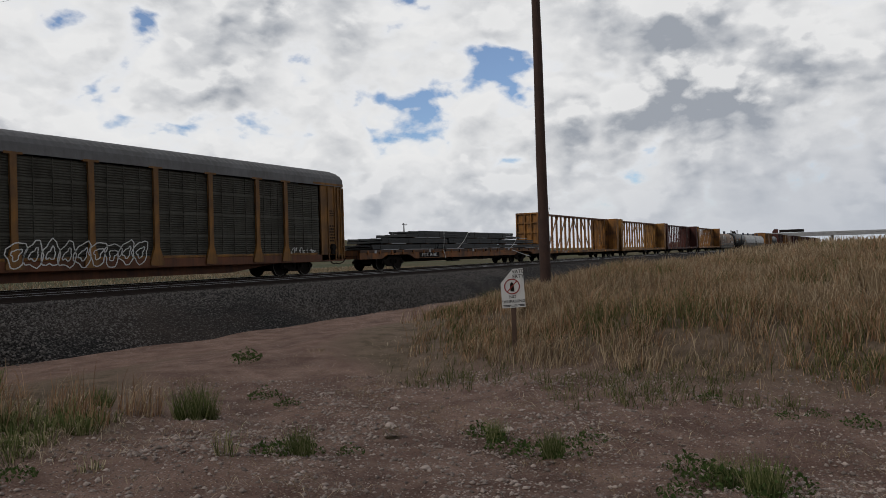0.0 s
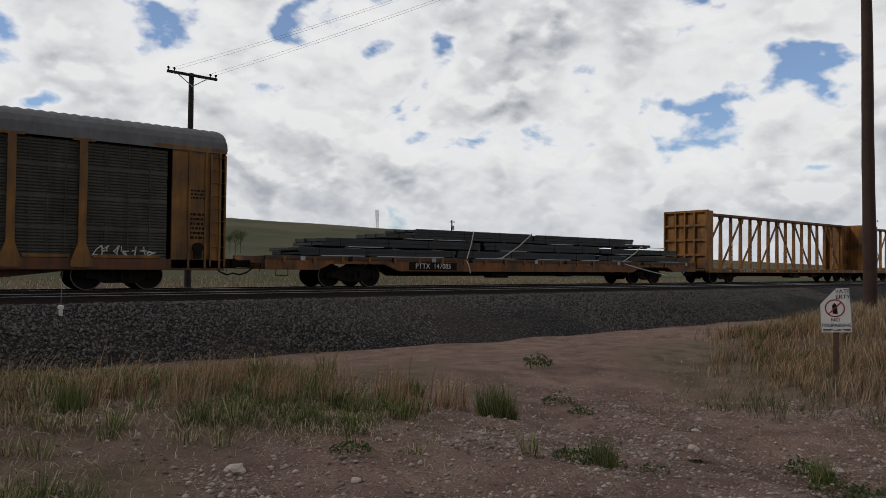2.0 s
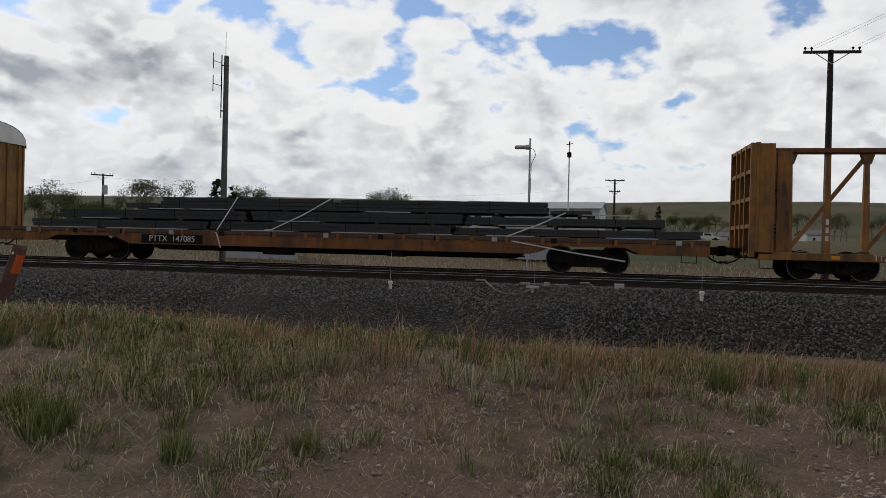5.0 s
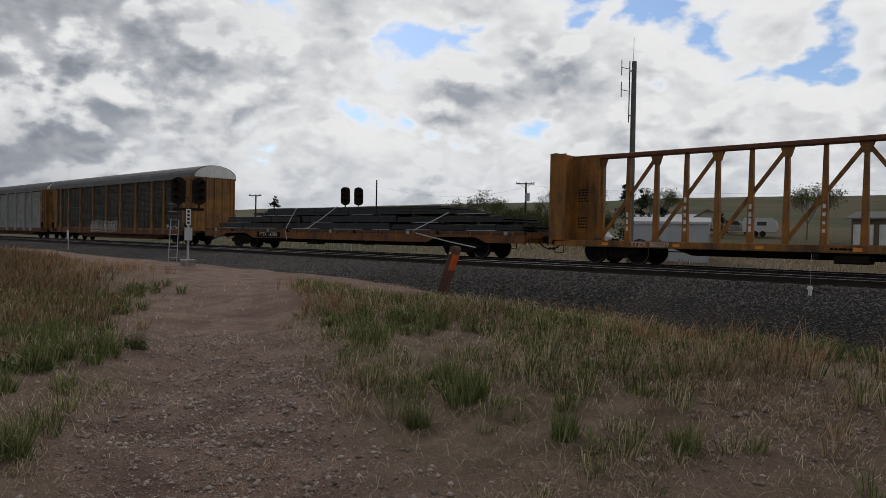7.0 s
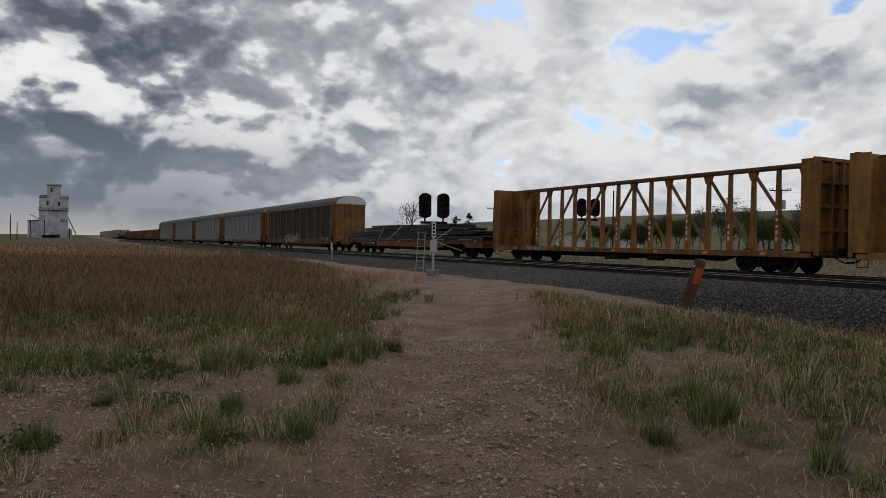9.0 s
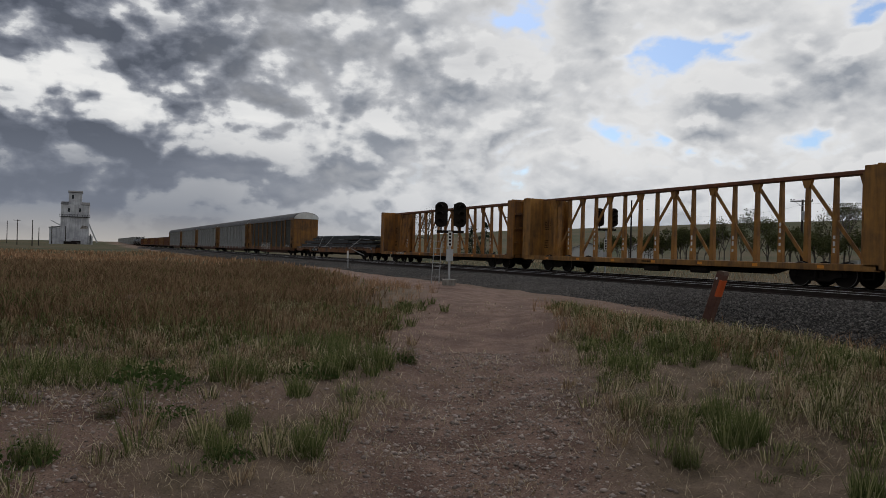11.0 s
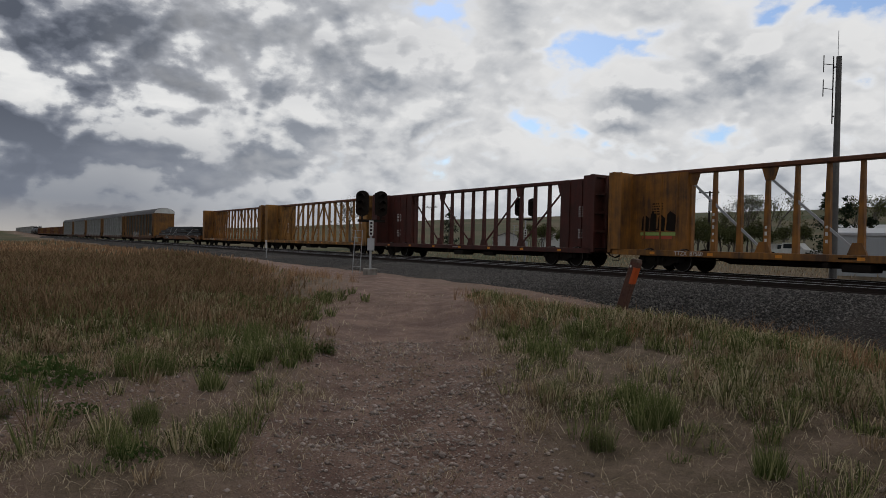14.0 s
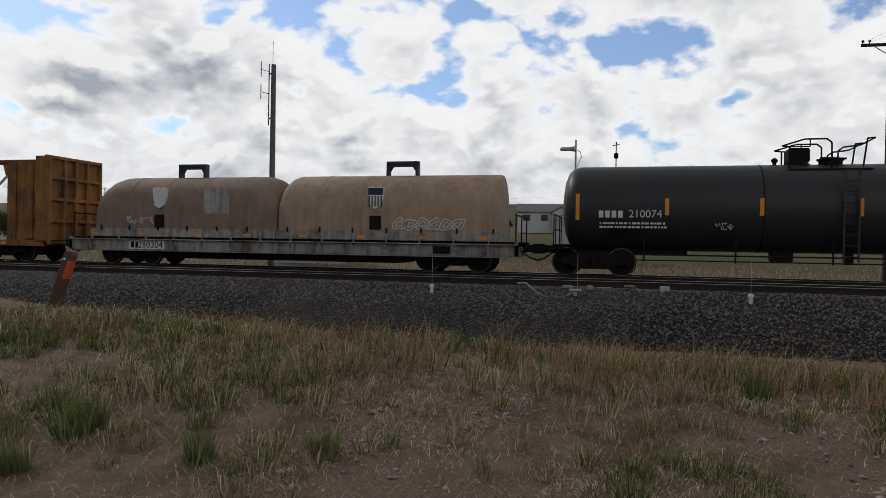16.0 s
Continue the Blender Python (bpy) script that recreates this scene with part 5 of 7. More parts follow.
def big_pole():
    x, y, z = spot(67.95, 22.0)
    t = thing("wooden_pole", "thick dark weathered wooden pole among tall grass", "pole", pose(x, y, z))
    rng = random.Random(3)
    mb = MB().lathe([(-0.5, 0.18)] + [(0.575 * k, 0.175 - 0.003 * k + rng.uniform(-0.004, 0.004)) for k in range(21)], 2, 18)
    mb.v = [(u - 0.02 * w + 0.015 * math.sin(w * 1.1), v, w) for u, v, w in mb.v]
    part("shaft", mb, rough_mat("brown_pole", (0.028, 0.015, 0.011), (0.07, 0.036, 0.026), 2, 26, 0.9, 0.6), t, smooth=True)
    part("tag", MB().box(-0.04, 0.03, -0.19, -0.175, 1.6, 1.68).box(-0.02, 0.03, -0.19, -0.175, 2.5, 2.55), M["galv"], t, "small metal tag")


def warning_sign():
    x, y, z = spot(65.55, 12.2)
    t = thing("warning_sign", "torn white no-trespassing sign on a wooden stake", "sign", pose(x, y, 0.64, 0, 0, -62))
    part("stake", MB().box(-0.04, 0.04, 0.01, 0.05, -0.9, 0.35, 0.006), M["wood"], t)
    # upper corner torn away
    board = part("board", MB().prism([(-0.19, 0.0), (0.205, 0.0), (0.205, 0.655), (0.03, 0.655), (-0.19, 0.42)], 1, -0.005, 0.005), M["white"], t, "white board with a torn corner", at=pose(0, 0, 0, 0, -3, 0))
    ink, red = M["iron"], weathered("sign_red", (0.28, 0.03, 0.025), amount=0.2)
    for text, px, pz, size in (("VATE", 0.115, 0.605, 0.085), ("ERTY", 0.115, 0.525, 0.085), ("NO", 0.0, 0.185, 0.075), ("TRESPASSING", 0.005, 0.105, 0.066)):
        letters(text, size, ink, board, pose(px, -0.008, pz, 90, 0, 0), label="black printed word")
    ring = MB()
    for k in range(24):
        a, b = 2 * math.pi * k / 24, 2 * math.pi * (k + 1) / 24
        ring.beam((0.0 + 0.125 * math.cos(a), -0.007, 0.36 + 0.125 * math.sin(a)), (0.125 * math.cos(b), -0.007, 0.36 + 0.125 * math.sin(b)), 0.003, 0.018)
    ring.beam((-0.088, -0.008, 0.272), (0.088, -0.008, 0.448), 0.003, 0.018)
    part("ban_circle", ring, red, board, "dark red ring with a slash")
    part("symbol", MB().prism([(-0.03, 0.28), (0.035, 0.27), (0.03, 0.40), (0.0, 0.44), (-0.035, 0.40)], 1, -0.0075, -0.006), ink, board, "plain black symbol")
    fine = MB()
    bars(fine, random.Random(2), -0.17, 0.19, 0.015, 0.055, -0.006, 2)
    part("small_print", fine, ink, board)


def signal_mast(x, y, z, top, turn, label, heads=2, mast=True):
    t = thing("railway_signal", label, "railway signal", pose(x, y, z, 0, 0, turn), "railway signals")
    if mast:
        part("base", MB().box(-0.3, 0.3, -0.3, 0.3, -0.3, 0.12, 0.03), M["grey"], t)
    part("mast", MB().rod((0, 0, 0 if mast else 1.6), (0, 0, top), 0.055, 0.05, n=12), M["galv"], t, "galvanised tube mast", smooth=True)
    if mast:
        part("relay_box", MB().box(-0.16, 0.16, -0.22, -0.05, 0.95, 1.5, 0.02), M["galv"], t)
        plate = part("mark_plate", MB().box(-0.10, 0.10, -0.11, -0.09, 1.62, 2.3, 0.005), M["white"], t, "white plate with dark marks")
        for k in range(4):
            part("mark", MB().box(-0.05, 0.05, -0.118, -0.11, 1.66 + k * 0.16, 1.76 + k * 0.16), M["iron"], plate)
        lad = MB().rod((-0.45, 0.3, -0.1), (-0.38, 0.2, top - 0.5), 0.02, n=5).rod((-0.8, 0.3, -0.1), (-0.7, 0.2, top - 0.5), 0.02, n=5)
        for k in range(8):
            lad.rod((-0.45, 0.3, 0.2 + 0.33 * k), (-0.8, 0.3, 0.2 + 0.33 * k), 0.012, n=4)
        part("ladder", lad, M["galv"], t)
    part("bracket", MB().box(-0.62, 0.62, -0.05, 0.05, top - 0.12, top, 0.01).rod((-0.42, 0, top), (-0.42, 0, top + 0.2), 0.04).rod((0.42, 0, top), (0.42, 0, top + 0.2), 0.04), M["iron"], t)
    for k, s in enumerate((-1, 1)[:heads]):
        oval = [(0.30 * math.cos(a), 0.24 * math.sin(a) + (0.34 if math.sin(a) > 0 else -0.34)) for a in np.linspace(0, 2 * math.pi, 26, endpoint=False)]
        h = part("signal_head", MB().prism([(u * 1.0, w) for u, w in oval], 1, -0.03, 0.03), M["iron"], t, "black oval backing plate", at=pose(s * 0.42, 0, top + 0.72, 0, 0, s * 18))
        for j in range(3):
            zz = 0.32 - 0.32 * j
            hood = MB()
            for q in range(10):
                a0, a1 = math.pi * (q / 10), math.pi * ((q + 1) / 10)
                hood.beam((0.13 * math.cos(a0), -0.17, zz + 0.13 * math.sin(a0)), (0.13 * math.cos(a1), -0.17, zz + 0.13 * math.sin(a1)), 0.28, 0.012)
            part("lamp_hood", hood, M["iron"], h)
            part("lens", MB().rod((0, -0.06, zz), (0, -0.03, zz), 0.1, n=14), M["iron"], h)
        part("lamp_case", MB().box(-0.2, 0.2, 0.03, 0.3, -0.5, 0.5, 0.04), M["iron"], h)


def leaning_post():
    x, y = -9.45, 10.25
    t = thing("marker_post", "leaning brown timber post with an orange reflective strip", "post", pose(x - 0.1, y, 0.30, 0, 18, 10))
    part("shaft", MB().box(-0.085, 0.085, -0.085, 0.085, -0.4, 1.12, 0.02), rough_mat("brown_timber", (0.06, 0.025, 0.018), (0.12, 0.055, 0.038), 3, 30, 0.9, 0.6), t)
    part("cap", MB().prism([(-0.085, 1.12), (0.085, 1.12), (0.05, 1.18), (-0.06, 1.16)], 1, -0.08, 0.08), M["wood"], t)
    part("reflective_strip", MB().box(0.03, 0.088, -0.092, -0.082, 0.70, 1.02).box(0.084, 0.09, -0.085, 0.06, 0.70, 1.02), weathered("orange_tape", (0.48, 0.08, 0.014), amount=0.15, rough=0.4), t, "worn orange strip")
    part("nail_plate", MB().box(-0.05, -0.02, -0.09, -0.083, 1.0, 1.04), M["white"], t)


def trackside():
    for x in (2.95, -5.05):
        t = thing("marker_stub", "small white capped tube with a thin whip on the ballast", "marker", pose(x, 18.6, 0.36), "small trackside markers")
        part("tube", MB().lathe([(-0.15, 0.04), (0.12, 0.045), (0.13, 0.065), (0.19, 0.065), (0.21, 0.03)], 2, 12), M["white"], t, smooth=True)
        part("whip", MB().rod((0, 0, 0.25), (0.01, 0, 1.0), 0.006, n=4), M["galv"], t)
        part("lead", MB().rod((0.05, 0, 0.1), (0.3, 0.2, 0.02), 0.012, n=5).rod((0.3, 0.2, 0.02), (0.42, 0.5, 0.12), 0.012, n=5), M["iron"], t)
    t = thing("switch_gear", "grey rods, heater ducts and junction box beside the rails", "switch gear", pose(-1.25, 18.95, 0.52))
    part("junction_box", MB().box(-0.16, 0.16, -0.28, -0.1, -0.03, 0.03, 0.01).rod((0, -0.2, -0.3), (0, -0.2, 0.0), 0.05), M["galv"], t)
    part("throw_rod", MB().rod((-0.3, 0.3, 0.06), (0.9, 0.3, 0.06), 0.014, n=6).box(0.28, 0.42, 0.24, 0.36, 0.0, 0.11, 0.01).box(-0.35, -0.1, 0.1, 0.25, 0.02, 0.10, 0.02), M["grey"], t)
    for s in (-1.45, 1.35):
        part("duct", MB().box(s - 0.12, s + 0.12, 0.24, 0.42, 0.09, 0.14, 0.015).beam((s + 0.12, 0.3, 0.12), (s + 0.28, 0.22, -0.02), 0.10, 0.035), M["grey"], t)
    cable = MB()
    pts = [(-1.2, 0.1, 0.0), (-1.0, -0.3, -0.12), (-0.7, -0.55, -0.2), (-0.3, -0.55, -0.2), (-0.1, -0.35, -0.08)]
    for d in (0.0, 0.05):
        for p, q in zip(pts, pts[1:]):
            cable.rod((p[0] + d, p[1] - d, p[2] + 0.03), (q[0] + d, q[1] - d, q[2] + 0.03), 0.008, n=5)
    part("cable", cable, M["grey"], t)
    part("whip", MB().rod((0.05, -0.2, 0.05), (0.06, -0.2, 0.95), 0.006, n=4), M["galv"], t)
    t = thing("mile_marker", "short white post by the track", "marker", pose(-49.0, 17.2, 0.1))
    part("stake", MB().rod((0, 0, -0.2), (0, 0, 1.3), 0.04), M["galv"], t)
    part("plate", MB().box(-0.16, 0.16, -0.05, -0.03, 0.9, 1.45, 0.01), M["white"], t)
    t = thing("rail_anchor_box", "small rusty box by the rail", "box", pose(1.0, 19.4, 0.55))
    part("case", MB().box(-0.12, 0.12, -0.08, 0.08, -0.05, 0.1, 0.02), M["galv"], t)


def radio_mast():
    t = thing("radio_mast", "grey wooden pole with dipole antennas near its top", "antenna mast", pose(-15.4, 29.0, 0.3))
    mb = MB().lathe([(1.55 * k, 0.15 - 0.008 * k) for k in range(7)], 2, 14)
    part("shaft", mb, rough_mat("grey_pole", (0.07, 0.068, 0.066), (0.15, 0.145, 0.14), 2, 22, 0.9, 0.4), t, smooth=True)
    part("whip", MB().rod((0.0, -0.08, 9.2), (0.0, -0.08, 10.35), 0.012, n=5), M["galv"], t)
    an = MB().rod((-0.22, 0, 6.6), (-0.22, 0, 9.35), 0.025, n=6)
    for z in (8.0, 9.0):
        an.rod((-0.22, 0, z), (-0.62, 0, z + 0.12), 0.015, n=5).rod((-0.62, 0, z - 0.22), (-0.62, 0, z + 0.48), 0.02, n=5)
    for z in (6.9, 8.9):
        an.rod((0, 0, z), (-0.24, 0, z), 0.03, n=5)
    part("dipole_antenna", an, M["iron"], t)


def yard_lamps():
    t = thing("yard_lamp", "thin grey pole with a long lamp head", "street lamp", pose(-2.5, 36.0, 0.6))
    part("pole", MB().rod((0, 0, -0.3), (0, 0, 6.4), 0.06, 0.045, n=10), M["galv"], t, smooth=True)
    part("lamp_head", MB().lathe([(-0.78, 0.04), (-0.72, 0.10), (-0.3, 0.10), (-0.05, 0.14), (0.02, 0.1)], 0, 12, (0, 0, 5.95)), M["galv"], t, smooth=True)
    c = MB()
    pts = [(0.05, 0, 5.9), (0.22, 0, 5.8), (0.28, 0, 5.55), (0.08, 0, 5.1), (0.05, 0, 3.0)]
    for p, q in zip(pts, pts[1:]):
        c.rod(p, q, 0.015, n=5)
    part("cable", c, M["iron"], t)
    t = thing("weather_mast", "thin pale mast with a small wind sensor", "mast", pose(-0.55, 36.5, 0.6))
    part("pole", MB().rod((0, 0, -0.3), (0, 0, 6.1), 0.04, 0.03, n=8), M["white"], t, smooth=True)
    part("sensor", MB().rod((-0.16, 0, 6.15), (0.16, 0, 6.2), 0.02, n=6).lathe([(5.5, 0.06), (5.52, 0.11), (5.75, 0.11), (5.78, 0.05)], 2, 10).rod((0, 0, 5.7), (0, 0, 6.32), 0.03, n=6), M["iron"], t)


def window(parent, x, y, z, w, h, turn=0.0, frame_mat="white"):
    win = part("window", MB().box(-w / 2 - 0.06, w / 2 + 0.06, -0.05, 0.02, -h / 2 - 0.06, h / 2 + 0.06, 0.01), M[frame_mat], parent, at=pose(x, y, z, 0, 0, turn))
    part("pane", MB().box(-w / 2, w / 2, -0.06, -0.045, -h / 2, h / 2), M["glass"], win)
    return win


def gabled(name, label, x, y, z, L, W, H, rise, wall, roof, turn=0.0, windows=(), porch=None, category="house", over=0.35):
    """A house with its ridge along x; the -y side faces the line."""
    t = thing(name, label, category, pose(x, y, z, 0, 0, turn), "houses")
    part("wall", MB().prism([(-W / 2, -1.3), (W / 2, -1.3), (W / 2, H), (0, H + rise), (-W / 2, H)], 0, -L / 2, L / 2), wall, t)
    for s in (-1, 1):
        a, b = (s * (W / 2 + over), H - over * rise / (W / 2)), (0, H + rise)
        prof = [(a[0], a[1] + 0.02), (b[0], b[1] + 0.02), (b[0], b[1] + 0.17), (a[0], a[1] + 0.17)]
        part("roof", MB().prism(prof, 0, -L / 2 - over, L / 2 + over), roof, t)
    for wx, wz, ww, wh in windows:
        window(t, wx, -W / 2 - 0.02, wz, ww, wh)
    if porch:
        px, pw, ph = porch
        part("porch_gable", MB().prism([(px - pw / 2, -0.5), (px + pw / 2, -0.5), (px + pw / 2, ph), (px, ph + pw * 0.28), (px - pw / 2, ph)], 1, -W / 2 - 1.2, -W / 2 + 0.2), wall, t)
        window(t, px, -W / 2 - 1.23, ph * 0.55, pw * 0.4, 1.1)
        part("gable_roof", MB().prism([(px - pw / 2 - 0.3, ph - 0.1), (px, ph + pw * 0.28 + 0.05), (px + pw / 2 + 0.3, ph - 0.1), (px + pw / 2 + 0.3, ph + 0.08), (px, ph + pw * 0.28 + 0.22), (px - pw / 2 - 0.3, ph + 0.08)], 1, -W / 2 - 1.5, 0.0), roof, t)
    return t


def houses():
    M["glass"] = weathered("dark_window_glass", (0.02, 0.025, 0.03), amount=0.05, rough=0.12)
    siding = weathered("white_siding", (0.48, 0.48, 0.47), stain=(0.34, 0.33, 0.32), amount=0.3, rough=0.7)
    beige = weathered("beige_siding", (0.42, 0.37, 0.28), stain=(0.3, 0.26, 0.2), amount=0.3, rough=0.7)
    shingle = weathered("grey_shingles", (0.17, 0.165, 0.165), amount=0.3, rough=0.9, scale=2)
    metal = weathered("pale_metal_roof", (0.42, 0.43, 0.45), stain=(0.3, 0.3, 0.3), amount=0.3, rough=0.45, metal=0.3)
    shed = weathered("pale_blue_grey_cladding", (0.36, 0.38, 0.40), stain=(0.25, 0.25, 0.25), amount=0.3, rough=0.6)
    brown = weathered("brown_cladding", (0.12, 0.09, 0.065), amount=0.3)
    x, y, _ = spot(-6.2, 135)
    gabled("white_house", "long white single-storey house with grey roof and dormer gables", x, y, 1.6 + 135 * math.tan(radians(2.0)) - 0.75, 10.5, 7, 2.6, 1.5, siding, shingle, 6, [(-3.6, 1.5, 1.3, 1.1), (-0.4, 1.5, 1.3, 1.1), (4.4, 1.3, 0.8, 1.6)], (2.6, 3.0, 2.5))
    x, y, _ = spot(-1.1, 112)
    t = gabled("long_shed", "long white metal building with a pale sloped roof", x, y, 1.6 + 112 * math.tan(radians(1.7)) - 0.4, 12.4, 9, 2.7, 1.1, siding, metal, -8, [(1.4, 1.2, 1.2, 0.9), (5.0, 1.2, 1.2, 0.9)], None, "shed")
    x, y, _ = spot(-3.0, 62)
    gabled("small_shed", "small pale grey gabled shed behind the tracks", x, y, 1.75, 5.2, 5.2, 2.15, 0.55, shed, metal, 90, (), None, "shed", 0.15)
    x, y, _ = spot(-10.9, 75)
    g = gabled("garage", "brown double garage with white doors", x, y, 2.0, 3.9, 6, 1.9, 0.6, brown, shingle, 0, (), None, "garage")
    for q in (-1.0, 1.0):
        part("door", MB().box(q - 0.78, q + 0.78, -3.06, -2.98, -0.4, 1.4, 0.01), M["white"], g, "white overhead door")
    # yard west of the radio mast
    x, y, _ = spot(-24.9, 45.5)
    s = gabled("low_shed", "low pale blue-grey metal shed beside the tracks", x, y, 0.55, 4.3, 4.0, 2.05, 0.30, shed, metal, 22, (), None, "shed", 0.1)
    for k in range(7):
        part("cladding_rib", MB().box(-2.05 + k * 0.68, -2.0 + k * 0.68, -2.03, -2.0, -0.6, 2.0), shed, s)
    x, y, _ = spot(-22.2, 92)
    gabled("beige_house", "beige house with a gabled front and dark windows", x, y, 2.0, 6.0, 4.4, 2.0, 1.35, beige, shingle, 108, [(-1.5, 1.2, 0.8, 0.9), (1.2, 1.2, 0.8, 0.9)], None, "house", 0.4)
    x, y, _ = spot(-25.0, 98)
    gabled("long_house", "long low house with a pale roof behind conifers", x, y, 2.1, 8.5, 6, 2.0, 0.9, siding, metal, 15, [(-2, 1.1, 1.1, 0.9), (2, 1.1, 1.1, 0.9)])
    x, y, _ = spot(-18.7, 80)
    t = thing("travel_trailer", "white travel trailer with a rounded front", "trailer", pose(x, y, float(land(x, y)), 0, 0, 15))
    part("body", MB().prism([(-1.6, 0.5), (1.5, 0.5), (1.7, 0.9), (1.5, 1.7), (1.1, 1.95), (-1.4, 1.95), (-1.65, 1.6)], 1, -1.0, 1.0), siding, t)
    window(t, 0.2, -1.0, 1.35, 0.9, 0.4)
    for q in (-0.4, 0.3):
        part("wheel", MB().rod((q, -1.05, 0.3), (q, -0.85, 0.3), 0.3, n=16), M["iron"], t)
    for az, r, s in ((-47.5, 120, 1), (-51.5, 125, 1), (13.5, 190, 1.2), (17.0, 220, 1.2), (10.8, 200, 1.0)):
        x, y, z = spot(az, r)
        gabled("farmhouse", "small pale farmhouse far off by the hills", x, y, z + 0.2, 5.5 * s, 5 * s, 1.9 * s, 1.0 * s, siding, shingle, az * 0.7, [(-1.4, 1.1, 0.8, 0.8), (1.4, 1.1, 0.8, 0.8)])
    # vehicles parked in the yard
    for az, r, col, turn in ((-30.4, 74, "white", 10), (-31.4, 80, "white", 60), (-20.6, 84, "grey", 15), (9.8, 150, "white", 0)):
        x, y, z = spot(az, r)
        car(x, y, z, M[col], turn)


def car(x, y, z, paint, turn):
    t = thing("pickup_truck", "pale pickup truck parked in the yard", "pickup truck", pose(x, y, z, 0, 0, turn), "parked trucks")
    part("body", MB().prism([(-2.5, 0.45), (2.5, 0.45), (2.5, 0.9), (1.2, 1.02), (0.65, 1.6), (-0.7, 1.6), (-0.85, 1.0), (-2.5, 0.98)], 1, -0.9, 0.9), paint, t)
    part("side_glass", MB().prism([(-0.62, 1.08), (0.95, 1.08), (0.58, 1.5), (-0.6, 1.5)], 1, -0.91, -0.89), M["glass"], t)
    for q in (-1.55, 1.55):
        part("wheel", MB().rod((q, -0.93, 0.36), (q, -0.7, 0.36), 0.36, n=16).rod((q, 0.7, 0.36), (q, 0.93, 0.36), 0.36, n=16), M["iron"], t)


def grain_elevator():
    R = 350.0
    x, y, z = spot(-90.35, R)
    t = thing("grain_elevator", "tall white grain elevator with peeling paint and stepped roofs", "grain elevator", pose(x, y, -0.6, 0, 0, 88))
    w = weathered("peeling_white", (0.60, 0.61, 0.63), stain=(0.24, 0.24, 0.26), amount=0.8, rough=0.8, scale=0.25, streak=1.2)
    part("wall", MB().box(-5.4, 5.4, -5, 5, -1, 18.6, 0.05), w, t, "white boarded main block")
    part("tower", MB().box(-2.6, 2.4, -3.5, 3.5, 18.6, 24.0, 0.05), w, t)
    part("roof", MB().prism([(-3.9, 23.9), (3.9, 23.9), (3.9, 24.1), (0, 24.9), (-3.9, 24.1)], 0, -2.9, 2.7), M["roof"], t)
    for a, b in ((-5.5, -2.6), (2.4, 5.5)):
        part("shoulder_roof", MB().prism([(-5.2, 18.5), (5.2, 18.5), (5.0, 18.8), (0, 20.0), (-5.0, 18.8)], 0, a, b), M["roof"], t)
    bank = part("walkway", MB().box(-5.9, 5.9, -5.7, -5.0, 13.2, 13.4).box(-5.9, 5.9, -5.7, -5.64, 14.2, 14.3), M["iron"], t, "dark railed walkway")
    for k in range(13):
        part("baluster", MB().box(-5.8 + k * 0.96, -5.7 + k * 0.96, -5.7, -5.62, 13.3, 14.3), M["iron"], bank)
    for q, zz in ((-2.3, 16.2), (1.9, 16.2), (-1.0, 22.0)):
        window(t, q, -5.0 if zz < 20 else -3.5, zz, 0.8, 1.7)
    part("annex", MB().box(-9.6, -5.4, -4, 4, -1, 8.5, 0.05), w, t, "lower white annex")
    part("annex_roof", MB().prism([(-9.9, 8.4), (-5.4, 8.9), (-5.4, 9.3), (-9.9, 8.7)], 1, -4.3, 4.3), M["roof"], t)
    part("bay_shed", MB().prism([(-3.0, -1), (5.0, -1), (5.0, 3.6), (1.0, 4.6), (-3.0, 3.6)], 1, -9, -5), w, t, "white drive-through shed")
    # dark panel on the solid shed, standing in for the shade inside its opening
    part("bay_opening", MB().box(-1.2, 2.6, -9.05, -8.95, -1, 3.0), M["iron"], t)
    part("chute", MB().beam((5.4, -2, 10.5), (8.8, -2, 2.5), 0.5, 0.5).beam((-5.4, -4.4, 9.5), (-9.0, -4.6, 11.5), 0.3, 0.3).box(5.4, 7.0, -3, 0, -1, 5.5), M["galv"], t)
    for q in (-8.4, -3.3, 6.1):
        part("leg", MB().box(q, q + 0.3, -9.4, -9.1, -1, 9 if q < 0 else 6), M["iron"], t)
    part("dark_patch", MB().prism([(2.0, 8.3), (4.9, 8.2), (5.2, 9.3), (3.0, 9.8)], 1, -5.03, -5.0).prism([(-8.9, 6.0), (-8.5, 6.0), (-8.5, 7.6), (-8.9, 7.6)], 1, -4.03, -4.0), M["grey"], t, "weathered bare patch")
    x, y, z = spot(-90.6, 335)
    tr = thing("grain_truck", "old dark grain truck by the elevator", "truck", pose(x, y, -0.7, 0, 0, 60))
    part("bed", MB().box(-2.5, 1.4, -1.1, 1.1, 1.0, 2.8, 0.05), M["iron"], tr)
    part("cab", MB().prism([(1.5, 0.7), (3.6, 0.7), (3.6, 1.6), (2.8, 2.5), (1.5, 2.5)], 1, -1, 1), M["iron"], tr)
    part("wheel", MB().rod((-1.5, -1.2, 0.5), (-1.5, 1.2, 0.5), 0.5, n=14).rod((2.6, -1.2, 0.5), (2.6, 1.2, 0.5), 0.5, n=14), M["iron"], tr)


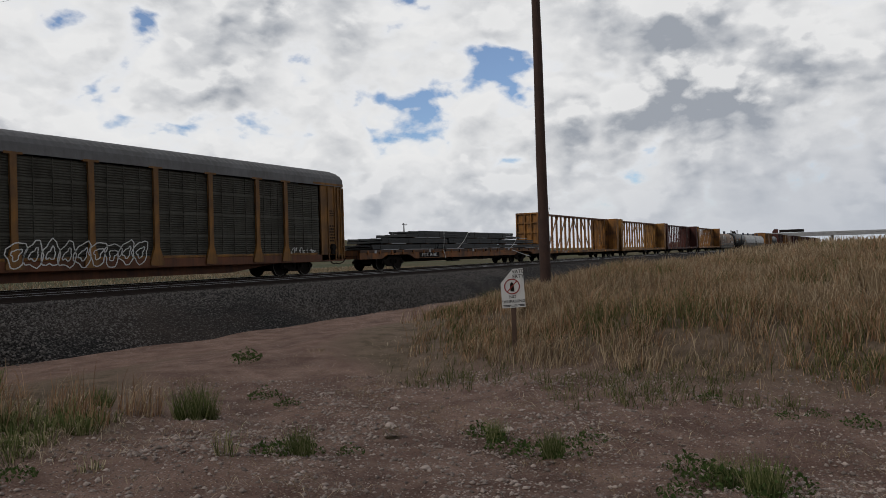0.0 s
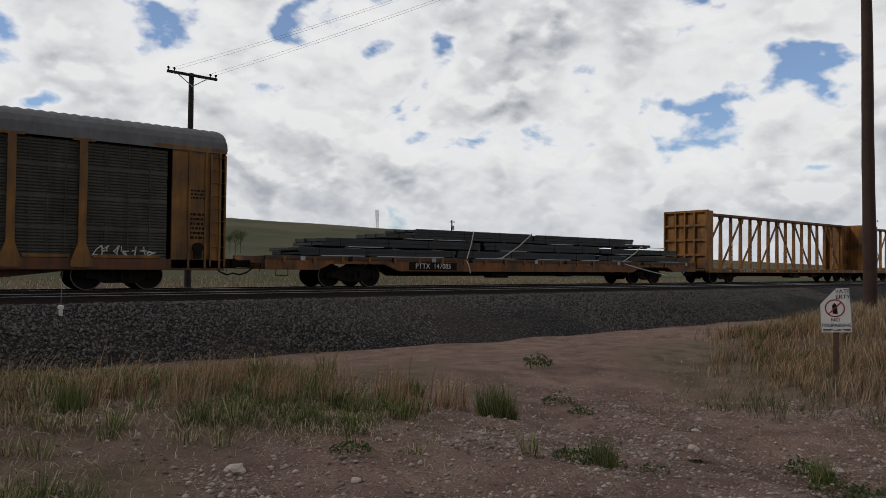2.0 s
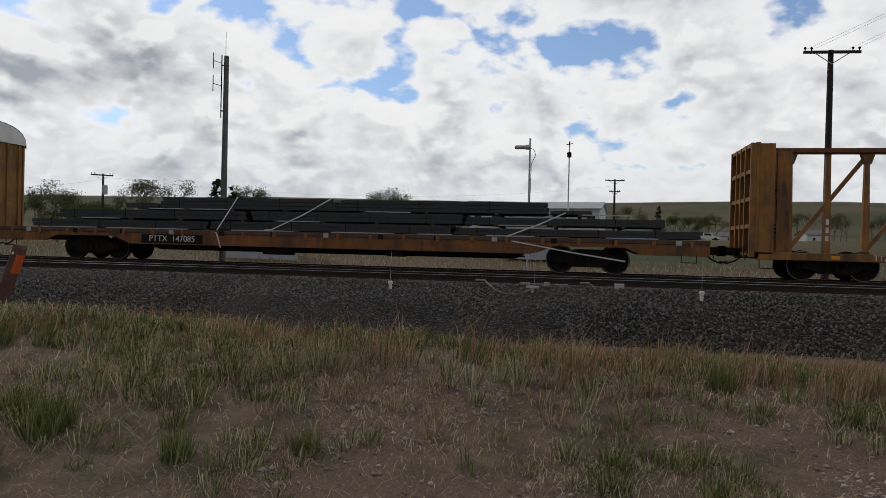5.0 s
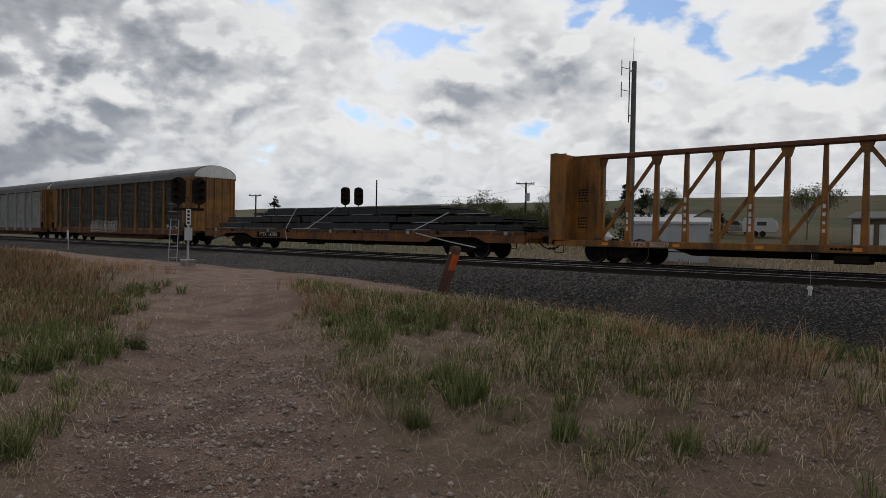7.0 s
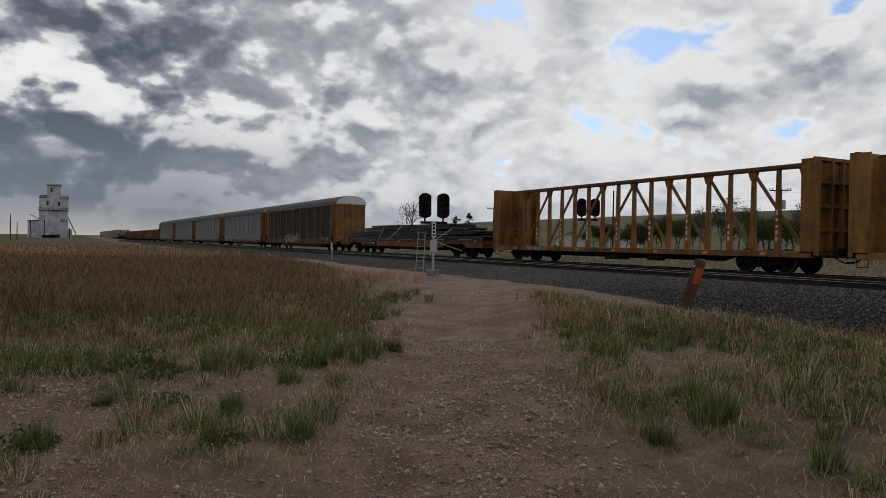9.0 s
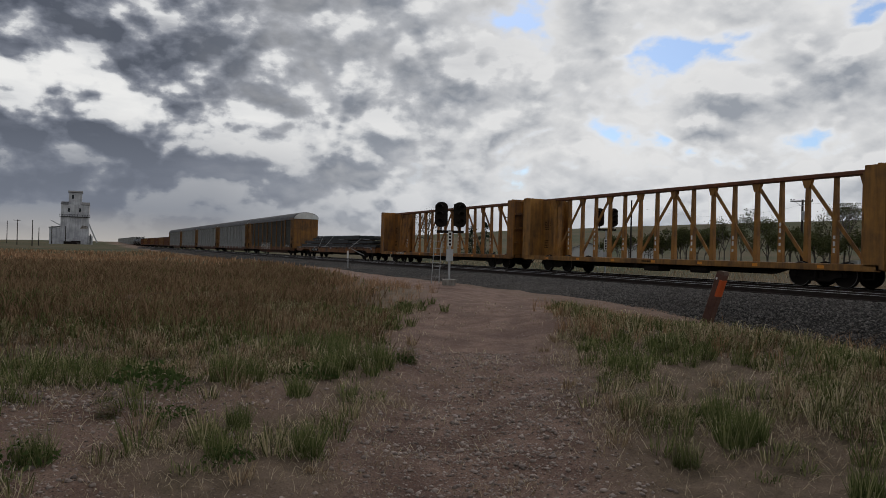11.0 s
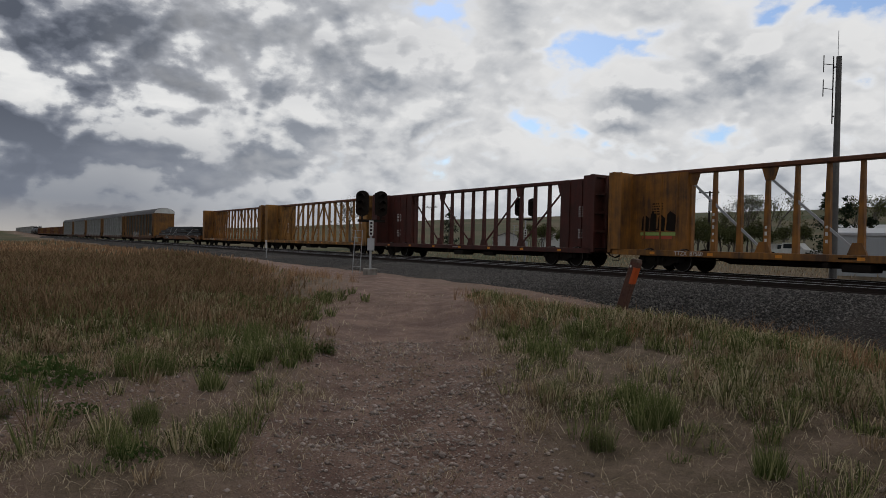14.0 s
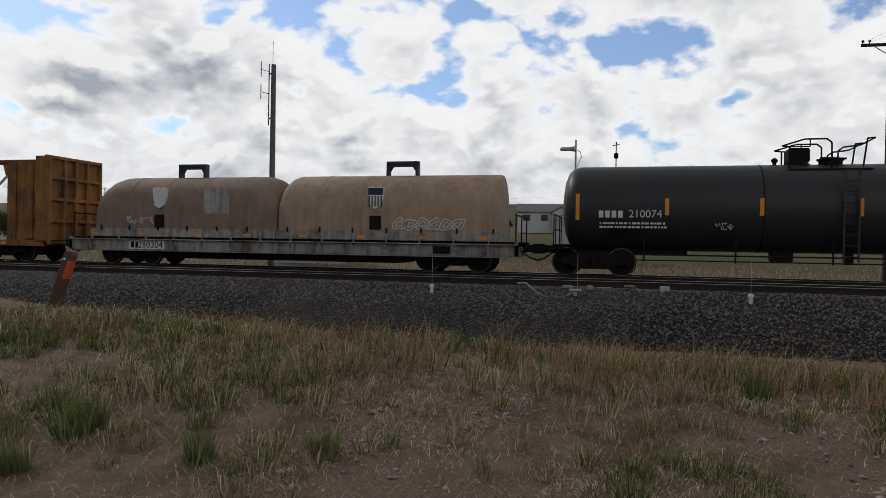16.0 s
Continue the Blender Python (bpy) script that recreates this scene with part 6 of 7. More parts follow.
def overpass():
    t = thing("road_bridge", "long concrete road bridge over the railway", "bridge", pose(430, 14, 0))
    con = rough_mat("concrete", (0.26, 0.26, 0.27), (0.40, 0.40, 0.40), 0.6, 9, 0.9, 0.3)
    deck = MB().box(-5, 5, -160, 62, 5.6, 6.9, 0.05)
    part("deck", deck, con, t)
    part("parapet", MB().box(-5.2, -4.9, -160, 62, 6.9, 7.8, 0.02), con, t)
    for k in range(6):
        part("pier", MB().box(-4, 4, -130 + k * 32, -128.6 + k * 32, -3, 5.7, 0.1), con, t)
    part("abutment", MB().prism([(62, -3), (62, 6.8), (66, 6.8), (120, -3)], 0, -6, 6), rough_mat("bank_soil", (0.12, 0.09, 0.05), (0.19, 0.14, 0.09), 0.3, 3), t)
    tr = thing("semi_truck", "dark lorry crossing the far bridge", "lorry", pose(430, 32.5, 6.95, 0, 0, 90))
    part("trailer", MB().box(-6.5, 5.5, -1.2, 1.2, 1.1, 2.6, 0.05), M["iron"], tr)
    part("cab", MB().prism([(6.2, 0.7), (9.0, 0.7), (9.0, 1.8), (8.0, 3.1), (6.2, 3.1)], 1, -1.2, 1.2), M["red"], tr)
    for q in (-5, -3.8, 6.6, 8.2):
        part("wheel", MB().rod((q, -1.2, 0.5), (q, 1.2, 0.5), 0.5, n=12), M["iron"], tr)


def lattice_tower():
    x, y, _ = spot(32.0, 700)
    zb = float(land(x, y))
    t = thing("lattice_tower", "thin lattice radio tower on the hill", "radio tower", pose(x, y, zb))
    mb, h = MB(), 1.6 + 700 * math.tan(radians(4.4)) - zb
    for sx, sy in ((-1, -1), (1, -1), (1, 1), (-1, 1)):
        part("leg", MB().rod((sx * 1.6, sy * 1.6, -1), (sx * 1.0, sy * 1.0, h), 0.18, n=5), M["galv"], t)
    for k in range(8):
        a, b = h * k / 8, h * (k + 1) / 8
        mb.rod((-1.5, -1.5, a), (1.4, -1.4, b), 0.1, n=4).rod((1.5, -1.5, a), (-1.4, -1.4, b), 0.1, n=4).rod((-1.4, -1.4, b), (1.4, -1.4, b), 0.1, n=4)
    part("bracing", mb, M["galv"], t)


def wires():
    """Lines between the poles."""
    def span(p, q, sag, r=0.012, n=14):
        mb, prev = MB(), None
        for k in range(n + 1):
            u = k / n
            c = (p[0] + (q[0] - p[0]) * u, p[1] + (q[1] - p[1]) * u, p[2] + (q[2] - p[2]) * u - sag * 4 * u * (1 - u))
            if prev:
                mb.rod(prev, c, r, n=4)
            prev = c
        return mb
    t = thing("overhead_wires", "thin overhead wires between the poles", "wires", kind="structure")
    x1, y1, _ = spot(17.5, 34.5)
    for d in (-1.0, -0.72, 0.72, 1.0):
        part("wire", span((x1 + d, y1, 10.3), (20.5 + d * 0.3, 8.0 - d, 13.4), 0.3, 0.004), M["iron"], t)
    a, b = spot(-36.2, 78), spot(2.9, 90)
    part("wire", span((a[0], a[1], 7.4), (b[0], b[1], 9.2), 1.6, 0.006), M["iron"], t)
    c = spot(-48.2, 85)
    part("wire", span((c[0], c[1], 7.6), (a[0], a[1], 7.2), 1.2, 0.006), M["iron"], t)


# ---- trees ----
LEAF = {}


def leaves(points, size, seed):
    """Small leaf cards, four-sided, at many places."""
    rng = np.random.RandomState(seed)
    n = len(points)
    u = rng.normal(size=(n, 3))
    u /= np.linalg.norm(u, axis=1, keepdims=True)
    w = np.cross(u, rng.normal(size=(n, 3)))
    w /= np.linalg.norm(w, axis=1, keepdims=True)
    s = size * rng.uniform(0.5, 1.3, (n, 1))
    p = np.asarray(points)
    v = np.stack([p - u * s, p - w * s * 0.5, p + u * s, p + w * s * 0.5], 1).reshape(-1, 3)
    return v, np.arange(4 * n).reshape(-1, 4)


def tree(az, r, top_el, width, kind, label, seed, base=None):
    x, y, z = spot(az, r)
    if base is not None:
        z = base
    h = 1.6 + r * math.tan(radians(top_el)) - z
    t = thing("tree", label, "tree", pose(x, y, z), "trees")
    rng = np.random.RandomState(seed)
    tr, pts = MB(), []
    if kind == "conifer":
        tr.rod((0, 0, -0.3), (0, 0, h * 0.95), h * 0.025, 0.02, n=7)
        for k in range(int(h * 9)):
            u = rng.uniform(0.08, 0.99)
            a, L = rng.rand() * 6.28, width / 2 * (1 - u) ** 0.62 * rng.uniform(0.55, 1.15) + 0.1
            p0, p1 = np.array([0, 0, u * h]), np.array([L * math.cos(a), L * math.sin(a), u * h - 0.18 * L])
            tr.rod(p0, p1, 0.02, 0.008, n=3)
            q = rng.rand(44, 1) ** 0.7
            pts.append(p0 + (p1 - p0) * q + rng.normal(size=(44, 3)) * 0.12 * (0.6 + L * 0.3))
        mat, size = LEAF["needle"], 0.11
    else:
        tips = []

        def grow(p, d, L, rad, depth):
            q = p + d * L
            tr.rod(p, q, rad, rad * 0.65, n=5 if depth else 4)
            if depth == 0:
                tips.append(q)
                return
            for _ in range(3):
                e = d + rng.normal(size=3) * 0.42
                e[2] = abs(e[2]) * 0.9 + 0.15
                grow(q, e / np.linalg.norm(e), L * rng.uniform(0.55, 0.8), rad * 0.6, depth - 1)
        stems = max(1, int(width / h * 3.0))
        for s in range(stems):
            off = np.array([(s - (stems - 1) / 2) * width / max(stems, 1) * 0.6, rng.uniform(-0.4, 0.4), -0.2])
            grow(off, np.array([rng.uniform(-0.12, 0.12), 0, 1.0]), h * 0.30 * rng.uniform(0.85, 1.1), h * 0.018, 4)
        k = 20 if kind == "leafy" else 4
        lift = h * 0.97 / max(q[2] for q in tips)
        tr.v = [(a, b, c * lift) for a, b, c in tr.v]
        tips = [np.array([q[0], q[1], q[2] * lift]) for q in tips]
        for q in tips:
            pts.append(q + rng.normal(size=(k, 3)) * h * 0.05)
        mat, size = LEAF["spring" if kind == "leafy" else "bud"], 0.085
    part("trunk", tr, LEAF["bark"], t, "branching trunk")
    p = np.concatenate(pts)
    p[:, 2] = np.minimum(p[:, 2], h * 1.0)
    part("crown", np_mesh("crown", *leaves(p, size, seed + 1), mat), None, t)


def trees():
    LEAF["bark"] = rough_mat("grey_bark", (0.07, 0.06, 0.05), (0.15, 0.13, 0.105), 3, 30, 0.9, 0.4)
    LEAF["needle"] = blades("conifer_needles", [(0.0, (0.012, 0.022, 0.014)), (1.0, (0.035, 0.052, 0.03))], 0.15)
    LEAF["spring"] = blades("spring_leaves", [(0.0, (0.05, 0.06, 0.024)), (1.0, (0.14, 0.145, 0.065))], 0.3)
    LEAF["bud"] = blades("budding_twigs", [(0.0, (0.05, 0.05, 0.03)), (1.0, (0.12, 0.11, 0.07))], 0.3)
    tree(-15.1, 77, 4.35, 5.0, "leafy", "broad dark rounded tree behind the wagons", 1)
    tree(-28.3, 70, 4.5, 3.6, "conifer", "tall dark spruce beside the radio mast", 2)
    tree(-27.2, 72, 4.1, 3.2, "conifer", "dark spruce in a pair", 3)
    tree(-25.6, 76, 2.6, 3.0, "conifer", "short dark spruce beside the mast", 4)
    tree(-26.3, 82, 4.1, 4.0, "leafy", "sparse spring tree with fresh leaves", 5)
    tree(-31.9, 80, 4.35, 3.8, "leafy", "rounded spring tree with pale new leaves", 6)
    tree(-33.9, 80, 4.1, 4.6, "leafy", "spring tree with uneven open crown", 7)
    tree(-38.8, 84, 3.8, 5.0, "leafy", "wide spring tree with thin crown", 8)
    tree(-40.8, 82, 3.2, 5.0, "leafy", "low spring tree beside the yard", 9)
    tree(-56.2, 105, 2.95, 4.0, "conifer", "dark spruce far along the line", 10)
    tree(-59.6, 110, 2.5, 5.5, "conifer", "dark spruce clump far along the line", 11)
    tree(-60.6, 112, 2.3, 5.0, "conifer", "dark spruce clump far along the line", 12)
    tree(-64.1, 95, 3.7, 5.0, "bare", "bare tree with fine upright twigs", 13)
    tree(-44.5, 90, 2.4, 5, "leafy", "low spring tree in a row", 14)
    tree(-21.6, 78, 2.3, 2.6, "conifer", "small dark spruce by the house", 15)
    tree(4.3, 150, 3.15, 5.0, "leafy", "round green tree by far houses", 16)
    tree(6.3, 150, 3.3, 4.0, "conifer", "dark far spruce by houses", 17)
    for k, (az, r, el, w) in enumerate(((8.2, 160, 2.8, 9), (9.8, 165, 2.75, 9), (16, 230, 2.9, 12), (18.5, 235, 2.8, 12), (21, 240, 2.7, 10), (-36.6, 76, 2.0, 5), (-35.2, 74, 1.8, 5), (-46.6, 92, 1.9, 7), (-49.0, 96, 1.8, 7), (-42.6, 86, 2.3, 7), (-37.6, 80, 2.5, 6), (-34.6, 79, 2.7, 5), (-32.6, 78, 2.3, 5), (-30.2, 76, 2.2, 4), (-44.0, 88, 2.1, 7))):
        tree(az, r, el, w, "leafy", "low dense shrub in a hedge row", 30 + k)


big_pole()
warning_sign()
pole_thing(17.5, 34.5, 10.25, 0.17, "dark utility pole with a single crossarm and braces", [(0.12, 2.3, 3)])
pole_thing(2.9, 90, 10.0, 0.16, "distant wooden utility pole with two crossarms", [(0.15, 2.3, 0), (1.5, 1.4, 20)])
pole_thing(-36.2, 78, 7.7, 0.14, "wooden utility pole with a grey transformer", [(0.15, 2.0, 40)], box=True)
pole_thing(-48.2, 85, 8.2, 0.12, "slim bare wooden pole far off")
pole_thing(-57.6, 120, 7.9, 0.15, "distant wooden utility pole with one crossarm", [(0.15, 2.2, 30)])
pole_thing(38.0, 150, 11.2, 0.2, "distant wooden pole with a transformer", [(0.4, 1.4, 0)], box=True)
pole_thing(56.5, 170, 9.1, 0.2, "distant wooden pole with a short crossarm", [(0.4, 2.0, 0)])
for _k, (_az, _r, _el) in enumerate(((-93.0, 260, 1.5), (-93.9, 300, 1.5), (-94.5, 330, 1.4), (-95.5, 300, 1.6), (-92.6, 280, 1.0), (-97.2, 260, 1.9))):
    pole_thing(_az, _r, 1.6 + _r * math.tan(radians(_el)), 0.16, "distant leaning telegraph pole on the western rise", [(0.3, 2.2, 80)] if _k % 2 else ())
signal_mast(-28.75, 14.9, 0.28, 2.35, 64, "black two-headed railway signal on a galvanised mast")
signal_mast(-35.0, 29.2, 0.4, 2.95, 52, "black two-headed railway signal beyond the tracks")
leaning_post()
trackside()
radio_mast()
yard_lamps()
houses()
grain_elevator()
overpass()
lattice_tower()
wires()
trees()

# ---- grass, weeds and stones ----
def sward(name, label, x, y, h, w, lean, material, seed, wind=0.35, category="grass", sink=0.02, out=None, bend=0.0):
    """Bent tapering blades at the given places."""
    rng = np.random.RandomState(seed)
    n = len(x)
    a = rng.rand(n) * 2 * np.pi
    z = land(x, y) - sink
    b = rng.rand(n) * 2 * np.pi if out is None else out + rng.normal(size=n) * 0.6
    l = lean * rng.uniform(0.3, 1.3, n)
    dx, dy = np.cos(b) * l + wind * rng.uniform(0.4, 1.2, n), np.sin(b) * l
    ca, sa = np.cos(a) * w / 2, np.sin(a) * w / 2
    p0 = np.stack([x - ca, y - sa, z], -1)
    p1 = np.stack([x + ca, y + sa, z], -1)
    curl = bend * rng.uniform(0.2, 1.0, n)
    mx, my, mz = x + dx * h * 0.35, y + dy * h * 0.35, z + h * (0.6 + 0.25 * curl)
    p2 = np.stack([mx - ca * 0.75, my - sa * 0.75, mz], -1)
    p3 = np.stack([mx + ca * 0.75, my + sa * 0.75, mz], -1)
    drop = np.clip(np.hypot(dx, dy), 0, 1.2)
    p4 = np.stack([x + dx * h, y + dy * h, z + h * np.maximum(1.0 - 0.22 * drop - 0.55 * curl, 0.05)], -1)
    v = np.stack([p0, p1, p2, p3, p4], 1).reshape(-1, 3)
    i = np.arange(n)[:, None] * 5
    f = np.concatenate([i + [0, 1, 3], i + [0, 3, 2], i + [2, 3, 4]])
    return tagged(new(name, np_mesh(name, v, f, material)), label, category, kind="stuff")


def field(seed, n, x0, x1, y0, y1):
    rng = np.random.RandomState(seed)
    return rng, rng.uniform(x0, x1, n), rng.uniform(y0, y1, n)


def clumped(rng, x, y, spread, per):
    """Each place becomes a clump of several blades."""
    k = np.repeat(np.arange(len(x)), per)
    a, d = rng.rand(len(k)) * 6.28, spread * np.sqrt(rng.rand(len(k)))
    return k, x[k] + np.cos(a) * d, y[k] + np.sin(a) * d


def build_grass():
    straw = blades("dry_straw", [(0.0, (0.17, 0.115, 0.07)), (0.5, (0.34, 0.25, 0.16)), (1.0, (0.56, 0.45, 0.31))])
    russet = blades("russet_grass", [(0.0, (0.20, 0.11, 0.06)), (0.6, (0.38, 0.23, 0.135)), (1.0, (0.58, 0.40, 0.25))])
    green = blades("green_grass", [(0.0, (0.055, 0.08, 0.025)), (0.55, (0.15, 0.175, 0.065)), (1.0, (0.36, 0.34, 0.17))])
    dead = blades("bleached_straw", [(0.0, (0.20, 0.145, 0.095)), (0.5, (0.46, 0.37, 0.255)), (1.0, (0.74, 0.63, 0.47))])
    olive = blades("olive_grass", [(0.0, (0.06, 0.075, 0.025)), (0.6, (0.12, 0.13, 0.05)), (1.0, (0.26, 0.23, 0.12))])
    mixed = blades("mixed_grass", [(0.0, (0.05, 0.065, 0.022)), (0.35, (0.17, 0.18, 0.075)), (0.7, (0.42, 0.36, 0.21)), (1.0, (0.70, 0.61, 0.42))])
    meadow = blades("meadow_grass", [(0.0, (0.09, 0.06, 0.034)), (0.5, (0.215, 0.14, 0.082)), (1.0, (0.42, 0.30, 0.19))])
    weed = blades("weed_leaves", [(0.0, (0.04, 0.07, 0.02)), (1.0, (0.10, 0.14, 0.05))])

    def keep(rng, x, y, fac):
        return rng.rand(len(x)) < fac

    def az_r(x, y):
        return np.degrees(np.arctan2(x, y)), np.hypot(x, y)

    # the bank on the east side: tall dry grass, green at its foot
    rng, x, y = field(11, 60000, 4, 34, -16, 13)
    az, r = az_r(x, y)
    ok = keep(rng, x, y, smooth(8.6, 10.4, r + 0.7 * waves(x, y, 1.2, 31)) * smooth(55, 63, az) * smooth(12.6, 10.8, y) * (1 - smooth(0.3, 0.7, dirtiness(x, y))) * np.clip(1.3 - r / 40, 0.35, 1) * (0.25 + 0.75 * smooth(-0.4, 0.2, waves(x, y, 1.9, 52))))
    k, bx, by = clumped(rng, x[ok], y[ok], 0.10, 6)
    hh = (0.42 + 0.16 * waves(bx, by, 0.7, 32) + 0.10 * rng.normal(size=len(bx))) * (0.45 + 0.55 * smooth(9.5, 13.5, np.hypot(bx, by))) * (0.6 + 0.4 * smooth(58, 74, np.degrees(np.arctan2(bx, by))))
    rr = np.hypot(bx, by)
    hh = np.clip(hh + 0.13 * waves(bx, by, 2.1, 53), 0.1, 0.95)
    tone = waves(bx, by, 0.9, 54) + 0.6 * rng.normal(size=len(bx))
    for name, label, sel, mat, seed in (("tall_dry_grass", "tall wind-bent straw-coloured grass on the bank", tone > -0.3, straw, 12), ("tall_russet_grass", "darker russet grass among the straw on the bank", (tone <= -0.3) & (tone > -0.95), russet, 55), ("bank_undergrowth", "low olive undergrowth on the bank", tone <= -0.95, olive, 56)):
        sward(name, label, bx[sel], by[sel], hh[sel], (0.006 + 0.0006 * rr)[sel], 0.6, mat, seed, 0.55)
    rng, x, y = field(13, 26000, 4, 20, -8, 12)
    az, r = az_r(x, y)
    ok = keep(rng, x, y, smooth(8.3, 9.0, r + 0.7 * waves(x, y, 1.2, 31)) * smooth(12.5, 10.0, r) * smooth(54, 60, az) * smooth(12, 10.5, y) * 0.45 * smooth(-0.4, 0.4, waves(x, y, 1.3, 44)))
    k, bx, by = clumped(rng, x[ok], y[ok], 0.10, 6)
    sward("green_grass", "short green grass along the foot of the bank", bx, by, rng.uniform(0.06, 0.26, len(bx)), np.full(len(bx), 0.010), 0.7, olive, 14, 0.2)
    # the middle field between camera and line: a mat of dead straw, tufts standing out of it
    rng, x, y = field(15, 560000, -17, 4.8, -5, 12.5)
    az, r = az_r(x, y)
    dens = (1 - 0.96 * dirtiness(x, y)) * (0.15 + 0.85 * smooth(-0.4, 0.4, waves(x, y, 1.1, 33))) * np.clip(1.25 - r / 16, 0.4, 1) * smooth(1.2, 1.8, r) * smooth(60, 20, az) * (0.3 + 0.7 * smooth(-0.6, 0.3, waves(x, y, 2.3, 51)))
    ok = keep(rng, x, y, dens)
    bx, by = x[ok], y[ok]
    sward("dead_grass", "matted pale dead grass lying over the ground", bx, by, rng.uniform(0.04, 0.14, len(bx)) * (0.6 + 0.4 * smooth(4, 7, np.hypot(bx, by))), 0.0032 + 0.0006 * np.hypot(bx, by), 1.6, dead, 18, 0.1, bend=0.9)
    rng, x, y = field(16, 15500, -17, 4.8, -5, 12.5)
    az, r = az_r(x, y)
    dens = (1 - 0.93 * dirtiness(x, y)) * (0.4 + 0.6 * smooth(-0.2, 0.5, waves(x, y, 1.1, 33))) * (0.22 + 0.78 * smooth(3.5, 6.0, r)) * smooth(1.6, 2.4, r) * smooth(0.4, 2.0, line_dist(x, y, ROAD_WEST)) * smooth(60, 20, az) * (0.12 + 0.88 * smooth(-0.45, 0.15, waves(x, y, 2.3, 51)))
    ok = keep(rng, x, y, dens)
    cx, cy = x[ok], y[ok]
    size = np.clip(rng.normal(0.22, 0.08, len(cx)) + 0.10 * smooth(6.8, 9.0, cy), 0.07, 0.5)
    kind = waves(cx, cy, 0.8, 35) + 0.5 * rng.normal(size=len(cx))
    k, bx, by = clumped(rng, cx, cy, 0.085, 34)
    out = np.arctan2(by - cy[k], bx - cx[k])
    hh = size[k] * rng.uniform(0.45, 1.1, len(k)) * (0.5 + 0.5 * smooth(3.2, 6.5, np.hypot(bx, by)))
    ww = 0.0042 + 0.0007 * np.hypot(bx, by)
    for name, label, sel, mat, seed in (("prairie_grass", "mixed dry and green prairie tufts", (kind[k] > -0.5) & (kind[k] <= 0.25), mixed, 16), ("green_grass", "fresh green tufts in the prairie", kind[k] > 0.25, green, 17), ("straw_grass", "pale dry tufts with bent heads", kind[k] <= -0.5, straw, 19)):
        sward(name, label, bx[sel], by[sel], hh[sel], ww[sel], 0.75, mat, seed, 0.12, out=out[sel], bend=0.55)
    # fringe of taller russet grass along the ditch edge
    rng, x, y = field(19, 3000, -26, 5.0, 7.4, 12.6)
    ok = keep(rng, x, y, (1 - dirtiness(x, y)) * (0.08 + 0.92 * smooth(0.0, 0.6, waves(x, y, 1.6, 36))) * smooth(0.5, 1.6, np.hypot(x + 9.2, y - 9.6)))
    k, bx, by = clumped(rng, x[ok], y[ok], 0.10, 12)
    sward("russet_grass", "taller russet seed grass along the ditch", bx, by, np.clip(rng.normal(0.32, 0.10, len(bx)), 0.1, 0.6), np.full(len(bx), 0.008), 0.5, russet, 20, 0.2)
    # tall tufts at the top of the dirt slope
    rng = np.random.RandomState(21)
    t = np.array([(-0.2, 7.2), (0.5, 7.6), (1.3, 7.4), (2.2, 7.3), (3.0, 7.0), (3.7, 6.9), (4.3, 6.5), (-1.2, 7.5), (-2.0, 7.0), (2.6, 7.7), (0.9, 8.1), (3.4, 7.5), (4.6, 7.2), (-2.8, 7.8), (1.8, 7.9), (5.2, 6.9)])
    k, bx, by = clumped(rng, t[:, 0], t[:, 1], 0.24, 130)
    sel = rng.rand(len(bx)) < 0.5
    hh = np.clip(rng.normal(0.36, 0.13, len(bx)), 0.08, 0.75)
    sward("tuft_grass", "tall russet and straw grass tufts at the slope's edge", bx[sel], by[sel], hh[sel], np.full(sel.sum(), 0.009), 0.35, russet, 22, 0.25)
    sel2 = ~sel & (np.isin(k, [7, 13, 6]))
    sward("green_tufts", "green grass tufts among the dry ones", bx[sel2], by[sel2], hh[sel2] * 0.8, np.full(sel2.sum(), 0.010), 0.35, green, 23, 0.2)
    sel3 = ~sel & ~sel2
    sward("straw_tufts", "straw-coloured tufts at the slope's edge", bx[sel3], by[sel3], hh[sel3], np.full(sel3.sum(), 0.008), 0.4, straw, 24, 0.25)
    # the western field, russet with a green front
    rng, x, y = field(25, 70000, -48, -3.5, -14, 13.0)
    az, r = az_r(x, y)
    dens = smooth(-61, -70, az + 0.25 * r) * smooth(7.4, 9.4, r + 0.8 * waves(x, y, 0.9, 37)) * (1 - smooth(0.3, 0.8, dirtiness(x, y))) * np.clip(1.35 - r / 45, 0.2, 1) * smooth(-125, -112, az)
    ok = keep(rng, x, y, dens)
    k, bx, by = clumped(rng, x[ok], y[ok], 0.12, 4)
    rr = np.hypot(bx, by)
    sel = rng.rand(len(bx)) < 0.22 + 0.72 * smooth(13, 9.5, rr + 1.5 * waves(bx, by, 0.6, 38))
    hh = np.clip(0.33 + 0.13 * waves(bx, by, 0.6, 39) + 0.09 * rng.normal(size=len(bx)), 0.08, 0.7) * (0.4 + 0.6 * smooth(8.5, 13, rr))
    sward("russet_meadow", "wind-laid russet meadow grass", bx[~sel], by[~sel], hh[~sel], 0.006 + 0.0007 * rr[~sel], 0.6, meadow, 26, 0.6)
    sward("green_meadow", "lush green grass at the meadow's edge", bx[sel], by[sel], hh[sel] * 0.75, 0.006 + 0.0007 * rr[sel], 0.4, green, 27, 0.2)
    rng, x, y = field(45, 220000, -16, 13, -5, 8.5)
    az, r = az_r(x, y)
    dn = dirtiness(x, y)
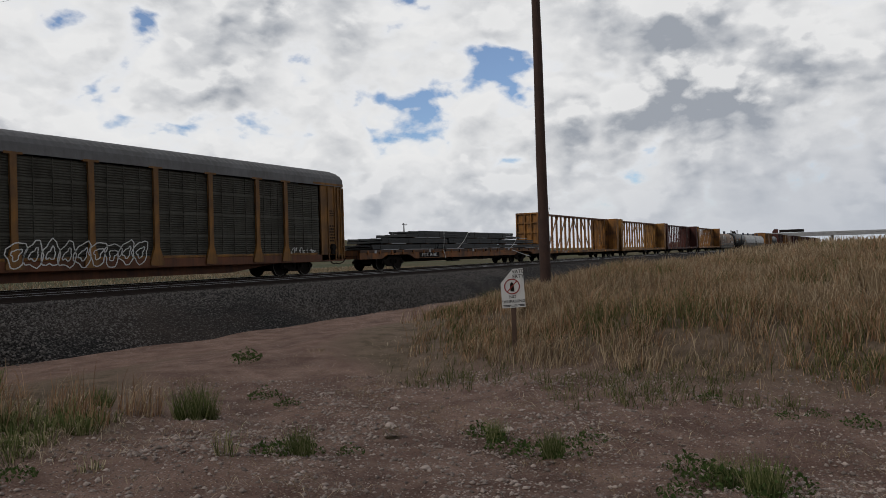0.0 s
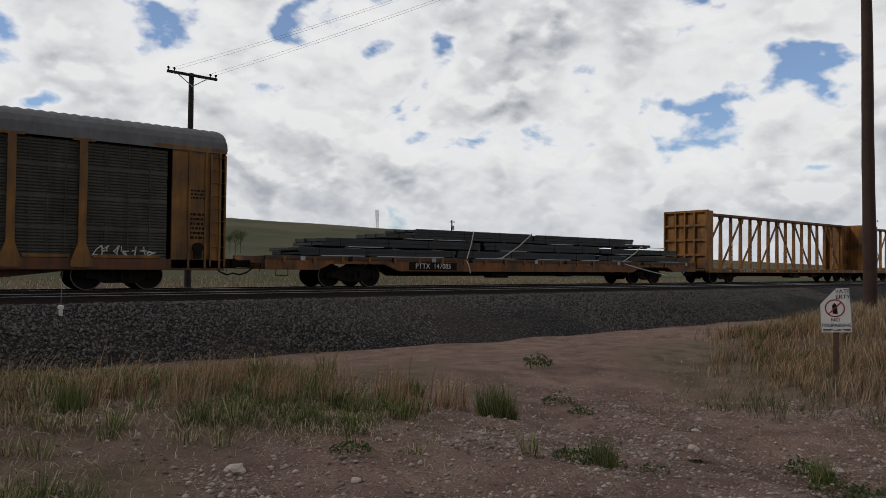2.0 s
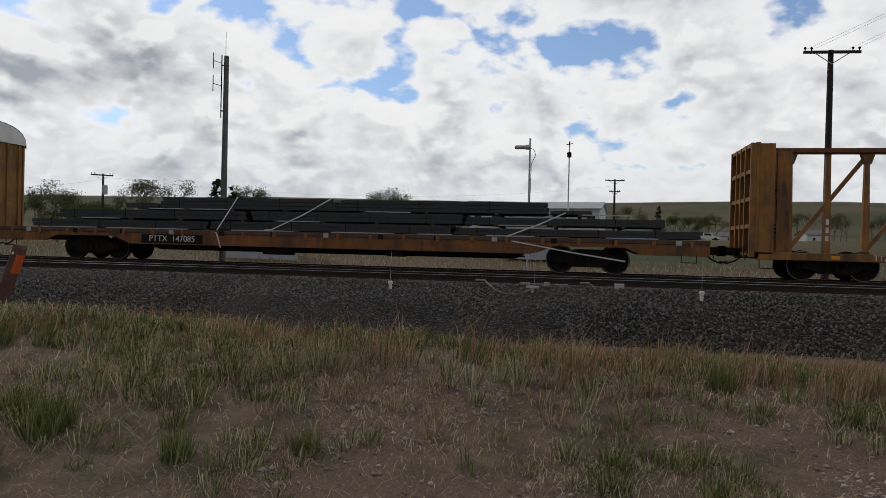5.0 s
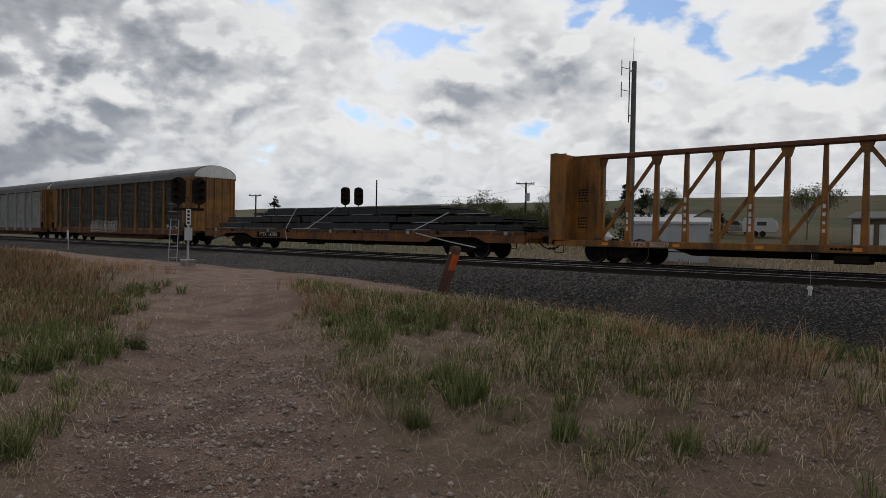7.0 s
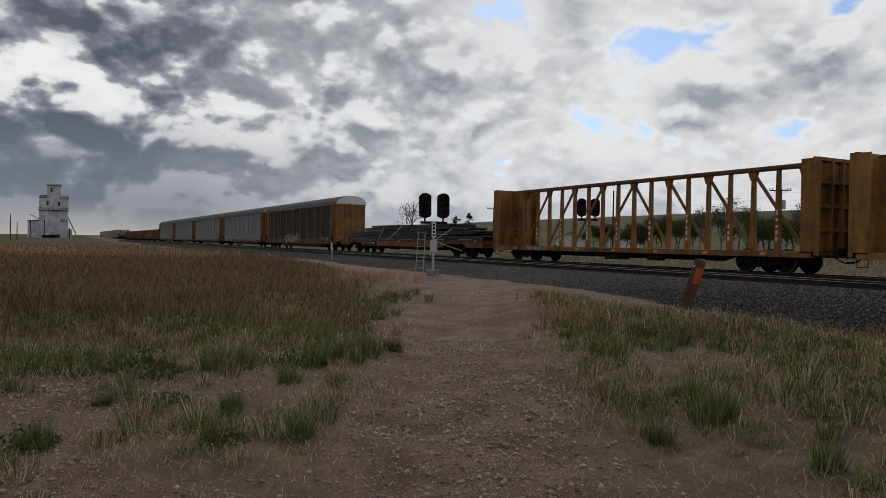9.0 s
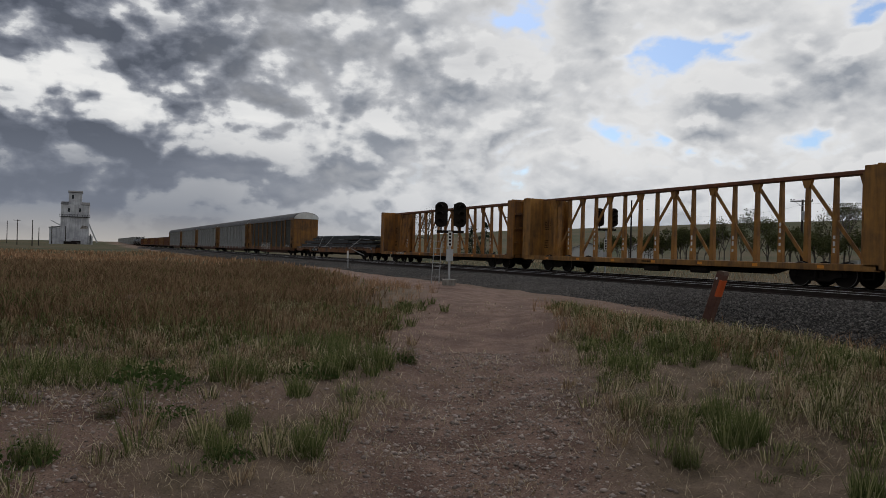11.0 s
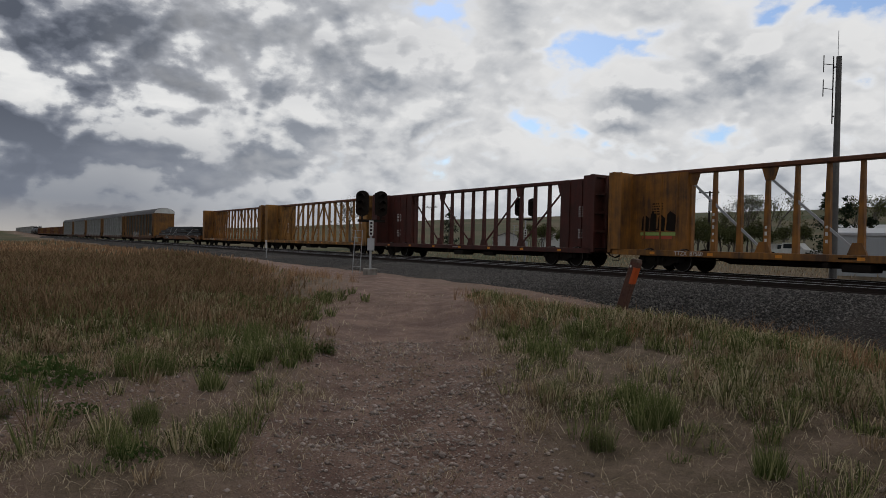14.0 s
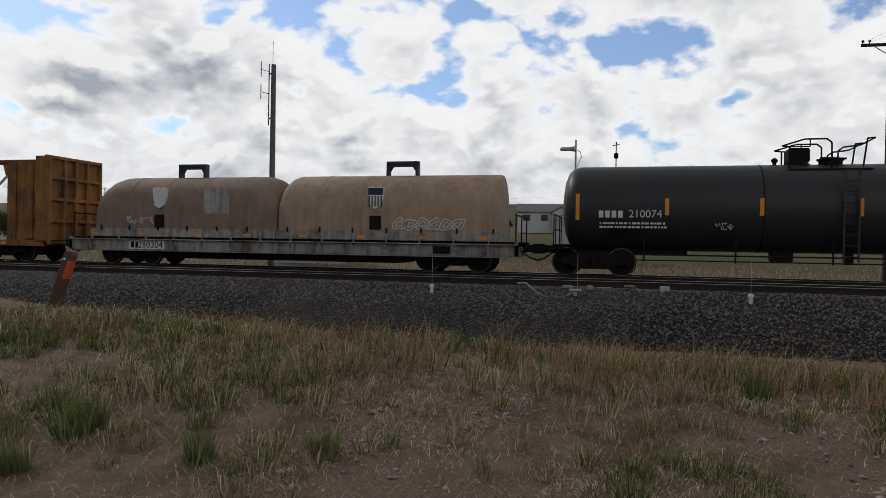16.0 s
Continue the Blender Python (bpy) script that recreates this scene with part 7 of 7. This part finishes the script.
    ok = keep(rng, x, y, smooth(1.4, 2.0, r) * np.clip(1.2 - r / 12, 0.1, 1) * (0.04 + 0.35 * smooth(0.1, 0.8, waves(x, y, 1.7, 46)) + 0.30 * (1 - dn)) * smooth(0.5, 1.1, line_dist(x, y, ROAD_EAST)))
    sward("strewn_straw", "broken straw strewn over bare gravel", x[ok], y[ok], rng.uniform(0.03, 0.13, ok.sum()), 0.0028 + 0.0004 * r[ok], 2.2, dead, 47, 0.0)
    # far meadow, coarse
    rng, x, y = field(29, 24000, -130, -34, -60, 13.5)
    az, r = az_r(x, y)
    ok = keep(rng, x, y, smooth(34, 44, r) * smooth(-120, -112, az) * 0.8)
    sward("far_meadow", "distant russet grass", x[ok], y[ok], rng.uniform(0.25, 0.6, ok.sum()), np.full(ok.sum(), 0.09), 0.4, russet, 30, 0.3)
    rng, x, y = field(31, 16000, 28, 110, -40, 12)
    az, r = az_r(x, y)
    ok = keep(rng, x, y, smooth(28, 36, r) * smooth(60, 66, az))
    sward("far_bank_grass", "distant straw grass on the bank", x[ok], y[ok], rng.uniform(0.3, 0.7, ok.sum()), np.full(ok.sum(), 0.08), 0.4, straw, 32, 0.35)
    # beyond the line
    rng, x, y = field(33, 30000, -75, 80, 30.5, 62)
    sward("lineside_grass", "thin dry grass beyond the tracks", x, y, rng.uniform(0.08, 0.35, len(x)), np.full(len(x), 0.05), 0.5, straw, 34, 0.2)
    # sparse weeds and dead stalks on the dirt
    rng, x, y = field(35, 16000, -9, 13, -4, 9)
    az, r = az_r(x, y)
    ok = keep(rng, x, y, smooth(0.3, 0.9, dirtiness(x, y)) * smooth(1.6, 2.4, r) * (0.10 + 0.9 * smooth(0.25, 0.8, waves(x, y, 1.5, 40))) * smooth(0.5, 1.0, line_dist(x, y, ROAD_EAST)))
    k, bx, by = clumped(rng, x[ok], y[ok], 0.07, 9)
    sward("sparse_grass", "thin dead grass scattered over gravel", bx, by, rng.uniform(0.02, 0.11, len(bx)), np.full(len(bx), 0.004), 1.4, straw, 36, 0.05)


def weeds():
    """Low broad-leaved weeds and single tufts, each a plant."""
    green = bpy.data.materials["green_grass"]
    weed = bpy.data.materials["weed_leaves"]
    rng = np.random.RandomState(41)
    made = []
    for v in range(5):
        n = 150
        a, rad = rng.rand(n) * 6.28, 0.26 * np.sqrt(rng.rand(n))
        pts = np.c_[np.cos(a) * rad, np.sin(a) * rad, 0.015 + 0.12 * rng.rand(n) * (1 - rad / 0.3)]
        pts[:, 2] *= 1.5
        made.append(np_mesh("weed", *leaves(pts, 0.024, 50 + v), weed))
    spots = [(4.6, 4.35, 1.0), (5.0, 4.3, 0.9), (5.25, 4.0, 0.7), (6.7, 3.4, 1.1), (6.4, 3.0, 1.2), (6.2, 2.6, 1.2), (6.2, 2.25, 1.1), (6.9, 2.3, 0.9), (6.2, 1.2, 1.2), (6.0, 1.0, 1.3), (5.8, 0.8, 1.3), (6.1, 0.5, 1.3), (5.5, 0.5, 1.0), (5.3, 1.1, 0.9),
             (8.6, 0.0, 1.0), (9.3, 1.6, 0.8), (8.9, 0.4, 0.7), (8.7, 0.7, 0.7), (7.2, 7.0, 1.2), (7.0, 6.4, 0.9), (2.9, 5.2, 0.9), (9.4, 9.6, 1.5), (9.0, 9.2, 1.3), (4.9, 4.4, 1.0), (-8.0, 0.5, 1.9), (-7.8, 0.7, 1.5), (-8.1, 2.3, 1.6), (-8.9, 3.8, 1.2),
             (-5.6, -0.45, 1.2), (-5.3, 0.85, 1.0), (-6.6, 0.6, 1.1), (-4.6, 5.0, 1.0)]
    for k, (x, y, s) in enumerate(spots):
        ob = new("weed", made[k % 5])
        ob.matrix_basis = pose(x, y, float(land(x, y)), 0, 0, k * 67)
        ob.scale = (s * 0.75, s * 0.75, s * 0.9)
        tagged(ob, "low broad-leaved green weed on bare gravel", "weed", "roadside weeds")
    tuft = []
    for v in range(4):
        n = 240
        a, rad = rng.rand(n) * 6.28, 0.13 * np.sqrt(rng.rand(n))
        h, b, l = rng.uniform(0.12, 0.36, n), rng.rand(n) * 6.28, rng.uniform(0.1, 0.5, n)
        x, y = np.cos(a) * rad, np.sin(a) * rad
        w = 0.005
        vv = np.stack([np.c_[x - w, y, 0 * x - 0.02], np.c_[x + w, y, 0 * x - 0.02], np.c_[x + np.cos(b) * l * h, y + np.sin(b) * l * h, h]], 1).reshape(-1, 3)
        tuft.append(np_mesh("grass_tuft", vv, np.arange(3 * n).reshape(-1, 3), green))
    spots = [(5.45, 6.35, 1.7), (5.55, 6.25, 1.3), (5.2, 7.6, 1.0), (6.2, 4.2, 0.8), (3.9, 8.1, 1.0), (1.2, 7.2, 1.1), (6.6, 3.2, 0.9), (6.15, 2.4, 0.9), (5.95, 0.9, 1.1), (5.7, 0.6, 1.1), (4.8, 4.2, 1.0),
             (-8.1, 2.5, 1.3), (-9.9, 2.7, 1.4), (-9.8, 3.2, 1.4), (-8.7, 3.4, 1.3), (-8.9, 3.9, 1.2), (-8.2, 1.3, 1.2), (-8.1, 1.6, 1.3), (-8.6, 2.9, 1.3), (-9.3, 3.0, 1.3), (-9.4, 3.6, 1.2), (-5.35, 1.45, 1.1), (-5.1, 4.6, 1.2), (-4.0, 4.75, 1.2), (-5.4, 0.8, 0.8),
             (-5.6, -0.4, 1.1), (-4.05, 4.65, 1.2), (-3.95, 4.0, 1.0), (-2.8, 4.4, 0.9), (-2.0, 4.7, 0.9), (0.9, 8.7, 1.3), (-4.55, 5.0, 1.2), (-6.2, 1.1, 0.9), (-6.9, 0.1, 1.0), (-7.2, 1.9, 1.0)]
    for k, (x, y, s) in enumerate(spots):
        ob = new("grass_tuft", tuft[k % 4])
        ob.matrix_basis = pose(x, y, float(land(x, y)), 0, 0, k * 71)
        ob.scale = (s * 0.85, s * 0.85, s * 0.8)
        tagged(ob, "upright green grass tuft on gravel", "grass tuft", "grass tufts")


def stones():
    """Gravel on the dirt, and some larger rocks."""
    rng = np.random.RandomState(61)
    n = 120000
    a, r = rng.uniform(-1.75, 1.85, n), rng.uniform(1.7, 4.8, n) ** 1.55
    x, y = r * np.sin(a), r * np.cos(a)
    w = np.minimum(line_dist(x, y, ROAD_WEST), line_dist(x, y, ROAD_EAST) + 0.4)
    ok = rng.rand(n) < np.clip(dirtiness(x, y) * (0.35 + 0.65 * smooth(-0.2, 0.6, waves(x, y, 1.4, 63))) + 0.3 * smooth(0.9, 0.2, w), 0, 1)
    x, y = x[ok], y[ok]
    n = len(x)
    s = 0.006 + 0.024 * rng.rand(n) ** 5 + 0.0007 * np.hypot(x, y)
    z = land(x, y) + s * 0.15
    o = np.array([(1, 0, 0), (-1, 0, 0), (0, 1, 0), (0, -1, 0), (0, 0, 1), (0, 0, -1)], float)
    q = o[None] * s[:, None, None] * rng.uniform(0.55, 1.4, (n, 6, 1))
    q[..., 2] *= 0.6
    t = rng.rand(n)[:, None] * 6.28
    v = np.stack([q[..., 0] * np.cos(t) - q[..., 1] * np.sin(t) + x[:, None], q[..., 0] * np.sin(t) + q[..., 1] * np.cos(t) + y[:, None], q[..., 2] + z[:, None]], -1).reshape(-1, 3)
    tri = np.array([(0, 2, 4), (2, 1, 4), (1, 3, 4), (3, 0, 4), (2, 0, 5), (1, 2, 5), (3, 1, 5), (0, 3, 5)])
    gravel = rough_mat("pinkish_gravel", (0.07, 0.05, 0.042), (0.50, 0.41, 0.36), 6, 50, 0.9, 0.3, 0.005, per_island=0.75)
    tagged(new("gravel", np_mesh("gravel", v, (np.arange(n)[:, None, None] * 6 + tri[None]).reshape(-1, 3), gravel)), "scattered pinkish gravel and pebbles on the dirt", "gravel", kind="stuff")
    for k, (x, y, s) in enumerate(((1.95, 5.2, 0.10), (6.6, 4.5, 0.08), (5.1, 3.1, 0.07), (7.4, 5.0, 0.06), (-3.2, 1.2, 0.06), (2.6, 4.6, 0.05), (6.9, 3.2, 0.06), (4.8, 4.2, 0.05))):
        bm = bmesh.new()
        bmesh.ops.create_icosphere(bm, subdivisions=2, radius=s)
        rg = random.Random(k)
        for vert in bm.verts:
            vert.co *= 0.75 + 0.4 * noise.noise(vert.co * 14 + Vector((k, 0, 0))) + rg.uniform(-0.05, 0.05)
            vert.co.z *= 0.55
        me = bpy.data.meshes.new("rock")
        bm.to_mesh(me)
        bm.free()
        me.materials.append(gravel)
        ob = new("rock", me)
        ob.matrix_basis = pose(x, y, float(land(x, y)) + s * 0.12, 0, 0, 40 * k)
        tagged(ob, "flattish pinkish rock on the dirt", "rock", "rocks")


build_grass()
weeds()
stones()



def motions():
    """The whole train rolls by at a steady pace, wheels turning."""
    for car in MOVING:
        p = car.matrix_basis.translation
        walk(car, [(0.0, pose(p.x, p.y, p.z)), (8.0, pose(p.x - 8 * SPEED, p.y, p.z)), (16.0, pose(p.x - 16 * SPEED, p.y, p.z))])
        if not -130 < p.x < 260:
            continue
        for t in car.children:
            for w in t.children:
                if w.name.startswith("wheelset"):
                    q = w.matrix_basis.translation
                    spin = math.degrees(SPEED / 0.457)
                    walk(w, [(k / 15, pose(q.x, q.y, q.z, 0, -spin * k / 15, 0)) for k in range(241)])


motions()
